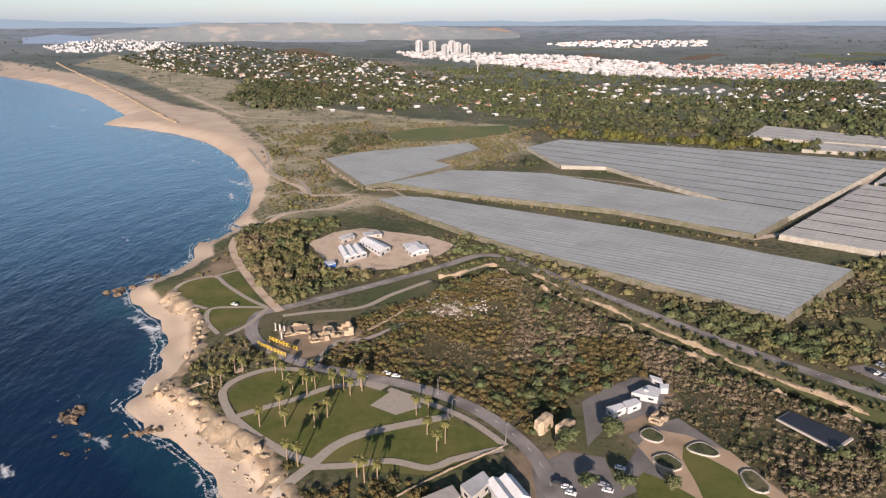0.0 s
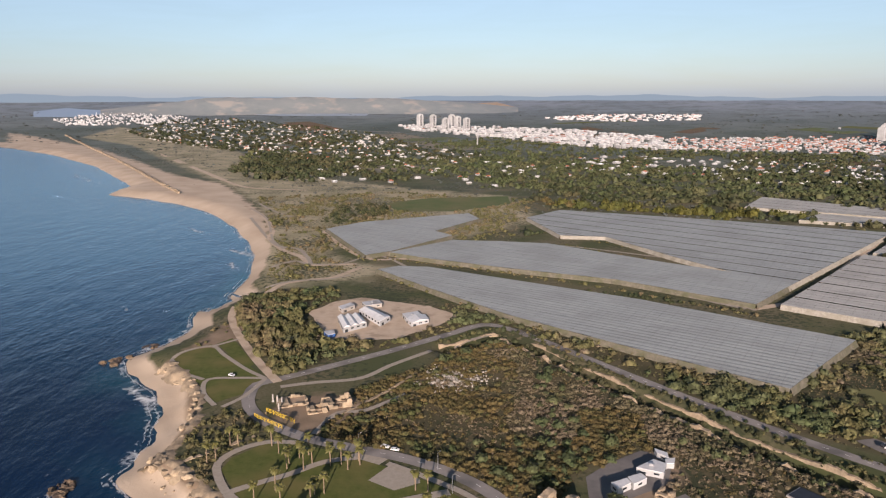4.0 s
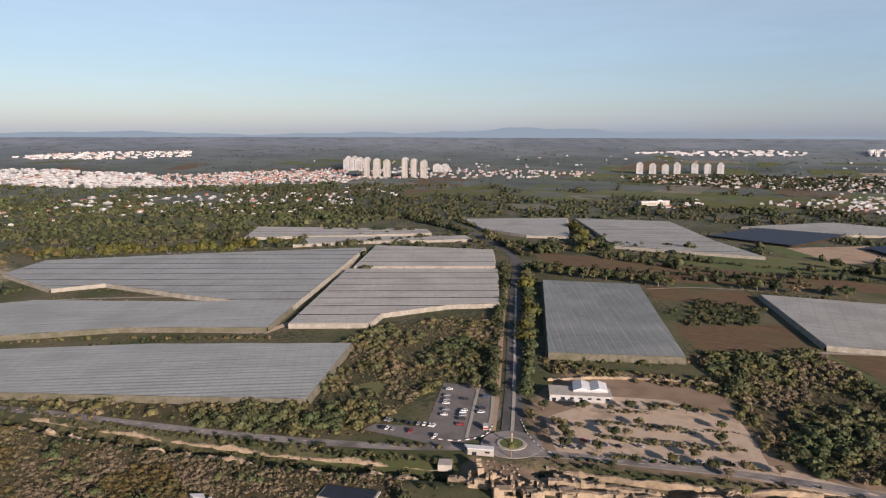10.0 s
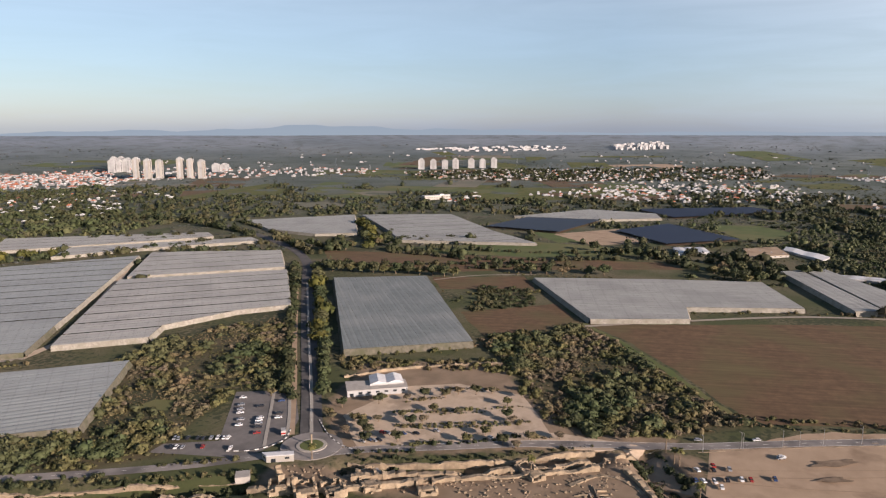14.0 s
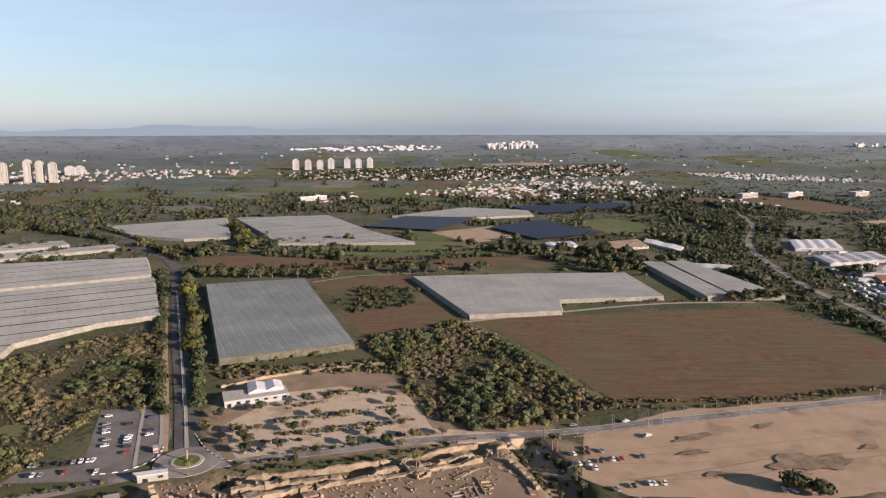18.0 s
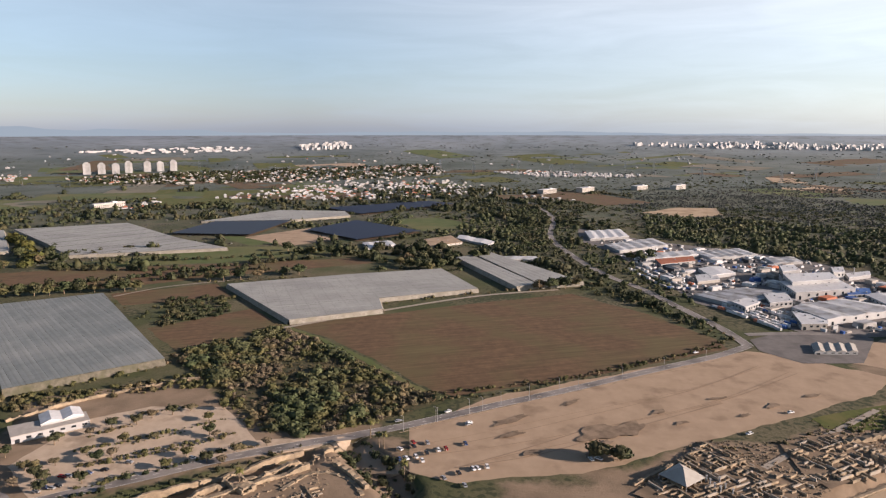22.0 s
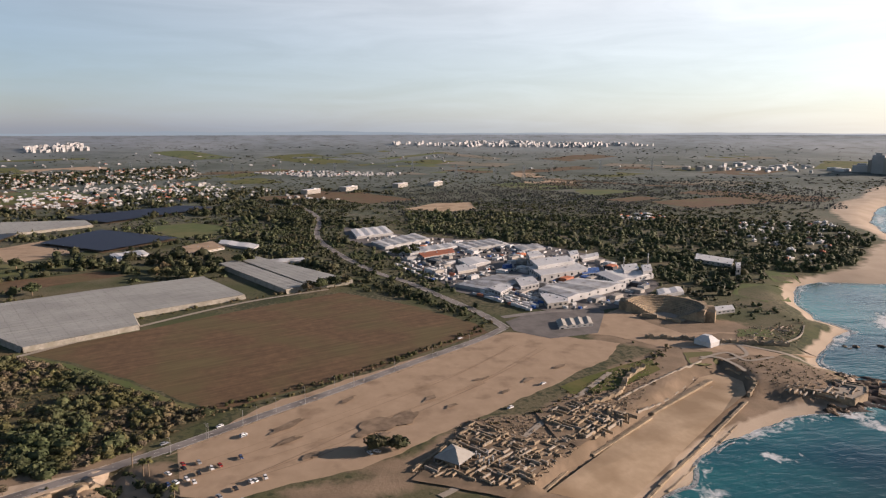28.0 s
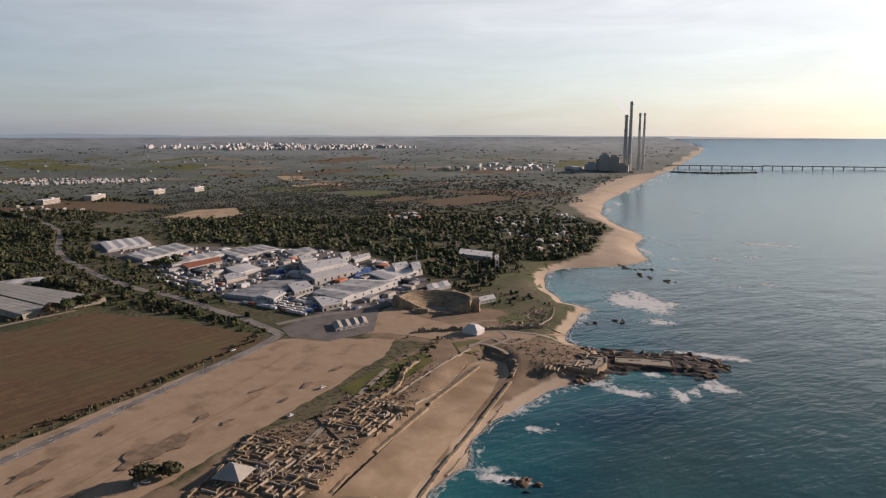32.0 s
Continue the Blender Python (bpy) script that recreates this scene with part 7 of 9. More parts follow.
def seats(a, c, rows, depth, rise, z, label):
    """Straight stone seat rows that climb away from the line a to c."""
    L, h = math.dist(a, c), heading((a, c))
    t = thing("stone_seats", pose((a[0] + c[0]) / 2, (a[1] + c[1]) / 2, z, 0, 0, math.degrees(h)), label, "seats", "stadium seats")
    for k in range(rows):
        part("seat_bench", Build().box(0, depth * (k + 0.5), -2, L, depth * 1.02, 2 + rise * (k + 1)), "stone", t)
    return t


seats(*[(369, -212), (331, -155)], 6, 1.6, 0.4, -5.2, "worn stone seat rows of the stadium")
seats(*[(416, -289), (373, -218)], 5, 1.4, 0.4, -5.2, "worn stone seat rows of the stadium")
seats(*[(316, -135), (298, -115)], 5, 1.4, 0.4, -5.2, "worn stone seat rows of the stadium")

DIG_DIR = heading([(328, -140), (384, -223)])
patch("dig_floor", [(375, -105), (341, -132), (341, -160), (318, -132), (300, -116), (286, -99), (313, -57), (333, -75)], "dig_floor", 0.2, "dusty floor of an excavation", "excavation", wobble=1)
patch("dig_floor", [(377, -147), (396, -186), (377, -197), (361, -205), (341, -174), (328, -153), (341, -146)], "dig_floor", 0.2, "dusty floor of an excavation", "excavation", wobble=1)


def dig(poly, n, seed, label, lo=0.25, hi=1.1):
    """Low room walls of an excavation on a crooked grid."""
    rng = random.Random(seed)
    cx, cy = sum(p[0] for p in poly) / len(poly), sum(p[1] for p in poly) / len(poly)
    t = thing("excavated_rooms", pose(cx, cy, gz(cx, cy)), label, "ruins", "excavated ruins")
    x0, x1, y0, y1 = min(p[0] for p in poly), max(p[0] for p in poly), min(p[1] for p in poly), max(p[1] for p in poly)
    made = tries = 0
    while made < n and tries < n * 20:
        tries += 1
        x, y = rng.uniform(x0, x1), rng.uniform(y0, y1)
        c, s = math.cos(DIG_DIR), math.sin(DIG_DIR)
        u, v = round((c * x + s * y) / 3.2) * 3.2, round((c * y - s * x) / 3.2) * 3.2
        x, y = c * u - s * v, s * u + c * v
        if not inside(poly, [x], [y])[0]:
            continue
        L, h = rng.choice([3.2, 3.2, 4.8, 6.4, 9.6]), rng.uniform(lo, hi)
        part("room_wall", Build().box(x - cx, y - cy, -0.6, L, rng.uniform(0.5, 0.9), h + 0.6, DIG_DIR + rng.choice([0, 1.571]) + rng.gauss(0, 0.03), 0.04), rng.choice(["stone", "stone", "path"]), t)
        made += 1
    return t


dig([(373, -106), (340, -132), (339, -155), (313, -129), (292, -107), (321, -61), (334, -78)], 330, 1, "grid of excavated stone room walls", 0.6, 2.3)
dig([(372, -147), (391, -184), (375, -196), (361, -205), (337, -172), (334, -150)], 180, 2, "grid of excavated stone room walls", 0.6, 2.2)
dig([(348, -186), (355, -214), (337, -207), (327, -182)], 40, 3, "overgrown low stone room walls", 0.4, 1.2)
dig([(394, -264), (403, -287), (392, -289), (382, -267)], 16, 4, "small stone footings in the arena", 0.3, 0.8)
dig([(294, 109), (306, 96), (293, 83), (273.9, 104.4)], 20, 5, "scattered stone footings", 0.3, 1.0)
dig([(502, -389), (509, -437), (482, -421), (471, -366)], 30, 6, "stone footings by the theatre", 0.3, 1.0)
dig([(396, -325), (383, -376), (364, -371), (351, -340), (377, -320)], 60, 7, "stone footings of a palace on the promontory", 0.3, 1.2)
ruin_wall([(331, -77), (366, -105), (338, -131), (344, -161)], 0.6, 1.8, 1.4, -1, "long sandstone wall round the excavation", "excavation walls", 61)
ruin_wall([(322, -59), (348, -85), (371, -105)], 0.8, 1.6, 1.6, -1, "long sandstone wall round the excavation", "excavation walls", 62)
ruin_wall([(381, -183), (393, -210), (419, -231), (435, -252)], 1.0, 3.5, 3.0, -2, "broken sandstone vault walls", "excavation walls", 63)
for px in [(328, -95), (325, -96), (321, -97), (318, -99), (321, -102), (327, -101), (316, -104)]:
    c = thing("column", at(*px), "white marble column standing in ruins", "column", "columns of the excavation")
    part("base", Build().box(0, 0, 0, 1.1, 1.1, 0.35), "white_wall", c)
    part("shaft", Build().cyl(0, 0, 0.35, 0.42, 0.36, 3.6, 12), "white_wall", c)
    part("capital", Build().box(0, 0, 3.95, 1.0, 1.0, 0.4), "white_wall", c)

dust = random.Random(14)
for poly, n in (([(377, -102), (379, -151), (444, -237), (454, -273), (384, -223), (310, -132), (292, -107), (322, -59)], 1500), ([(507, -380), (512, -454), (464, -412), (477, -358)], 200), ([(409, -335), (381, -393), (348, -360), (374, -317)], 250), ([(238, 251), (280, 174), (329, 119), (350, 91), (292, 89), (231, 219)], 500)):
    b = Build()
    x0, x1, y0, y1 = min(p[0] for p in poly), max(p[0] for p in poly), min(p[1] for p in poly), max(p[1] for p in poly)
    for _ in range(n * 3):
        x, y = dust.uniform(x0, x1), dust.uniform(y0, y1)
        if len(b.f) < n * 6 and inside(poly, [x], [y])[0]:
            b.box(x, y, -0.1, dust.uniform(0.3, 1.6), dust.uniform(0.3, 1.0), dust.uniform(0.3, 1.0), dust.uniform(0, 3), 0.2)
    v = np.array(b.v)
    v[:, 2] += ground_z(v[:, 0], v[:, 1])[0]
    b.v = [tuple(q) for q in v]
    tagged(part("rubble", b, "stone"), "loose sandstone rubble among the ruins", "rubble", kind="stuff")

# terraces of the palace on the promontory
for corners, z, label in (([(393, -321), (380, -336), (351, -356), (358, -373), (369, -384), (400, -353)], -1.2, "pale paved terrace of the promontory palace"), ([(372, -396), (358, -414), (342, -428), (330, -416), (347, -400), (363, -386)], -4.6, "low pale floor round the sea pool")):
    cx, cy = sum(p[0] for p in corners) / 6, sum(p[1] for p in corners) / 6
    t = thing("palace_terrace", pose(cx, cy, z), label, "ruin", "palace terraces")
    loc = [(x - cx, y - cy) for x, y in corners]
    part("terrace_base", Build().prism(loc, -5, 0), "stone", t)
    part("paving", Build().prism([(0.93 * x, 0.93 * y) for x, y in loc], -0.2, 0.12), "path", t)
    for (x1, y1), (x2, y2) in zip(loc, loc[1:] + loc[:1]):
        part("edge_wall", Build().box((x1 + x2) / 2 * 0.97, (y1 + y2) / 2 * 0.97, -0.5, math.dist((x1, y1), (x2, y2)) * 0.9, 1.0, 1.3, math.atan2(y2 - y1, x2 - x1), 0.02), "stone", t)

# pyramid roof over the mosaic
q = [(329, -72), (342, -85), (328, -95), (317, -83)]
cx, cy = sum(p[0] for p in q) / 4, sum(p[1] for p in q) / 4
tent = thing("shelter_roof", pose(cx, cy, gz(cx, cy)), "large pale pyramid shelter roof on posts", "shelter")
top = (0, 0, 7.6)
ring4 = [(p[0] - cx, p[1] - cy, 3.2) for p in q]
for k in range(4):
    part("roof_face", Build().face([ring4[k], ring4[(k + 1) % 4], top]), "cream_wall", tent)
    part("post", Build().cyl(ring4[k][0] * 0.96, ring4[k][1] * 0.96, -0.5, 0.2, 0.2, 3.8, 8), "metal", tent)

# theatre
q = [(560, -344)][0]
front = math.atan2(-q[1], -q[0]) - 0.25
theatre = thing("theatre", pose(*q, 0, 0, 0, math.degrees(front)), "ancient semicircular theatre with sandstone seat tiers", "theatre")
def half_ring(r0, r1, z0, tops, n, a0, span):
    """A solid half ring with its top at the given heights round the arc."""
    b = Build()
    for j in range(n + 1):
        a = a0 + span * j / n
        c, s = math.cos(a), math.sin(a)
        z = tops[j % len(tops)]
        b.v += [(r0 * c, r0 * s, z0), (r0 * c, r0 * s, z), (r1 * c, r1 * s, z), (r1 * c, r1 * s, z0)]
    for j in range(n):
        i, o = 4 * j, 4 * j + 4
        b.f += [(i, i + 1, o + 1, o), (i + 1, i + 2, o + 2, o + 1), (i + 2, i + 3, o + 3, o + 2)]
    b.f += [(0, 3, 2, 1), (4 * n, 4 * n + 1, 4 * n + 2, 4 * n + 3)]
    return b


for k in range(11):
    part("seat_tier", half_ring(11 + 2.3 * k, 13.3 + 2.3 * k, -1, [0.9 + 1.05 * k], 26, math.pi / 2 - 0.15, math.pi + 0.3), "stone", theatre)
part("stage", Build().box(10, 0, -0.5, 8, 40, 1.5).box(15, -10, -0.5, 2, 14, 4.5).box(15, 12, -0.5, 2, 12, 3), "stone", theatre, "broken stone stage")
part("orchestra", Build().cyl(0, 0, 0.1, 11.5, 11.5, 0.4, 30), "path", theatre)
b = half_ring(36.3, 44, -1, [9.0 + 2 * math.sin(j * 1.7) for j in range(29)], 28, math.pi / 2, math.pi)
part("outer_bank", b, "stone", theatre, "crumbling sandstone outer bank")
take([(q[0] + 46 * math.cos(a), q[1] + 46 * math.sin(a)) for a in np.arange(0, 6.28, 0.3)])
ruin_wall([(502, -291), (491, -319), (468, -364), (458, -394)], 1.0, 4.0, 4.0, -1, "old rampart bank below the theatre", "old rampart", 71)
ruin_wall([(459, -385), (480, -423), (503, -447)], 0.8, 1.0, 1.0, -1, "pale sea parapet", "old rampart", 72, material="path")

q = [(474, -330)][0]
t = thing("marquee", at(*q, 0.4), "white peaked marquee near the theatre", "tent")
part("side", Build().box(0, 0, 0, 15, 12, 4), "white_roof", t)
part("canopy", Build().box(0, 0, 4, 15.6, 12.6, 4.2, 0, 0.65), "white_roof", t)

# ---- sheds and houses by their roof corners ----
FOOTPRINTS = []


def shed(corners, h, label, wall="white_wall", roof="white_roof", ridges=0, name="shed", category="building", group="", windows=True, rise=1.6):
    """A hall whose eaves have these corners; its roof is flat with a kerb or has several ridges along the first side."""
    FOOTPRINTS.append(corners)
    cx, cy = sum(p[0] for p in corners) / 4, sum(p[1] for p in corners) / 4
    g = gz(cx, cy)
    t = thing(name, pose(cx, cy, g), label, category, group)
    q = [(p[0] - cx, p[1] - cy) for p in corners]
    if sum(q[k][0] * q[(k + 1) % 4][1] - q[(k + 1) % 4][0] * q[k][1] for k in range(4)) < 0:
        q = [q[0], q[3], q[2], q[1]]
    part("wall", Build().prism(q, -1.0, h), wall, t)
    if ridges:
        for k in range(ridges):
            def mix(a, c, f):
                return (a[0] + (c[0] - a[0]) * f, a[1] + (c[1] - a[1]) * f)
            f0, fm, f1 = k / ridges, (k + 0.5) / ridges, (k + 1) / ridges
            a0, am, a1 = mix(q[0], q[3], f0), mix(q[0], q[3], fm), mix(q[0], q[3], f1)
            c0, cm, c1 = mix(q[1], q[2], f0), mix(q[1], q[2], fm), mix(q[1], q[2], f1)
            b = Build().face([(*a0, h + 0.03), (*c0, h + 0.03), (*cm, h + rise), (*am, h + rise)]).face([(*am, h + rise), (*cm, h + rise), (*c1, h + 0.03), (*a1, h + 0.03)])
            b.face([(*a0, h), (*am, h + rise), (*a1, h)]).face([(*c0, h), (*c1, h), (*cm, h + rise)])
            part("roof_bay", b, roof, t)
    else:
        part("roof", Build().prism([(x * 1.015, y * 1.015) for x, y in q], h, h + 0.35), roof, t)
        sx = math.dist(q[0], q[1])
        for k in range(min(4, int(sx / 9))):
            f = (k + 0.5) / max(1, min(4, int(sx / 9)))
            part("roof_vent", Build().box(q[0][0] + (q[2][0] - q[0][0]) * f, q[0][1] + (q[2][1] - q[0][1]) * f, h + 0.3, 2.0, 1.4, 1.1, heading((q[0], q[1]))), "metal", t)
    if windows:
        for i in range(4):
            (x1, y1), (x2, y2) = q[i], q[(i + 1) % 4]
            e = math.hypot(x2 - x1, y2 - y1)
            ox, oy = (y2 - y1) / e * 0.06, -(x2 - x1) / e * 0.06
            n = min(7, int(e / 5))
            for k in range(n):
                f = (k + 0.5) / n
                part("door" if k == 0 and e > 12 else "window", Build().box(x1 + (x2 - x1) * f + ox, y1 + (y2 - y1) * f + oy, 0.05 if k == 0 and e > 12 else h * 0.45, 2.4, 0.14, h * 0.55 if k == 0 and e > 12 else h * 0.3, math.atan2(y2 - y1, x2 - x1)), "dark_glass", t)
    take(corners, 2)
    return t


G_CAMP = "sheds of the work camp"
shed([(-74, 514), (-58, 520), (-50, 499), (-66, 486)], 4, "white metal shed of a work camp", ridges=3, group=G_CAMP)
shed([(-59, 531), (-51, 538), (-33, 513), (-40, 500)], 4, "long white metal shed of a work camp", ridges=1, group=G_CAMP)
shed([(-24, 522), (-12, 528), (-8, 516), (-20, 510)], 3, "low white hut of a work camp", group=G_CAMP)
shed([(-21, 511), (-6, 521), (-3, 508), (-16, 499)], 3, "low white hut of a work camp", ridges=1, group=G_CAMP)
shed([(-77, 542), (-68, 553), (-64, 545), (-73, 534)], 3, "rusty low shed at the yard's edge", "concrete", "grey_roof", group=G_CAMP)
shed([(-59, 554), (-46, 560), (-42, 550), (-55, 544)], 3, "rusty low shed at the yard's edge", "concrete", "grey_roof", group=G_CAMP)
shed([(-80, 483), (-73, 486), (-71, 478), (-76, 475)], 2.5, "small blue tank shed by trees", "blue_paint", "grey_roof", group=G_CAMP)
G_HUT = "huts of the yard"
shed([(94, 289), (104, 296), (109, 292), (105, 284)], 3, "white hut in an asphalt yard", group=G_HUT)
shed([(78.9, 276.2), (86.9, 280.0), (87.9, 276.1), (80.8, 271.4)], 3, "hut with red and white roof", "white_wall", "white_roof", group=G_HUT)
shed([(87.7, 281.0), (94.6, 283.9), (96.0, 279.8), (88.7, 275.1)], 3, "small white hut in an asphalt yard", group=G_HUT)
shed([(108, 307), (113, 303), (112, 298), (108, 303)], 2.5, "white container hut in the yard", group=G_HUT)
shed([(110, 297), (115, 298), (113, 293), (109, 293)], 2.5, "white container hut in the yard", group=G_HUT)
shed([(19.7, 223.1), (29.9, 227.0), (35.7, 213.5), (24.8, 209.0)], 4, "harbour restaurant with white roof", ridges=2, group="harbour buildings")
shed([(9.8, 220.6), (19.0, 229.0), (21.8, 223.0), (13.7, 213.3)], 4, "harbour restaurant terrace building", "concrete", "grey_roof", group="harbour buildings")
shed([(-6.1, 214.0), (6.7, 222.0), (9.6, 215.3), (-1.9, 206.2)], 3, "pale harbour building at the park's edge", "white_wall", "concrete", group="harbour buildings")
shed([(344, 288), (369, 257), (358, 247), (331, 276)], 4, "long white single-storey building with plant on its roof", "white_wall", "concrete", group="buildings by the car park")
shed([(359, 280), (373, 263), (362, 253), (346, 269)], 5.5, "upper white storey of the long building", "white_wall", "white_roof", 2, group="buildings by the car park")
shed([(241, 260), (251, 247), (248, 244), (239, 255)], 3.5, "white-roofed kiosk beside the roundabout", "cream_wall", "white_roof", group="buildings by the car park")
shed([(256, 210), (265, 200), (261, 197), (253, 206)], 2.5, "flat-roofed pale hut by the moat", "cream_wall", "concrete", group="buildings by the car park", windows=False)
shed([(222, 259), (227, 254), (222, 249), (217, 254)], 2.0, "small pale tomb building by the moat", "concrete", "concrete", group="buildings by the car park", windows=False)
shed([(254, 210), (266, 203), (263, 198), (249, 205)], 2.5, "flat pale hut near the gatehouse", "cream_wall", "concrete", group="buildings by the car park", windows=False)
G_FAC = "factory estate"
FACTORY = [
    ([(720, -183), (756, -245), (740, -294), (678, -214)], 7, "grey_roof", 9, "sawtooth factory hall with ribbed grey roof"),
    ([(683, -210), (700, -230), (683, -237), (660, -216)], 8, "white_roof", 0, "white factory office block in the estate"),
    ([(770, -286), (785, -353), (742, -351), (718, -283)], 11, "white_roof", 0, "large white factory building in the estate"),
    ([(793, -297), (807, -352), (772, -347), (750, -291)], 16, "white_roof", 0, "tall white factory block with stepped roof"),
    ([(831, -306), (837, -324), (806, -320), (794, -297)], 19, "white_roof", 0, "white silo block of the factory"),
    ([(720, -252), (726, -276), (691, -270), (680, -245)], 8, "white_roof", 0, "white loading hall in the estate"),
    ([(667, -260), (706, -325), (671, -363), (624, -274)], 8, "grey_roof", 3, "wide pale-roofed factory hall"),
    ([(652, -255), (634, -279), (613, -270), (609, -247)], 7, "white_roof", 0, "cream factory annexe in the estate"),
    ([(731, -355), (747, -410), (711, -419), (681, -356)], 7, "white_roof", 2, "white-roofed hall with blue doors"),
    ([(753, -399), (757, -422), (727, -409), (720, -386)], 11, "white_roof", 0, "white plant building in the estate"),
    ([(739, -418), (741, -432), (709, -416), (705, -402)], 13, "white_roof", 0, "white stair tower of the plant"),
    ([(860, -222), (877, -253), (838, -260), (815, -225)], 7, "white_roof", 1, "white gabled store in the estate"),
    ([(821, -209), (834, -237), (799, -231), (784, -203)], 6, "white_roof", 0, "cream workshop in the estate"),
    ([(1165, -113), (1195, -176), (1113, -178), (1081, -114)], 7, "white_roof", 4, "long pale store hall in the estate"),
    ([(1029, -130), (1097, -212), (1037, -223), (976, -144)], 7, "grey_roof", 5, "long dark ribbed shed in the estate"),
    ([(950, -164), (992, -247), (958, -247), (914, -169)], 7, "grey_roof", 4, "long ribbed shed with grey roof"),
    ([(982, -244), (1013, -317), (966, -327), (933, -256)], 7, "grey_roof", 5, "long dark ribbed shed in the estate"),
    ([(943, -328), (958, -370), (921, -368), (906, -327)], 6, "grey_roof", 2, "grey workshop roof in the estate"),
    ([(915, -181), (942, -235), (911, -231), (882, -182)], 5, "red_roof", 0, "rust-red storage stack in the estate"),
    ([(857, -375), (863, -391), (833, -380), (826, -365)], 11, "white_roof", 0, "white chimney house in the estate"),
    ([(846, -387), (864, -422), (841, -413), (821, -380)], 7, "white_roof", 0, "white loading shed in the estate"),
    ([(760, -349), (764, -375), (737, -364), (731, -339)], 6, "blue_paint", 0, "blue and green container stack"),
    ([(646, -385), (653, -418), (630, -408), (624, -375)], 6, "white_roof", 2, "white shed beside the theatre"),
    ([(820, -547), (772, -569), (741, -544), (786, -522)], 6, "white_roof", 0, "long cream building among trees"),
    ([(726, -538), (726, -545), (698, -525), (698, -519)], 13, "white_roof", 0, "white water tower block"),
    ([(568, -397), (570, -422), (556, -415), (552, -389)], 4, "white_roof", 0, "low white pavilion by the theatre"),
    ([(1014, 232), (1038, 193), (999, 177), (967, 213)], 5, "white_roof", 3, "pale farm shed with ridged roof"),
    ([(1110, 93), (1048, 34), (1015, 41), (1074, 94)], 5, "white_roof", 2, "long pale poultry shed in the estate"),
    ([(916, 36), (927, -27), (905, -30), (893, 31)], 5, "grey_roof", 1, "pale low shed by the net houses"),
    ([(1053, 143), (1095, 105), (1033, 82), (989, 126)], 4, "dirt", 0, "low cream farm building by plots"),
    ([(563, -237), (565, -271), (544, -264), (541, -231)], 3, "cream_wall", 4, "rows of stacked crates by the road"),
]
for corners, h, roof, ridges, label in FACTORY:
    low = any(w in label for w in ("ribbed", "store", "workshop", "shed"))
    shed(corners, h * (0.55 if low else 0.78), label if len(label.split()) > 3 else label + " in the estate", "cream_wall" if "cream" in label else "white_wall", roof, ridges, "factory_hall", "building", G_FAC, windows=not low, rise=1.0 if low else 1.4)

# stacks of goods in the yards
crate_rng = random.Random(12)
goods = [("white_roof", "pallet stack wrapped in white sheet"), ("grey_roof", "grey pallet stack"), ("blue_paint", "blue container"), ("red_roof", "rust-coloured container"), ("concrete", "stack of concrete blocks")]
row_dir = heading([(664, -201), (608, -233)])
for a, c, rows, n in (([(681, -195), (608, -228)], [(711, -234), (648, -265)], 8, 13), ([(859, -141), (758, -164)], [(914, -197), (786, -203)], 6, 9), ([(973, -309), (846, -306)], [(971, -334), (903, -334)], 3, 5)):
    for i in range(rows):
        for j in range(n):
            if crate_rng.random() < 0.15:
                continue
            f, g = i / max(1, rows - 1), j / (n - 1)
            x = (a[0][0] * (1 - f) + c[0][0] * f) * (1 - g) + (a[1][0] * (1 - f) + c[1][0] * f) * g
            y = (a[0][1] * (1 - f) + c[0][1] * f) * (1 - g) + (a[1][1] * (1 - f) + c[1][1] * f) * g
            mat, label = crate_rng.choices(goods, (8, 4, 1, 1, 3))[0]
            ob = part("pallet_load", Build().box(0, 0, 0, crate_rng.uniform(5, 9), 2.6, crate_rng.uniform(1.6, 3.0), row_dir, 0.03), mat)
            ob.matrix_basis = at(x + crate_rng.gauss(0, 0.6), y + crate_rng.gauss(0, 0.6), 0, 0.3)
            tagged(ob, label + " in the factory yard", "goods stack", "goods in the factory yard")
for px, h in zip([(740, -396), (737, -426), (839, -393)], (22, 26, 14)):
    c = thing("mast", at(*px), "slim grey mast of the factory", "mast", "factory masts")
    part("pole", Build().cyl(0, 0, -1, 0.7, 0.35, h, 8), "metal", c)
    part("head", Build().cyl(0, 0, h - 3, 0.9, 0.9, 1.2, 8), "metal", c)

# sheds, containers and lorries crowded into the factory yard
yard_poly = [(1177, -109), (1084, -198), (939, -374), (838, -415), (675, -403), (608, -336), (596, -258), (706, -181), (823, -167), (988, -137)]
lots = random.Random(55)
x0, x1 = min(p[0] for p in yard_poly), max(p[0] for p in yard_poly)
y0, y1 = min(p[1] for p in yard_poly), max(p[1] for p in yard_poly)
heap = {k: Build() for k in ("white_roof", "grey_roof", "concrete", "blue_paint", "tarp", "red_roof", "leaf_dark")}
made = 0
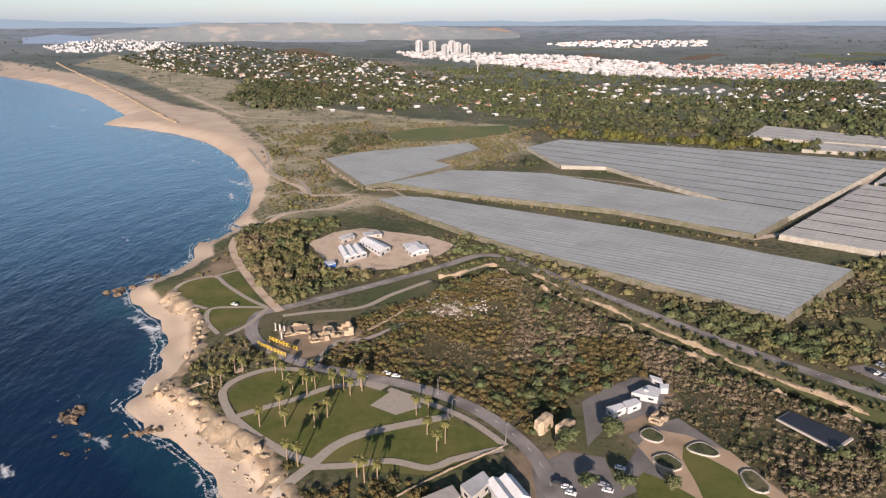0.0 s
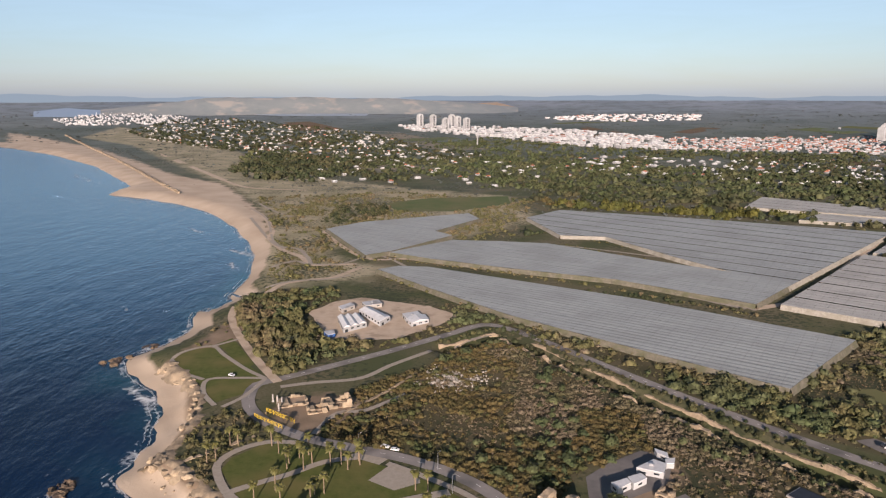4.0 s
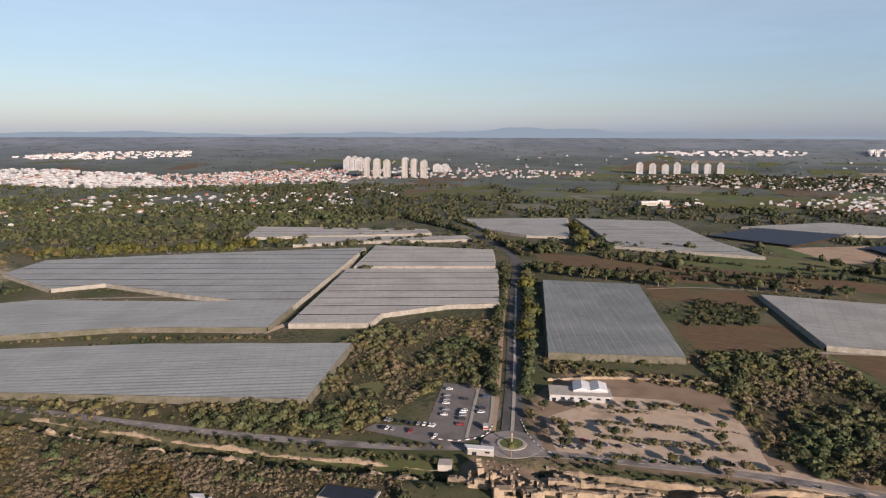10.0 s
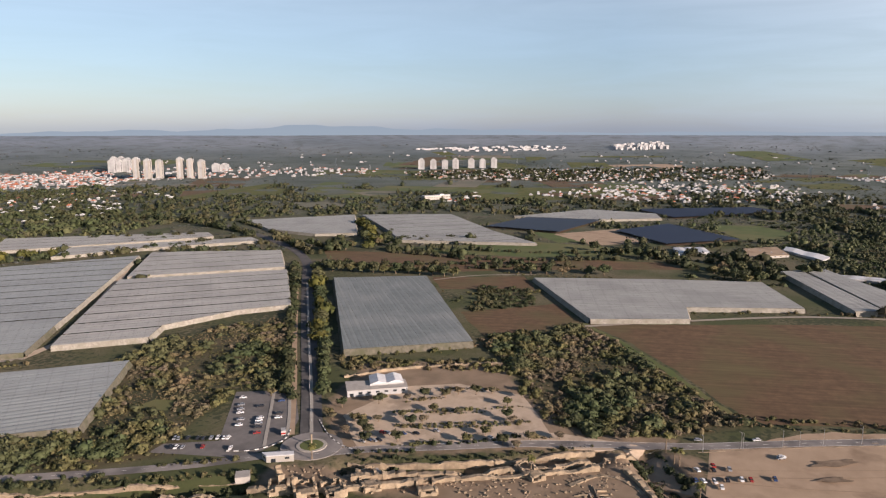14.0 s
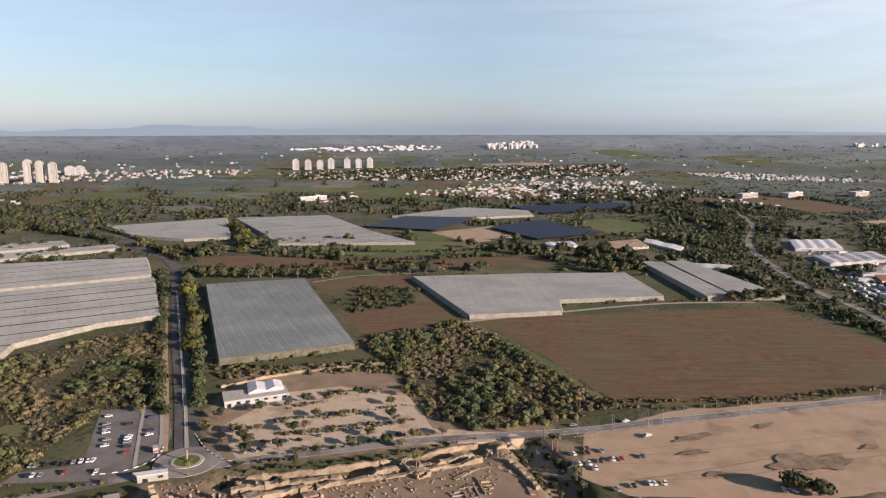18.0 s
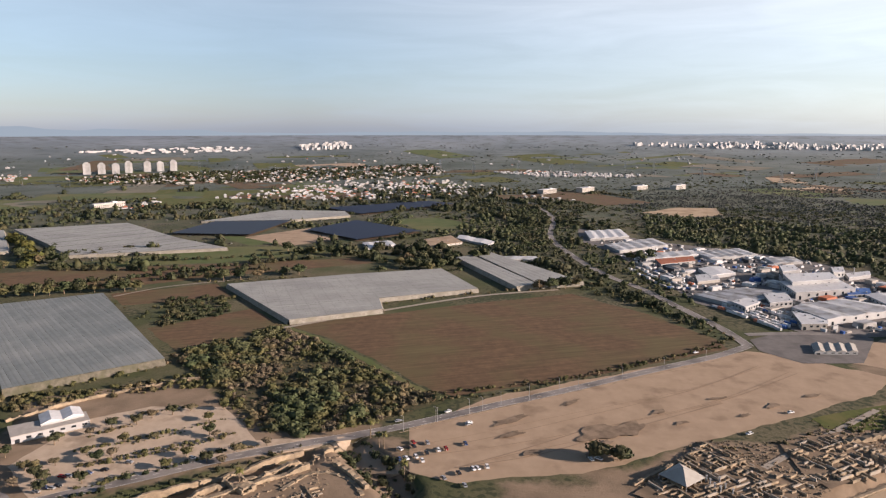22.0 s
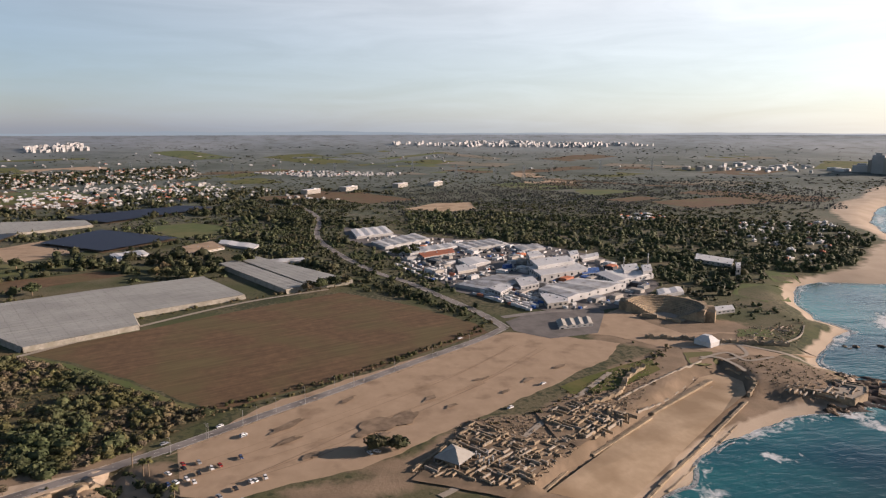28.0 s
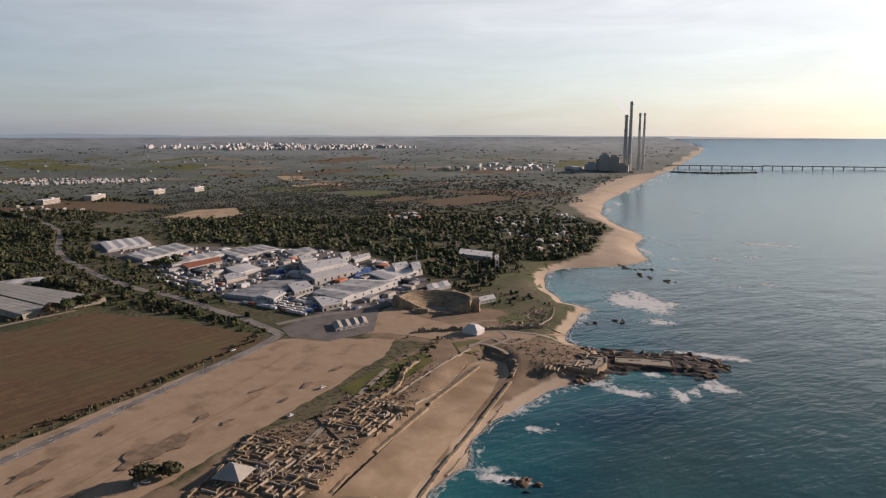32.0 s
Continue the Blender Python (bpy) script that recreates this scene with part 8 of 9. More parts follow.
while made < 420:
    x, y = lots.uniform(x0, x1), lots.uniform(y0, y1)
    if not inside(yard_poly, [x], [y])[0] or any(inside(q, [x], [y])[0] or line_dist(list(q) + [q[0]], [x], [y])[0] < 4 for q in FOOTPRINTS):
        made += 0.02
        continue
    k = lots.choices(list(heap), (6, 5, 3, 1.2, 2, 0.8, 0))[0]
    big_ = lots.random() < 0.16
    sx, sy, h = (lots.uniform(10, 20), lots.uniform(6, 11), lots.uniform(3, 5)) if big_ else (lots.uniform(2.5, 7), lots.uniform(1.8, 2.6), lots.uniform(1.4, 3))
    heap[k].box(x, y, gz(x, y) + 0.1, sx, sy, h, 0.55 + lots.choice([0, 1.571]) + lots.gauss(0, 0.05), 0.08 if big_ else 0.02)
    made += 1
for k, b in heap.items():
    if b.f:
        tagged(part("yard_goods", b, k), "containers, pallets and small sheds crowding the yard", "goods", kind="stuff")

# ---- cars ----
def car(paint, label):
    c = thing("car", pose(0, 0, 0), label, "car", "parked cars")
    b = Build()
    prof = [(-2.15, 0.35), (2.15, 0.35), (2.2, 0.75), (1.3, 0.92), (-1.95, 0.98), (-2.2, 0.8)]
    for s in (-1, 1):
        pts = [(x, s * 0.87, z) for x, z in prof]
        b.face(pts if s < 0 else pts[::-1])
    for k in range(6):
        (x1, z1), (x2, z2) = prof[k], prof[(k + 1) % 6]
        b.face([(x2, -0.87, z2), (x1, -0.87, z1), (x1, 0.87, z1), (x2, 0.87, z2)])
    part("body", b, paint, c)
    part("cabin", Build().prism([(-1.85, -0.82), (1.0, -0.82), (1.0, 0.82), (-1.85, 0.82)], 0.95, 1.4, 0.2), "dark_glass", c, "dark glazed cabin")
    part("roof", Build().prism([(-1.45, -0.64), (0.6, -0.64), (0.6, 0.64), (-1.45, 0.64)], 1.402, 1.47, 0.05), paint, c)
    for x in (-1.35, 1.35):
        for y in (-0.82, 0.82):
            w = Build()
            for s in (-0.1, 0.1):
                ring_ = [(x + 0.33 * math.cos(a), y + s, 0.33 + 0.33 * math.sin(a)) for a in np.arange(0, 6.28, 0.785)]
                w.face(ring_ if s < 0 else ring_[::-1])
            part("wheel", w, "tarp", c)
    for y in (-0.6, 0.6):
        part("headlight", Build().box(2.17, y, 0.6, 0.1, 0.35, 0.16), "white_line", c)
    return c


M["paint_white"] = surf("white_car_paint", (0.75, 0.75, 0.74), (0.7, 0.7, 0.7), 1, 0.25, 0)
M["paint_silver"] = surf("silver_car_paint", (0.42, 0.43, 0.45), (0.38, 0.39, 0.41), 1, 0.3, 0, metal=0.4)
M["paint_black"] = surf("dark_car_paint", (0.02, 0.02, 0.025), (0.03, 0.03, 0.035), 1, 0.25, 0)
M["paint_blue"] = surf("blue_car_paint", (0.04, 0.07, 0.16), (0.05, 0.08, 0.18), 1, 0.25, 0)
M["paint_red"] = surf("red_car_paint", (0.32, 0.03, 0.025), (0.28, 0.03, 0.025), 1, 0.25, 0)
CARS = [car("paint_white", "white parked hatchback with dark windows"), car("paint_silver", "silver parked hatchback with dark windows"), car("paint_black", "dark parked hatchback with dark windows"), car("paint_blue", "blue parked hatchback with dark windows"), car("paint_red", "red parked hatchback with dark windows")]
used = set()
car_rng = random.Random(3)


def park(spots, turn, kinds=(5, 3, 3, 1, 0.6), jitter=0.06):
    for x, y in spots:
        k = car_rng.choices(range(5), kinds)[0]
        m = at(x, y, turn + car_rng.gauss(0, jitter) + car_rng.choice([0, math.pi]), 0.48)
        if k in used:
            copy_thing(CARS[k], m)
        else:
            CARS[k].matrix_basis = m
            used.add(k)


lot_dir = heading([(263, 302), (293, 333)])
park([(294, 332), (285, 324), (280, 319), (276, 315), (269, 307), (263, 302), (290, 312), (277, 299), (274, 297), (271, 294), (267, 290), (261, 285), (303, 307), (283, 290), (288, 294)], lot_dir + 1.571, jitter=0.05)
park([(232, 319), (233, 317), (236, 313), (239, 308), (240, 305), (243, 302), (245, 299), (247, 296), (248, 294), (224, 311), (225, 309), (227, 306), (233, 297), (240, 283)], heading([(231, 321), (249, 293)]) + 1.571)
park([(299, 224), (300, 221), (302, 217), (304, 213), (308, 207), (317, 199), (288, 222), (288, 225), (284, 227), (290, 220), (290, 230), (325, 168), (327, 163), (314, 177)], lot_dir + 0.6)
park([(356, 55), (356, 47), (347, 61), (351, 54), (348, 40), (350, 36), (344, 46), (339, 51), (337, 56), (335, 59), (335, 47), (357, 26), (329, 20), (330, 18), (332, 13), (324, 27), (318, 34), (312, 23), (346, -41), (347, -45)], heading([(356, 55), (344, 49)]), jitter=0.2)
park([(383, 26), (400, 40)], heading([(379, 48), (401, 23)]))
park([(-24, 315), (-19, 312), (-126, 407), (74.5, 234.4)], heading([(-24, 315), (-11, 310)]), (1, 0, 0, 0, 0))
park([(47.5, 226.1), (50.9, 222.9), (51.7, 219.3), (65.4, 224.0), (66.1, 220.6)], heading([(47.5, 226.1), (51.6, 224.3)]), (3, 1, 1, 0, 0))
park([(383, 68), (385, 26)], heading([(383, 68), (392, 55)]), (2, 1, 0, 0, 0))
park([(534, -140), (421, -169), (387, -134)], heading([(527, -124), (542, -155)]), (3, 0, 0, 0, 0))
q = [(269, 272)][0]
v = thing("kiosk_van", at(*q, lot_dir, 0.45), "red and white ticket kiosk in the car park", "kiosk")
part("booth", Build().box(0, 0, 0, 4.5, 2.6, 2.6), "white_wall", v)
part("stripe", Build().box(0, 0, 0.5, 4.54, 2.64, 0.9), "paint_red", v)
part("hatch", Build().box(0, -1.33, 1.3, 2.0, 0.08, 0.9), "dark_glass", v)


# ---- palms and single trees ----
def palm(height, seed):
    rng = random.Random(seed)
    p = thing("palm_tree", pose(0, 0, 0), "tall fan palm with a shaggy crown", "palm tree", "palms")
    b = Build()
    lean = rng.uniform(-0.03, 0.03)
    for k in range(6):
        b.cyl(lean * height * k / 6, 0, height * k / 6, 0.32 - 0.02 * k, 0.30 - 0.02 * k, height / 6 + 0.05, 8)
    part("trunk", b, "bark", p)
    tx = lean * height
    dead = Build()
    for k in range(12):
        a = k * 0.523 + rng.uniform(-0.2, 0.2)
        dead.face([(tx, 0, height), (tx + 0.9 * math.cos(a), 0.9 * math.sin(a), height - 1.6), (tx + 0.9 * math.cos(a + 0.4), 0.9 * math.sin(a + 0.4), height - 1.5)])
    part("dead_fronds", dead, "leaf_dry", p, "hanging dry fronds")
    f = Build()
    for k in range(26):
        a, up = k * 2.4 + rng.uniform(-0.2, 0.2), rng.uniform(-0.5, 1.1)
        L = rng.uniform(2.0, 2.8)
        c, s = math.cos(a), math.sin(a)
        last = None
        for j in range(4):
            t = j / 3
            r, z = L * t * math.cos(up * 0.6), height + 0.1 + L * (t * math.sin(up) - 0.55 * t * t)
            w = (0.12, 0.62, 0.72, 0.1)[j]
            row = [(tx + c * r - s * w, s * r + c * w, z - 0.1), (tx + c * r, s * r, z + 0.08), (tx + c * r + s * w, s * r - c * w, z - 0.1)]
            if last:
                f.face([last[0], row[0], row[1], last[1]]).face([last[1], row[1], row[2], last[2]])
            last = row
    part("crown", f, "frond", p)
    return p


PALM_SPOTS = [(-60.6, 243.6), (-55.4, 239.4), (-76, 311), (-69, 296), (-61, 309), (-52.4, 274.4), (-53.1, 267.6), (-70.5, 278.1), (-50, 305), (-49, 299), (-36, 303), (-40.3, 295.0), (-8.1, 276.8), (-2.6, 273.3), (-3.1, 260.8), (1.0, 248.2), (4.7, 254.2), (-58, 301), (-30.7, 231.9), (-27.4, 228.3), (-22.5, 230.0), (-105, 305), (-108, 301), (-66.3, 268.7), (-77.7, 269.0), (-81, 318), (-35, 299), (-69, 301), (-61, 295), (-65, 306), (-48.4, 275.3), (-44, 300), (-98, 319), (-102, 319)]
more = [(360, 80), (350, 73), (348, 70), (320, 54)] + [(254, 237), (300, 132)]
PALMS = [palm(h, k) for k, h in enumerate((9.0, 10.5, 8.0))]
for k, (x, y) in enumerate(PALM_SPOTS + more):
    m = at(x, y, k * 1.3, 0.1)
    if k < 3:
        PALMS[k].matrix_basis = m
    else:
        copy_thing(PALMS[k % 3], m)


def leafy_tree(seed, height, spread, material, label):
    rng = np.random.default_rng(seed)
    t = thing("tree", pose(0, 0, 0), label, "tree", "single trees")
    b = Build().cyl(0, 0, -0.3, 0.05 * spread + 0.12, 0.1, height * 0.6, 7)
    part("trunk", b, "bark", t)
    for k in range(4):
        a = k * 1.57 + rng.uniform(0, 1)
        e = (math.cos(a) * spread * 0.5, math.sin(a) * spread * 0.5, height * rng.uniform(0.55, 0.75))
        o = height * 0.3
        part("limb", Build().face([(0, 0.08, o), (0, -0.08, o), e]).face([(0.08, 0, o + 0.1), (-0.08, 0, o), e]), "bark", t)
    V, F, base = [], [], 0
    for k in range(9):
        v, f = NEAR_CLUMPS[k % 5]
        a, r = k * 2.4, spread * 0.5 * math.sqrt(k / 9)
        s = spread * rng.uniform(0.32, 0.5)
        V.append(v * s + np.array([math.cos(a) * r, math.sin(a) * r, height * rng.uniform(0.4, 0.72)]))
        F.append(f + base)
        base += len(v)
    part("crown", fast_mesh("crown", np.concatenate(V), np.concatenate(F), material), material, t)
    return t


TREES = [leafy_tree(1, 5.0, 4.4, "leaf", "small rounded car park tree"), leafy_tree(2, 6.5, 5.0, "leaf_dark", "dark green shade tree by the car park"), leafy_tree(3, 4.0, 4.0, "leaf_dry", "thin dry-leaved tree by the car park")]
TREE_SPOTS = [(304, 243), (284, 225), (311, 236), (338, 253), (295, 211), (324, 213), (340, 215), (363, 221), (346, 200), (373, 217), (379, 207), (386, 199), (373, 181), (354, 172), (352, 167), (328, 173), (322, 159), (322, 151), (314, 177), (316, 216), (324, 227), (390, 179), (357, 233), (345, 135), (335, 148)] + \
    [(316, 268), (300, 262), (302, 267), (297, 237), (289, 243), (304, 248), (333, 252), (347, 240), (307, 320), (293, 230)]
for k, (x, y) in enumerate(TREE_SPOTS):
    m = at(x, y, k * 1.1, 0.0)
    if k < 3:
        TREES[k].matrix_basis = m
    else:
        copy_thing(TREES[k % 3], m)
for k, (px, hgt) in enumerate(zip([(56.6, 253.1), (76.5, 258.2), (58.5, 223.5), (72.7, 222.5), (90.9, 222.1), (52.4, 247.1)], (6.5, 7.5, 6.0, 6.5, 5.5, 4.5))):
    leafy_tree(20 + k, hgt, hgt * 0.95, "leaf_wood", "full green shade tree at the harbour entrance").matrix_basis = at(*px)
# broad trees in rows between the fields and by the avenue
def grove_tree(seed, height, spread, material, label):
    rng = np.random.default_rng(seed)
    t = thing("tree", pose(0, 0, 0), label, "tree", "broad field trees")
    part("trunk", Build().cyl(0, 0, -0.3, 0.04 * height + 0.1, 0.14, height * 0.55, 7), "bark", t)
    V, F, base = [], [], 0
    for k in range(7):
        v, f = NEAR_CLUMPS[(k + seed) % 5]
        a, r = k * 2.4 + seed, spread * 0.42 * math.sqrt(k / 7)
        c = spread * rng.uniform(0.34, 0.5)
        V.append(v * c + np.array([math.cos(a) * r, math.sin(a) * r, height * rng.uniform(0.2, 0.62)]))
        F.append(f + base)
        base += len(v)
    part("crown", fast_mesh("crown", np.concatenate(V), np.concatenate(F), material), material, t)
    return t


for k, (x, y, tall, wide) in enumerate(((349, -46, 9.0, 11.0), (348, -57, 7.5, 10.0))):
    grove_tree(11 + k, tall, wide, "leaf_dark", "broad dark tree alone on the dirt ground").matrix_basis = at(x, y)
FIELD_TREES = [grove_tree(1, 14.0, 12.5, "leaf_wood", "broad green field tree with a dense crown"), grove_tree(2, 17.0, 12.5, "leaf_dark", "tall dark field tree with a dense crown"), grove_tree(3, 12.0, 11.5, "leaf", "rounded olive-coloured field tree")]
FIELD_SPOTS = [(640, 552), (643, 541), (648, 529), (652, 515), (655, 501), (661, 488), (667, 476), (674, 462), (677, 448), (681, 432), (684, 418), (692, 410), (758, 694), (747, 669), (747, 653), (754, 642), (764, 633), (787, 639), (862, 675), (840, 645), (827, 620), (831, 604), (826, 586), (745, 350), (748, 335), (756, 318), (766, 302), (787, 258), (946, 325), (931, 286), (924, 256), (921, 231), (865, 148), (846, 133), (838, 119), (831, 106), (840, 94), (872, 88), (890, 142), (879, 122), (883, 104), (738, -24), (741, -38), (750, -54), (761, -65), (911, 55), (922, 44), (929, -151), (925, -164), (936, -179)]
for k, (x, y) in enumerate(FIELD_SPOTS):
    m = at(x, y, k * 1.7, 0.0)
    if k < 3:
        FIELD_TREES[k].matrix_basis = m
    else:
        copy_thing(FIELD_TREES[k % 3], m)
hedge_rows = [([(290, 211), (295, 202), (303, 194)], 1.5), ([(350, 238), (360, 227), (370, 223)], 1.2), ([(339, 210), (350, 197), (356, 188)], 1.1), ([(311, 224), (327, 203), (345, 175), (358, 159)], 1.4), ([(379, 226), (386, 212), (392, 199)], 1.2), ([(339, 148), (341, 144), (343, 140)], 1.8), ([(345, 239), (353, 231), (361, 223)], 1.2)]
for k, (line, s) in enumerate(hedge_rows):
    p = along_line(line, 2.2, 0.5, 300 + k)
    grow("hedge", p, sizes(len(p), s * 0.7, s * 1.2, k), "leaf", "clipped green hedge strip in the car park", "hedge")
for k, (line, s) in enumerate([(offset_line(smooth(TRENCH, 8), 8), 2.4), (offset_line(smooth(TRENCH, 8), -8), 2.4), (TRENCH, 2.0)]):
    p = along_line(line, 2.6, 1.5, 320 + k)
    grow("hedge", p, sizes(len(p), s * 0.7, s * 1.2, k), "leaf_dark", "dark bushes in the dry moat trench", "bushes")
p = along_line(MOAT_A, 3.2, 2.0, 330)
grow("hedge", p, sizes(len(p), 1.6, 3.4, 9), "leaf_dark", "dark bushes in the dry moat", "bushes")
p = along_line(MOAT_B, 3.6, 1.5, 331)
grow("hedge", p, sizes(len(p), 1.0, 2.2, 9), "leaf_dark", "dark bushes in the dry moat", "bushes")


# ---- street lamps and posts ----
def lamp_post():
    t = thing("street_lamp", pose(0, 0, 0), "slim grey street lamp", "street lamp", "street lamps")
    part("pole", Build().cyl(0, 0, -0.3, 0.14, 0.08, 9.3, 8), "metal", t)
    arm = part("arm", Build().box(0.8, 0, 8.85, 1.7, 0.08, 0.08), "metal", t)
    part("lamp_head", Build().box(1.6, 0, 8.75, 0.8, 0.3, 0.14), "concrete", arm)
    return t


LAMP = lamp_post()
lamp_spots = [(371, 63), (386, 45), (401, 27), (415, 8), (430, -10), (444, -30)] + [(386, 46), (405, 19), (426, -10), (448, -43), (471, -75), (494, -108), (516, -143)] + [(290, 270), (309, 288), (327, 305), (347, 323), (370, 344), (395, 367), (424, 394), (458, 425)] + [(8.2, 274.0), (2.0, 294.1), (30.5, 253.7), (-37, 313)]
for k, (x, y) in enumerate(lamp_spots):
    m = at(x, y, 0.8, 0.2)
    if k:
        copy_thing(LAMP, m)
    else:
        LAMP.matrix_basis = m

# kerbed planting beds and the dark sheet
def kerbed_bed(pts, label):
    t = thing("planting_bed", pose(*pts[0], gz(*pts[0])), label, "planting bed", "kerbed beds")
    p = smooth(pts, 2.0, True)
    x0, y0 = pts[0]
    for (x1, y1), (x2, y2) in zip(p, p[1:] + p[:1]):
        L = math.hypot(x2 - x1, y2 - y1)
        if L > 0.05:
            part("kerb_stone", Build().box((x1 + x2) / 2 - x0, (y1 + y2) / 2 - y0, 0, L + 0.1, 0.5, 0.85, math.atan2(y2 - y1, x2 - x1)), "kerb", t)
    part("earth", Build().face([(x - x0, y - y0, 0.72) for x, y in p]), "land", t)


for pts in ([(90.0, 259.6), (95.2, 263.0), (99.3, 256.4), (95.6, 252.3), (90.4, 255.4)], [(89.9, 241.6), (96.5, 243.8), (100.5, 236.5), (96.3, 232.9), (90.7, 236.7)], [(106.2, 248.0), (113.6, 251.9), (118.6, 244.9), (115.8, 241.9), (109.5, 243.9)], [(121.5, 230.5), (126.8, 232.2), (129.1, 221.7), (125.0, 218.4), (121.0, 221.8)]):
    kerbed_bed(pts, "pale kerbed bed of bare earth")
q = [(154, 269), (163, 275), (180, 253), (167.9, 244.7)]
t = thing("covered_pool", pose(*q[0], gz(*q[0])), "long basin covered by a dark sheet", "basin")
part("rim", Build().prism([(x - q[0][0], y - q[0][1]) for x, y in q], 0, 0.8), "concrete", t)
part("dark_cover", Build().prism([(0.94 * (x - q[0][0]) + 1, 0.94 * (y - q[0][1])) for x, y in q], 0.8, 0.95), "tarp", t)
take(q, 3)

# rubble heap in the scrub
rub = random.Random(8)
heap = Build()
for _ in range(500):
    x, y = [(12, 398)][0]
    x, y = x + rub.gauss(0, 9), y + rub.gauss(0, 8)
    heap.box(x, y, gz(x, y) - 0.1, rub.uniform(0.4, 1.6), rub.uniform(0.3, 1.2), rub.uniform(0.3, 1.3), rub.uniform(0, 3), 0.15)
tagged(part("rubble", heap, "kerb"), "heap of pale excavated stone rubble", "rubble", kind="stuff")

# ---- woods, scrub and hedges ----
p = strew(OLD_CITY, 3300, 31, clumped=0.3)
split = wave_field(p[:, 0], p[:, 1], 8, 40.0) + (p[:, 0] - 60) / 90
grow("scrub", p[split > 0.1], sizes((split > 0.1).sum(), 0.55, 1.7, 1), "leaf_dry", "dry grey-brown scrub over the old city", templates=MID_CLUMPS)
grow("scrub", p[split <= 0.1], sizes((split <= 0.1).sum(), 0.55, 2.2, 2), "leaf_rust", "mixed green and rust-coloured scrub", templates=MID_CLUMPS)
p = strew(OLD_CITY, 190, 46, clumped=0.5)
p = p[wave_field(p[:, 0], p[:, 1], 47, 30.0) > 0.0]
grow("scrub", p, sizes(len(p), 1.4, 3.4, 16), "leaf_wood", "taller dark green bushes standing in the scrub")
p = strew(belt, 900, 33, clumped=0.1)
w = wave_field(p[:, 0], p[:, 1], 75, 18.0)
for sel, material, hi, label in ((w < -0.1, "leaf_wood", 3.6, "green bushes and small trees beside the road"), ((w >= -0.1) & (w < 0.5), "leaf", 3.2, "olive scrub and small trees beside the road"), (w >= 0.5, "leaf_dry", 2.2, "dry grey scrub beside the road")):
    grow("scrub", p[sel], sizes(sel.sum(), 1.4, hi * 1.35, 3), material, label, templates=MID_CLUMPS)
p = strew([(-159, 538), (-142, 587), (-101, 522), (-80, 447), (-88, 403), (-107, 408)], 500, 34)
grow("trees", p, sizes(len(p), 2.2, 4.2, 4), "leaf", "belt of feathery coastal trees", "trees", tall=(1.0, 1.5))
p = strew([(228, 452), (309, 471), (344, 484), (448, 457), (419, 401), (329, 319), (300, 345), (224, 320), (157, 395), (170, 426), (212, 385), (286, 445)], 1150, 35, clumped=0.5)
w = wave_field(p[:, 0], p[:, 1], 73, 20.0) + 0.5 * wave_field(p[:, 0], p[:, 1], 74, 6.0)
for sel, material, hi, label in ((w < -0.2, "leaf_wood", 3.4, "tall green bushes beside the net houses"), ((w >= -0.2) & (w < 0.35), "leaf", 2.8, "rough scrub beside the net houses"), (w >= 0.35, "leaf_dry", 1.8, "low dry scrub beside the net houses")):
    grow("scrub", p[sel], sizes(sel.sum(), 1.3, hi * 1.3, 5), material, label, templates=MID_CLUMPS)
p = strew([(490, 267), (541, 236), (575, 202), (534, 154), (489, 110), (431, 57), (421, 44), (381, 80), (358, 123), (367, 155), (383, 169), (451, 223)], 1500, 36, clumped=0.3)
w = wave_field(p[:, 0], p[:, 1], 71, 16.0) + 0.5 * wave_field(p[:, 0], p[:, 1], 72, 5.0)
for sel, material, hi, label in ((w < -0.25, "leaf_wood", 3.4, "tall green bushes of the thicket"), ((w >= -0.25) & (w < 0.35), "leaf", 2.6, "dense olive thicket between car park and field"), (w >= 0.35, "leaf_dry", 2.0, "grey-brown dry bushes of the thicket")):
    grow("scrub", p[sel], sizes(sel.sum(), 1.4, hi * 1.35, 6), material, label, templates=MID_CLUMPS)
p = strew([(413, -177), (444, -237), (475, -297), (430, -259), (393, -210), (376, -181)], 500, 43)
grow("scrub", p, sizes(len(p), 0.6, 1.8, 13), "leaf", "green bushes on the bank above the stadium", templates=MID_CLUMPS)
p = strew([(395, 342), (417, 273), (451, 223), (423, 200), (420, 226), (370, 310)], 800, 37)
grow("scrub", p, sizes(len(p), 1.0, 2.4, 7), "leaf", "scrub below the net house")
p = strew([(657, 355), (676, 303), (612, 268), (557, 313)], 450, 38, avoid=False)
grow("scrub", p, sizes(len(p), 1.5, 3.0, 8), "leaf_dark", "block of dense dark bushes in a field")
p = strew([(-131, 332), (-113, 366), (-95, 358), (-67, 324), (-96, 313), (-105, 302), (-124, 302)], 1000, 39)
grow("scrub", p, sizes(len(p), 0.7, 1.8, 9), "leaf", "low scrub on the sea bluff")
p = strew([(-88.6, 254.2), (-85.8, 271.4), (-49.9, 237.8), (-62.1, 220.6), (-15.4, 229.8), (-2.0, 226.1), (6.6, 218.6), (-77.5, 214.5)], 1200, 40)
grow("scrub", p, sizes(len(p), 0.8, 2.0, 10), "leaf_rust", "green and rust-coloured bank scrub")
p = strew([(-236, 831), (-233, 966), (-301, 1182), (-64, 1242), (172, 1133), (89, 789), (-85, 827), (-126, 738), (-72, 686), (-150, 624), (-163, 739)], 420, 41, clumped=0.6)
grow("scrub", p, sizes(len(p), 0.8, 2.6, 11), "leaf", "low coastal scrub in patches")
p = strew([(-159, 950), (-145, 1087), (-76, 1113), (-61, 1006), (-124, 920)], 260, 42)
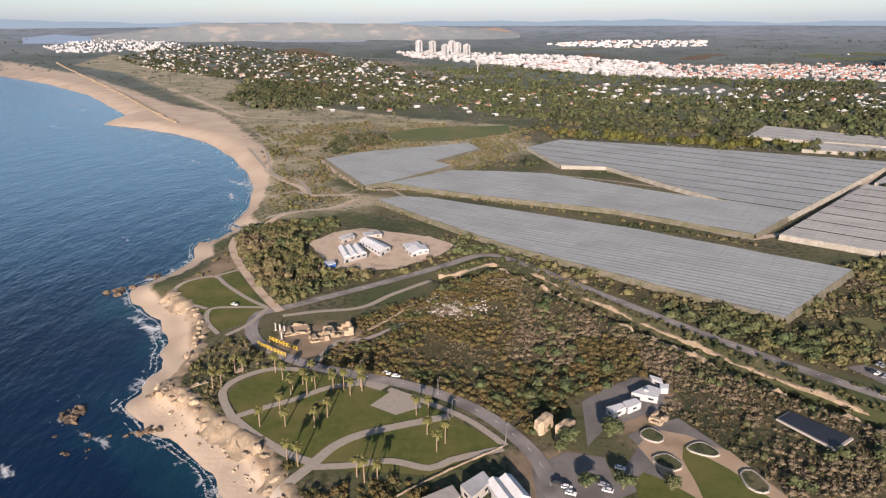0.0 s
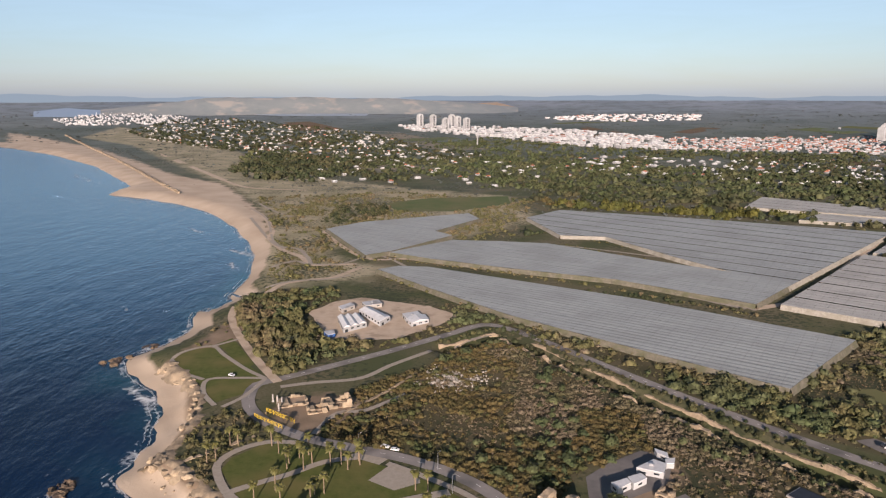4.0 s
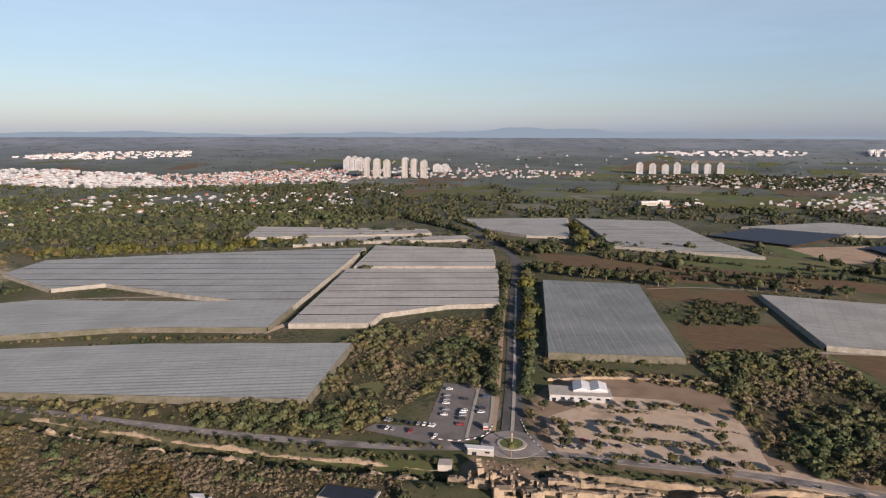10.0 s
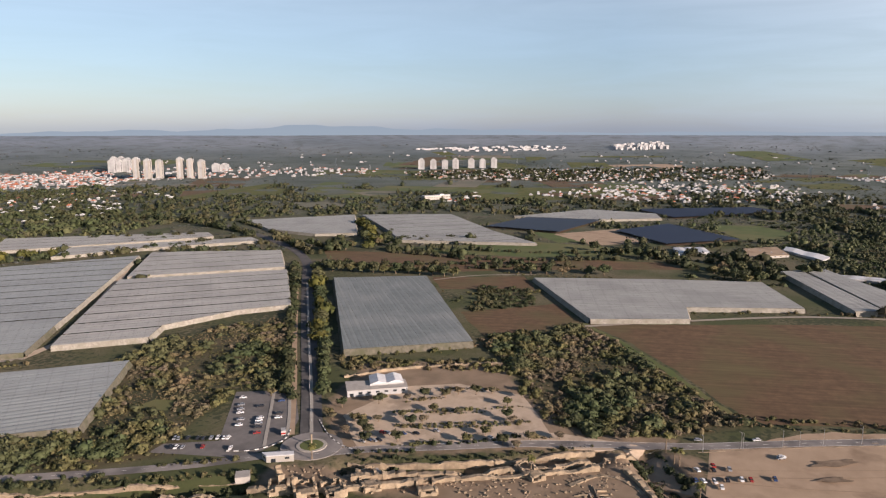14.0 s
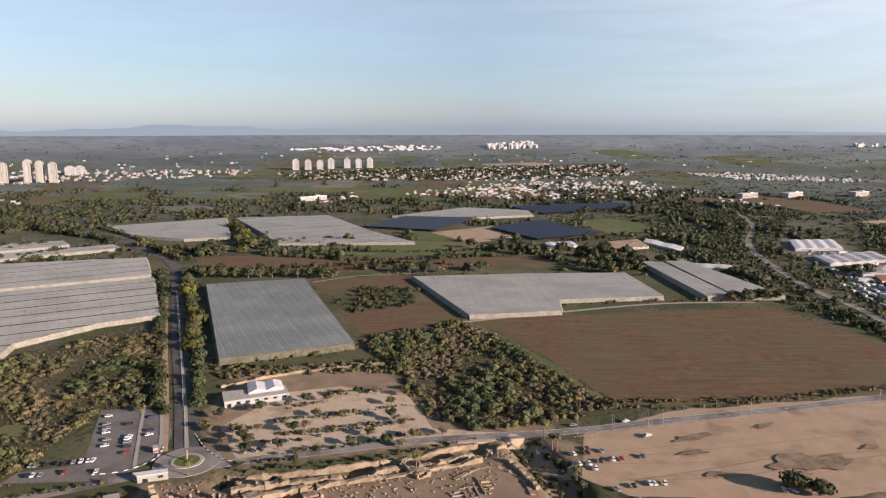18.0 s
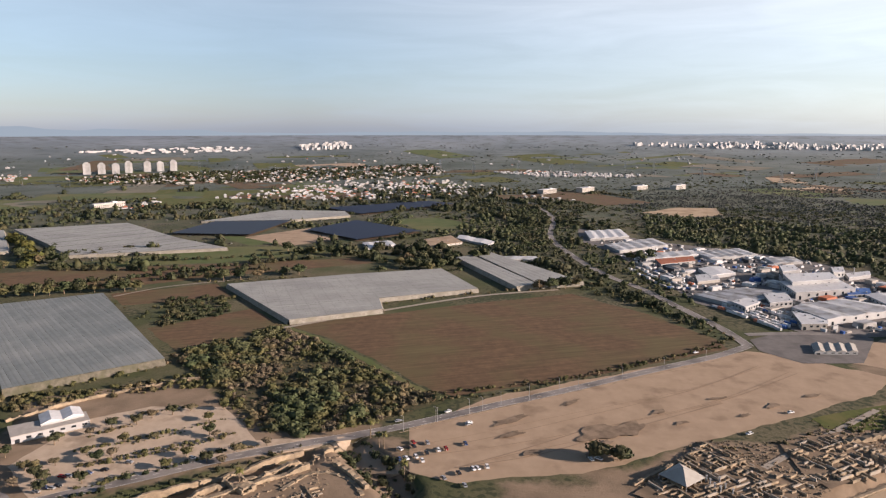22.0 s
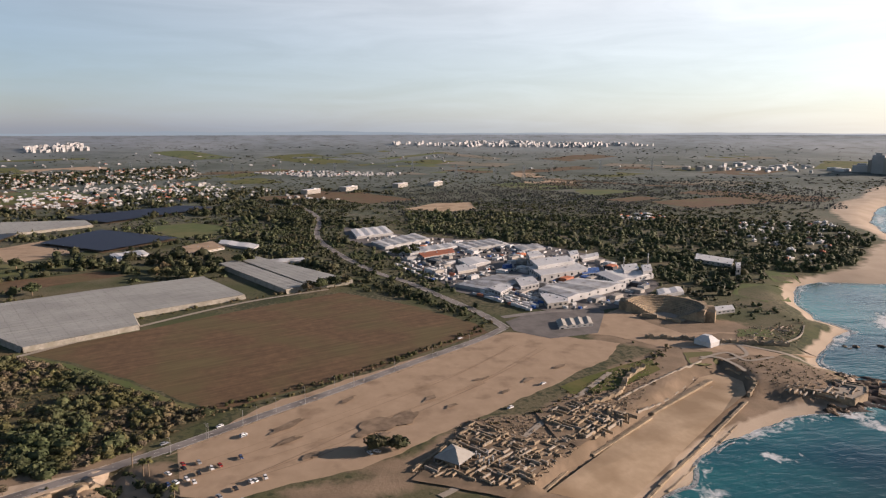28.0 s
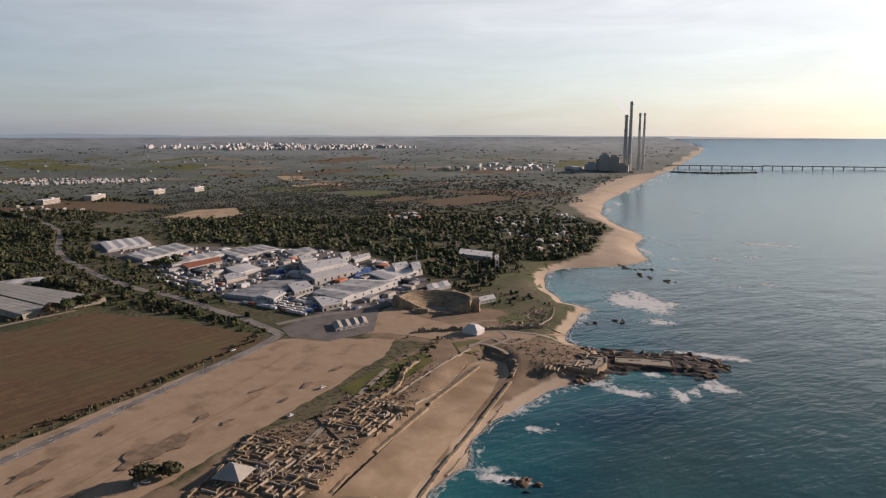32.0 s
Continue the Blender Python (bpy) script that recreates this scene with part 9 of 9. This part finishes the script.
grow("scrub", p, sizes(len(p), 1.5, 3.0, 12), "leaf_dark", "dark thicket in the coastal heath")

p = strew([(-170, 449), (-172, 478), (-155, 524), (-153, 614), (-176, 714), (-195, 830), (-126, 738), (-72, 686), (-138, 614), (-145, 538), (-140, 483), (-148, 438)], 900, 44, clumped=0.35)
grow("scrub", p, sizes(len(p), 0.6, 1.9, 14), "leaf", "low salt-burnt scrub behind the beach", templates=MID_CLUMPS)
p = strew([(-114, 297), (-107, 331), (-91, 325), (-95, 296), (-92.2, 267.1), (-77.9, 249.9), (-59.9, 230.8), (-63.5, 217.4), (-72.0, 217.6), (-87.4, 250.1), (-101.1, 271.8)], 1500, 45)
grow("scrub", p, sizes(len(p), 0.6, 1.7, 15), "leaf", "thick green scrub between lawn and beach", templates=MID_CLUMPS)

TUFTED = [(OLD_CITY, 2600, "leaf_dry"), (OLD_CITY, 1500, "leaf_rust"), (belt, 1500, "leaf"), ([(228, 452), (309, 471), (344, 484), (448, 457), (419, 401), (329, 319), (300, 345), (224, 320), (157, 395), (170, 426), (212, 385), (286, 445)], 2200, "leaf"),
    ([(490, 267), (541, 236), (575, 202), (534, 154), (489, 110), (431, 57), (421, 44), (381, 80), (358, 123), (367, 155), (383, 169), (451, 223)], 2200, "leaf"), ([(-124, 302), (-113, 366), (-67, 324), (-96, 313), (-87.2, 267.0), (-47.6, 237.7), (-57.8, 220.5), (-15.4, 229.8), (6.6, 218.6), (-74.1, 217.6), (-92.2, 267.1)], 1800, "leaf"),
    ([(377, -102), (379, -151), (444, -237), (461, -289), (380, -229), (310, -132), (318, -58)], 500, "leaf_dry"), ([(-236, 831), (-233, 966), (-301, 1182), (-64, 1242), (172, 1133), (89, 789), (-85, 827), (-126, 738), (-72, 686), (-150, 624), (-163, 739)], 380, "leaf_dry"), ([(431, -296), (509, -437), (478, -428), (444, -345), (419, -386), (381, -375), (391, -321)], 900, "leaf")]
for k, (poly, dens, material) in enumerate(TUFTED):
    p = strew(poly, dens, 400 + k, clumped=0.3)
    grow("tussocks", p, sizes(len(p), 0.35, 0.95, k), material, "low tussocks and dry grass between the bushes", "grass", TUFTS, seed=k)

HEDGES = [
    ([(785, 562), (789, 497), (797, 429), (813, 397), (841, 346), (883, 297)], 5, 3.0, 3.0, 'leaf_dark'),
    ([(875, 620), (885, 556), (895, 494)], 4, 1.0, 2.6, 'leaf_dark'),
    ([(740, 369), (748, 308), (776, 247)], 6, 3.0, 2.0, 'leaf'),
    ([(629, 382), (627, 339), (648, 305), (665, 287)], 4, 7.0, 2.2, 'leaf'),
    ([(591, 344), (594, 304), (618, 279)], 4, 6.0, 2.0, 'leaf_wood'),
    ([(419, 383), (528, 472), (650, 584)], 3, 2.0, 4.0, 'leaf_wood'),
    ([(1077, 237), (1057, 196), (1108, 159)], 6, 4, 3.2, 'leaf_dark'),
    ([(1431, 254), (1481, 176), (1420, 88), (1346, 19)], 7, 10, 4.6, 'leaf_dark'),
    ([(1118, 68), (1097, 32), (1077, -3)], 6, 8, 4.0, 'leaf_dark'),
    ([(666, 129), (681, 96), (712, 42), (735, -4)], 4, 4.0, 1.8, 'leaf'),
    ([(751, -68), (710, -102), (674, -132), (624, -155), (578, -161)], 4, 5.0, 2.2, 'leaf_wood'),
    ([(182, 1085), (216, 1058)], 4, 2.5, 3.6, 'leaf_rust'),
    ([(223, 1054), (282, 1027), (355, 1000), (429, 973), (469, 967)], 4, 3.0, 4.4, 'leaf_yellow'),
    ([(244, 1169), (354, 1141), (470, 1066)], 5, 9.0, 4.0, 'leaf_dark'),
    ([(323, 1250), (433, 1218), (526, 1142)], 5, 12.0, 4.0, 'leaf_wood'),
    ([(629, 1032), (699, 963), (740, 923)], 5, 3, 3.4, 'leaf_dark'),
    ([(565, 893), (670, 863), (760, 835)], 5, 3, 3.4, 'leaf_dark'),
    ([(841, 1160), (848, 1060), (820, 946), (797, 850), (777, 768), (744, 704)], 4, 6, 5.0, 'leaf_dark'),
    ([(-134, 1060), (-94, 1041), (-55, 1046)], 5, 12, 2.8, 'leaf_dark'),
    (offset_line(smooth(MOAT_A, 12), 13), 2.8, 1.5, 1.5, "leaf"), (offset_line(smooth(MOAT_A, 12), -13), 3.0, 1.8, 1.7, "leaf_dark"), (offset_line(smooth(MOAT_A, 12), 10), 4.0, 1.2, 2.0, "leaf_dark"), (offset_line(smooth(MOAT_B, 12), 11), 3.0, 1.2, 1.5, "leaf_dark"),
    ([(-39, 715), (75, 655), (169, 592), (254, 519)], 4, 2.0, 1.8, "leaf"), ([(-40, 637), (-3, 597), (60, 515), (147, 433), (208, 373)], 4, 2.2, 2.0, "leaf"), ([(-148, 881), (-75, 723), (-40, 730)], 4, 2.0, 1.8, "leaf"), ([(149, 793), (246, 686), (311, 648)], 5, 2.0, 1.6, "leaf"),
    ([(662, 585), (719, 491), (804, 362), (814, 304)], 5, 2.5, 3.0, "leaf_dark"), ([(792, 575), (852, 487), (880, 396), (968, 238)], 6, 2.0, 3.2, "leaf_dark"),
    ([(949, 383), (945, 266), (933, 176), (912, 83)], 5, 4.0, 4.0, "leaf_dark"), ([(909, 212), (871, 145), (877, 80)], 5, 5.0, 4.5, "leaf_dark"),
    ([(889, 614), (934, 547), (935, 517)], 5, 1.0, 3.2, "leaf_dark"), ([(880, 1141), (833, 926), (750, 724)], 5, 7.0, 4.0, "leaf_dark"),
    ([(628, 953), (724, 912), (743, 802)], 6, 1.5, 2.6, "leaf_dark"), ([(389, 921), (461, 987), (516, 944)], 5, 4, 3.4, "leaf_yellow"),
    ([(194, 1074), (291, 1055), (392, 976), (448, 956)], 6, 4.0, 4.4, "leaf_yellow"), ([(448, 956), (508, 919), (583, 869)], 6, 3.0, 4.0, "leaf_dark"),
    ([(186, 1110), (211, 1091)], 5, 3.0, 4.0, "leaf_rust"),
    ([(421, 47), (439, -1), (493, -74), (552, -163)], 4, 1.4, 1.6, "leaf"), ([(431, 46), (458, -19), (492, -79), (549, -152), (578, -181)], 3.5, 1.6, 1.8, "leaf"),
    ([(772, -73), (706, -114), (625, -156), (578, -181)], 4, 5, 2.2, "leaf"), ([(331, 298), (376, 335), (472, 421), (580, 522), (654, 591)], 3.0, 1.4, 4.2, "leaf_wood"), ([(418, 374), (503, 451), (580, 522)], 9, 1.5, 4.0, "leaf_yellow"),
    (offset_line(smooth(AVENUE[1:7], 12), 15), 3, 2.0, 4.2, "leaf_dark"), ([(709, 657), (772, 739), (846, 869), (901, 1001)], 3.5, 2.5, 4.2, "leaf_dark"), ([(327, 235), (351, 202), (376, 173)], 2.6, 0.7, 1.5, "leaf"), ([(312, 218), (330, 190), (352, 162)], 2.6, 0.7, 1.5, "leaf"), ([(298, 200), (316, 174), (336, 155)], 2.8, 0.8, 1.6, "leaf_dark"), ([(441, 365), (409, 323), (444, 274), (470, 258)], 3, 2.0, 1.8, "leaf"), ([(1119, -53), (936, -67), (798, -96), (703, -126), (621, -155)], 3.5, 4.5, 2.6, "leaf_dark"), ([(868, -97), (716, -128), (622, -166)], 3, 7, 3.0, "leaf_wood"), ([(273, 222), (290, 197)], 3, 0.8, 1.6, "leaf_dark"),
    ([(208, 299), (223, 282), (233, 270)], 2.5, 0.6, 1.5, "leaf_dark"), ([(77, 607), (141, 590), (206, 555), (250, 534)], 4, 2, 2.0, "leaf_dark"),
    ([(54, 473), (92, 415), (127, 367), (160, 327), (191, 289)], 4, 1.5, 1.7, "leaf_dark"), ([(43, 479), (75, 443), (118, 398), (154, 353), (184, 315)], 5, 1.0, 1.8, "leaf_dark"),
    ([(165, 843), (218, 779), (260, 727)], 4, 2, 1.6, "leaf"), ([(685, 481), (794, 349)], 5, 3, 3.0, "leaf_dark"), ([(778, -82), (695, -133), (604, -177)], 4, 5, 2.6, "leaf_dark"),
    ([(978, 206), (974, 140), (922, 87), (874, 111)], 4, 5, 5.0, "leaf_dark"), ([(715, 647), (773, 645)], 4, 5, 5.0, "leaf_dark"), ([(1008, 798), (883, 676), (792, 617)], 4, 3, 5.0, "leaf_yellow"),
    ([(1219, 500), (1381, 340), (1519, 172), (1444, 72)], 6, 4, 4.5, "leaf_dark"), ([(475, -297), (437, -248), (377, -147), (368, -116)], 4, 1.5, 1.3, "leaf"),
]
for k, (line, gap, spread, size, material) in enumerate(HEDGES):
    if size >= 2.6 and gap > 3.5:
        gap, size = gap * 1.7, size * 1.8
    p = along_line(line, gap, spread, 60 + k, spread >= 4)
    grow("hedge", p, sizes(len(p), size * 0.6, size * 1.15, k), material, "uneven hedgerow of dark green bushes" if material == "leaf_dark" else "uneven hedgerow of yellowing bushes", "hedge", tall=(0.9, 1.4))

# woods further off, in one mesh for each tract
WOODS = [
    ([(-485, 1629), (-477, 2021), (-327, 1996), (-163, 1777), (-30, 1542), (-70, 1331), (-176, 1504), (-230, 1389), (-364, 1431)], 205, 4.2, "dense dark pine wood behind the heath"),
    ([(579, -286), (633, -353), (668, -403), (597, -462), (512, -454), (485, -416), (548, -376), (495, -346), (490, -273)], 97, 2.2, "bushes round the old theatre"), ([(668, -596), (620, -480), (597, -410), (661, -414), (702, -472), (733, -567)], 183, 2.8, "trees near the bay"),
    ([(-466, 1732), (-489, 2003), (-168, 1680), (-5, 1498), (145, 1307), (231, 1192), (573, 1087), (656, 979), (905, 1368), (587, 1651), (217, 1973), (-212, 1824), (-519, 2206), (-554, 2006)], 162, 3.4, "pine woods and gardens between the villas"),
    ([(583, 1362), (874, 2021), (1251, 1964), (1416, 1718), (1662, 1167), (1718, 762), (1969, 248), (2105, 46), (1480, 27), (1457, 282), (1265, 687), (956, 1028), (755, 1107)], 129, 3.4, "trees between fields and villas"),
    ([(445, 1049), (550, 1172), (733, 1075), (852, 1104), (637, 1351), (583, 1362)], 140, 3.6, "dark wood beyond the net houses"),
    ([(1753, 161), (1840, -72), (1633, -196), (1107, -44), (775, -96), (615, -168), (805, -86), (744, -49), (870, -7), (995, 59), (1240, -49)], 243, 3.0, "bushy land beside the road"),
    ([(1434, -89), (1669, -43), (1500, 17), (865, 16), (1058, -48), (948, -79), (732, -147), (669, -182), (833, -169), (983, -129), (1140, -90)], 274, 3.0, "bushy land beside the road"),
    ([(1427, -254), (1378, -418), (1234, -564), (1232, -743), (1045, -951), (881, -904), (708, -690), (678, -580), (620, -480), (681, -442), (668, -403), (870, -431), (984, -339), (1159, -213)], 302, 5.2, "dense dark wood behind the factory"),
    ([(1835, -180), (2214, -747), (2030, -1478), (1597, -1483), (1249, -1194), (1290, -810), (1534, -518), (1538, -252)], 127, 2.6, "scattered bushes over the sandy plain"),
    ([(1769, -212), (1951, -698), (1805, -1022), (1136, -650), (1184, -334), (1416, -228)], 146, 2.6, "scattered bushes over the sandy plain"),
    ([(1148, 185), (1267, 82), (1303, -35), (1005, -36), (853, -51), (966, 16), (1017, 80)], 118, 3.0, "bushes between plots and road"),
    ([(-1361, 3128), (-1357, 3705), (-1038, 3821), (-284, 3135), (-7, 2298), (154, 1976), (-84, 1614), (-359, 1830), (-644, 2211), (-1046, 2659)], 60, 3.8, "gardens of the garden town"),
    ([(191, 1734), (534, 1960), (1008, 1675), (1300, 1980), (1050, 2032), (731, 2171), (525, 2273), (262, 2803), (-50, 2500)], 55, 3.8, "gardens below the white town"),
    ([(2261, 1570), (2591, 1363), (2888, 865), (3214, 395), (2667, 263), (2326, 574), (2083, 1014), (2034, 1347)], 70, 4.2, "gardens of the villa quarter"),
    ([(1155, 511), (1219, 288), (1125, 121), (1138, 17), (1322, 23), (1355, 213)], 86, 3.2, "trees along the far plots"),
]
for k, (poly, dens, size, label) in enumerate(WOODS):
    bushy = "bush" in label
    p = strew(poly, dens * (1.0 if bushy else 0.5), 100 + k, clumped=0.35)
    grow("woods", p, sizes(len(p), size * (0.6 if bushy else 0.8), size * (1.1 if bushy or size > 4.5 else 2.0), k), "leaf_haze" if "sandy plain" in label else "leaf_wood" if "factory" in label or k % 2 else "leaf_dark", label, "woods", BUSHLETS if "gardens" in label else FAR_CLUMPS, tall=(0.75, 1.25), seed=k)


def plain(n, r0, r1, a0, a1, seed, lo, hi):
    """Bushes and tree rows strewn over the far plain, by bearing and distance."""
    rng = np.random.default_rng(seed)
    a, r = np.radians(rng.uniform(a0, a1, n)), rng.uniform(r0, r1, n)
    x, y = np.sin(a) * r, np.cos(a) * r
    keep = wave_field(x, y, seed, 120.0) + rng.uniform(-0.6, 0.6, n) > 0.1
    x, y = x[keep], y[keep]
    _, d = ground_z(x, y)
    p = np.stack([x, y], 1)[d > 60 + sand_width(x, y)]
    return p[is_free(p[:, 0], p[:, 1])], lo, hi


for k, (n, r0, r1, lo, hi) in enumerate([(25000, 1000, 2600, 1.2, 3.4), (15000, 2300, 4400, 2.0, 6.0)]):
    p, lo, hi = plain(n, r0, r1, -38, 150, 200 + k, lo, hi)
    grow("far_trees", p, sizes(len(p), lo, hi, k), "leaf_haze", "distant bushes and tree rows on the plain", "woods", BUSHLETS, tall=(0.35, 0.75), seed=k)

for k, (n, r0, r1) in enumerate([(13000, 820, 1700), (9000, 1500, 2700)]):
    p, lo, hi = plain(n, r0, r1, 78, 152, 230 + k, 1.4, 4.6)
    grow("far_trees", p, sizes(len(p), lo, hi, 5 + k), "leaf_wood", "dark green bushes thick over the southern plain", "woods", BUSHLETS, tall=(0.4, 0.8), seed=30 + k)

# rows of trees along the field edges inland
rows, rr = [], random.Random(91)
for _ in range(190):
    r, a = rr.uniform(820, 2100), radians(rr.uniform(4, 100))
    x, y, t = math.sin(a) * r, math.cos(a) * r, 0.45 + rr.choice([0, 0, 1.57]) + rr.gauss(0, 0.12)
    n = rr.randint(8, 34)
    rows += [(x + math.cos(t) * 5.5 * k + rr.gauss(0, 1.6), y + math.sin(t) * 5.5 * k + rr.gauss(0, 1.6)) for k in range(n)]
rows = np.array(rows)
rows = rows[is_free(rows[:, 0], rows[:, 1])]
grow("woods", rows, sizes(len(rows), 2.6, 7.5, 77), "leaf_dark", "dark rows of trees between the far fields", "woods", FAR_CLUMPS, tall=(0.7, 1.2), seed=77)
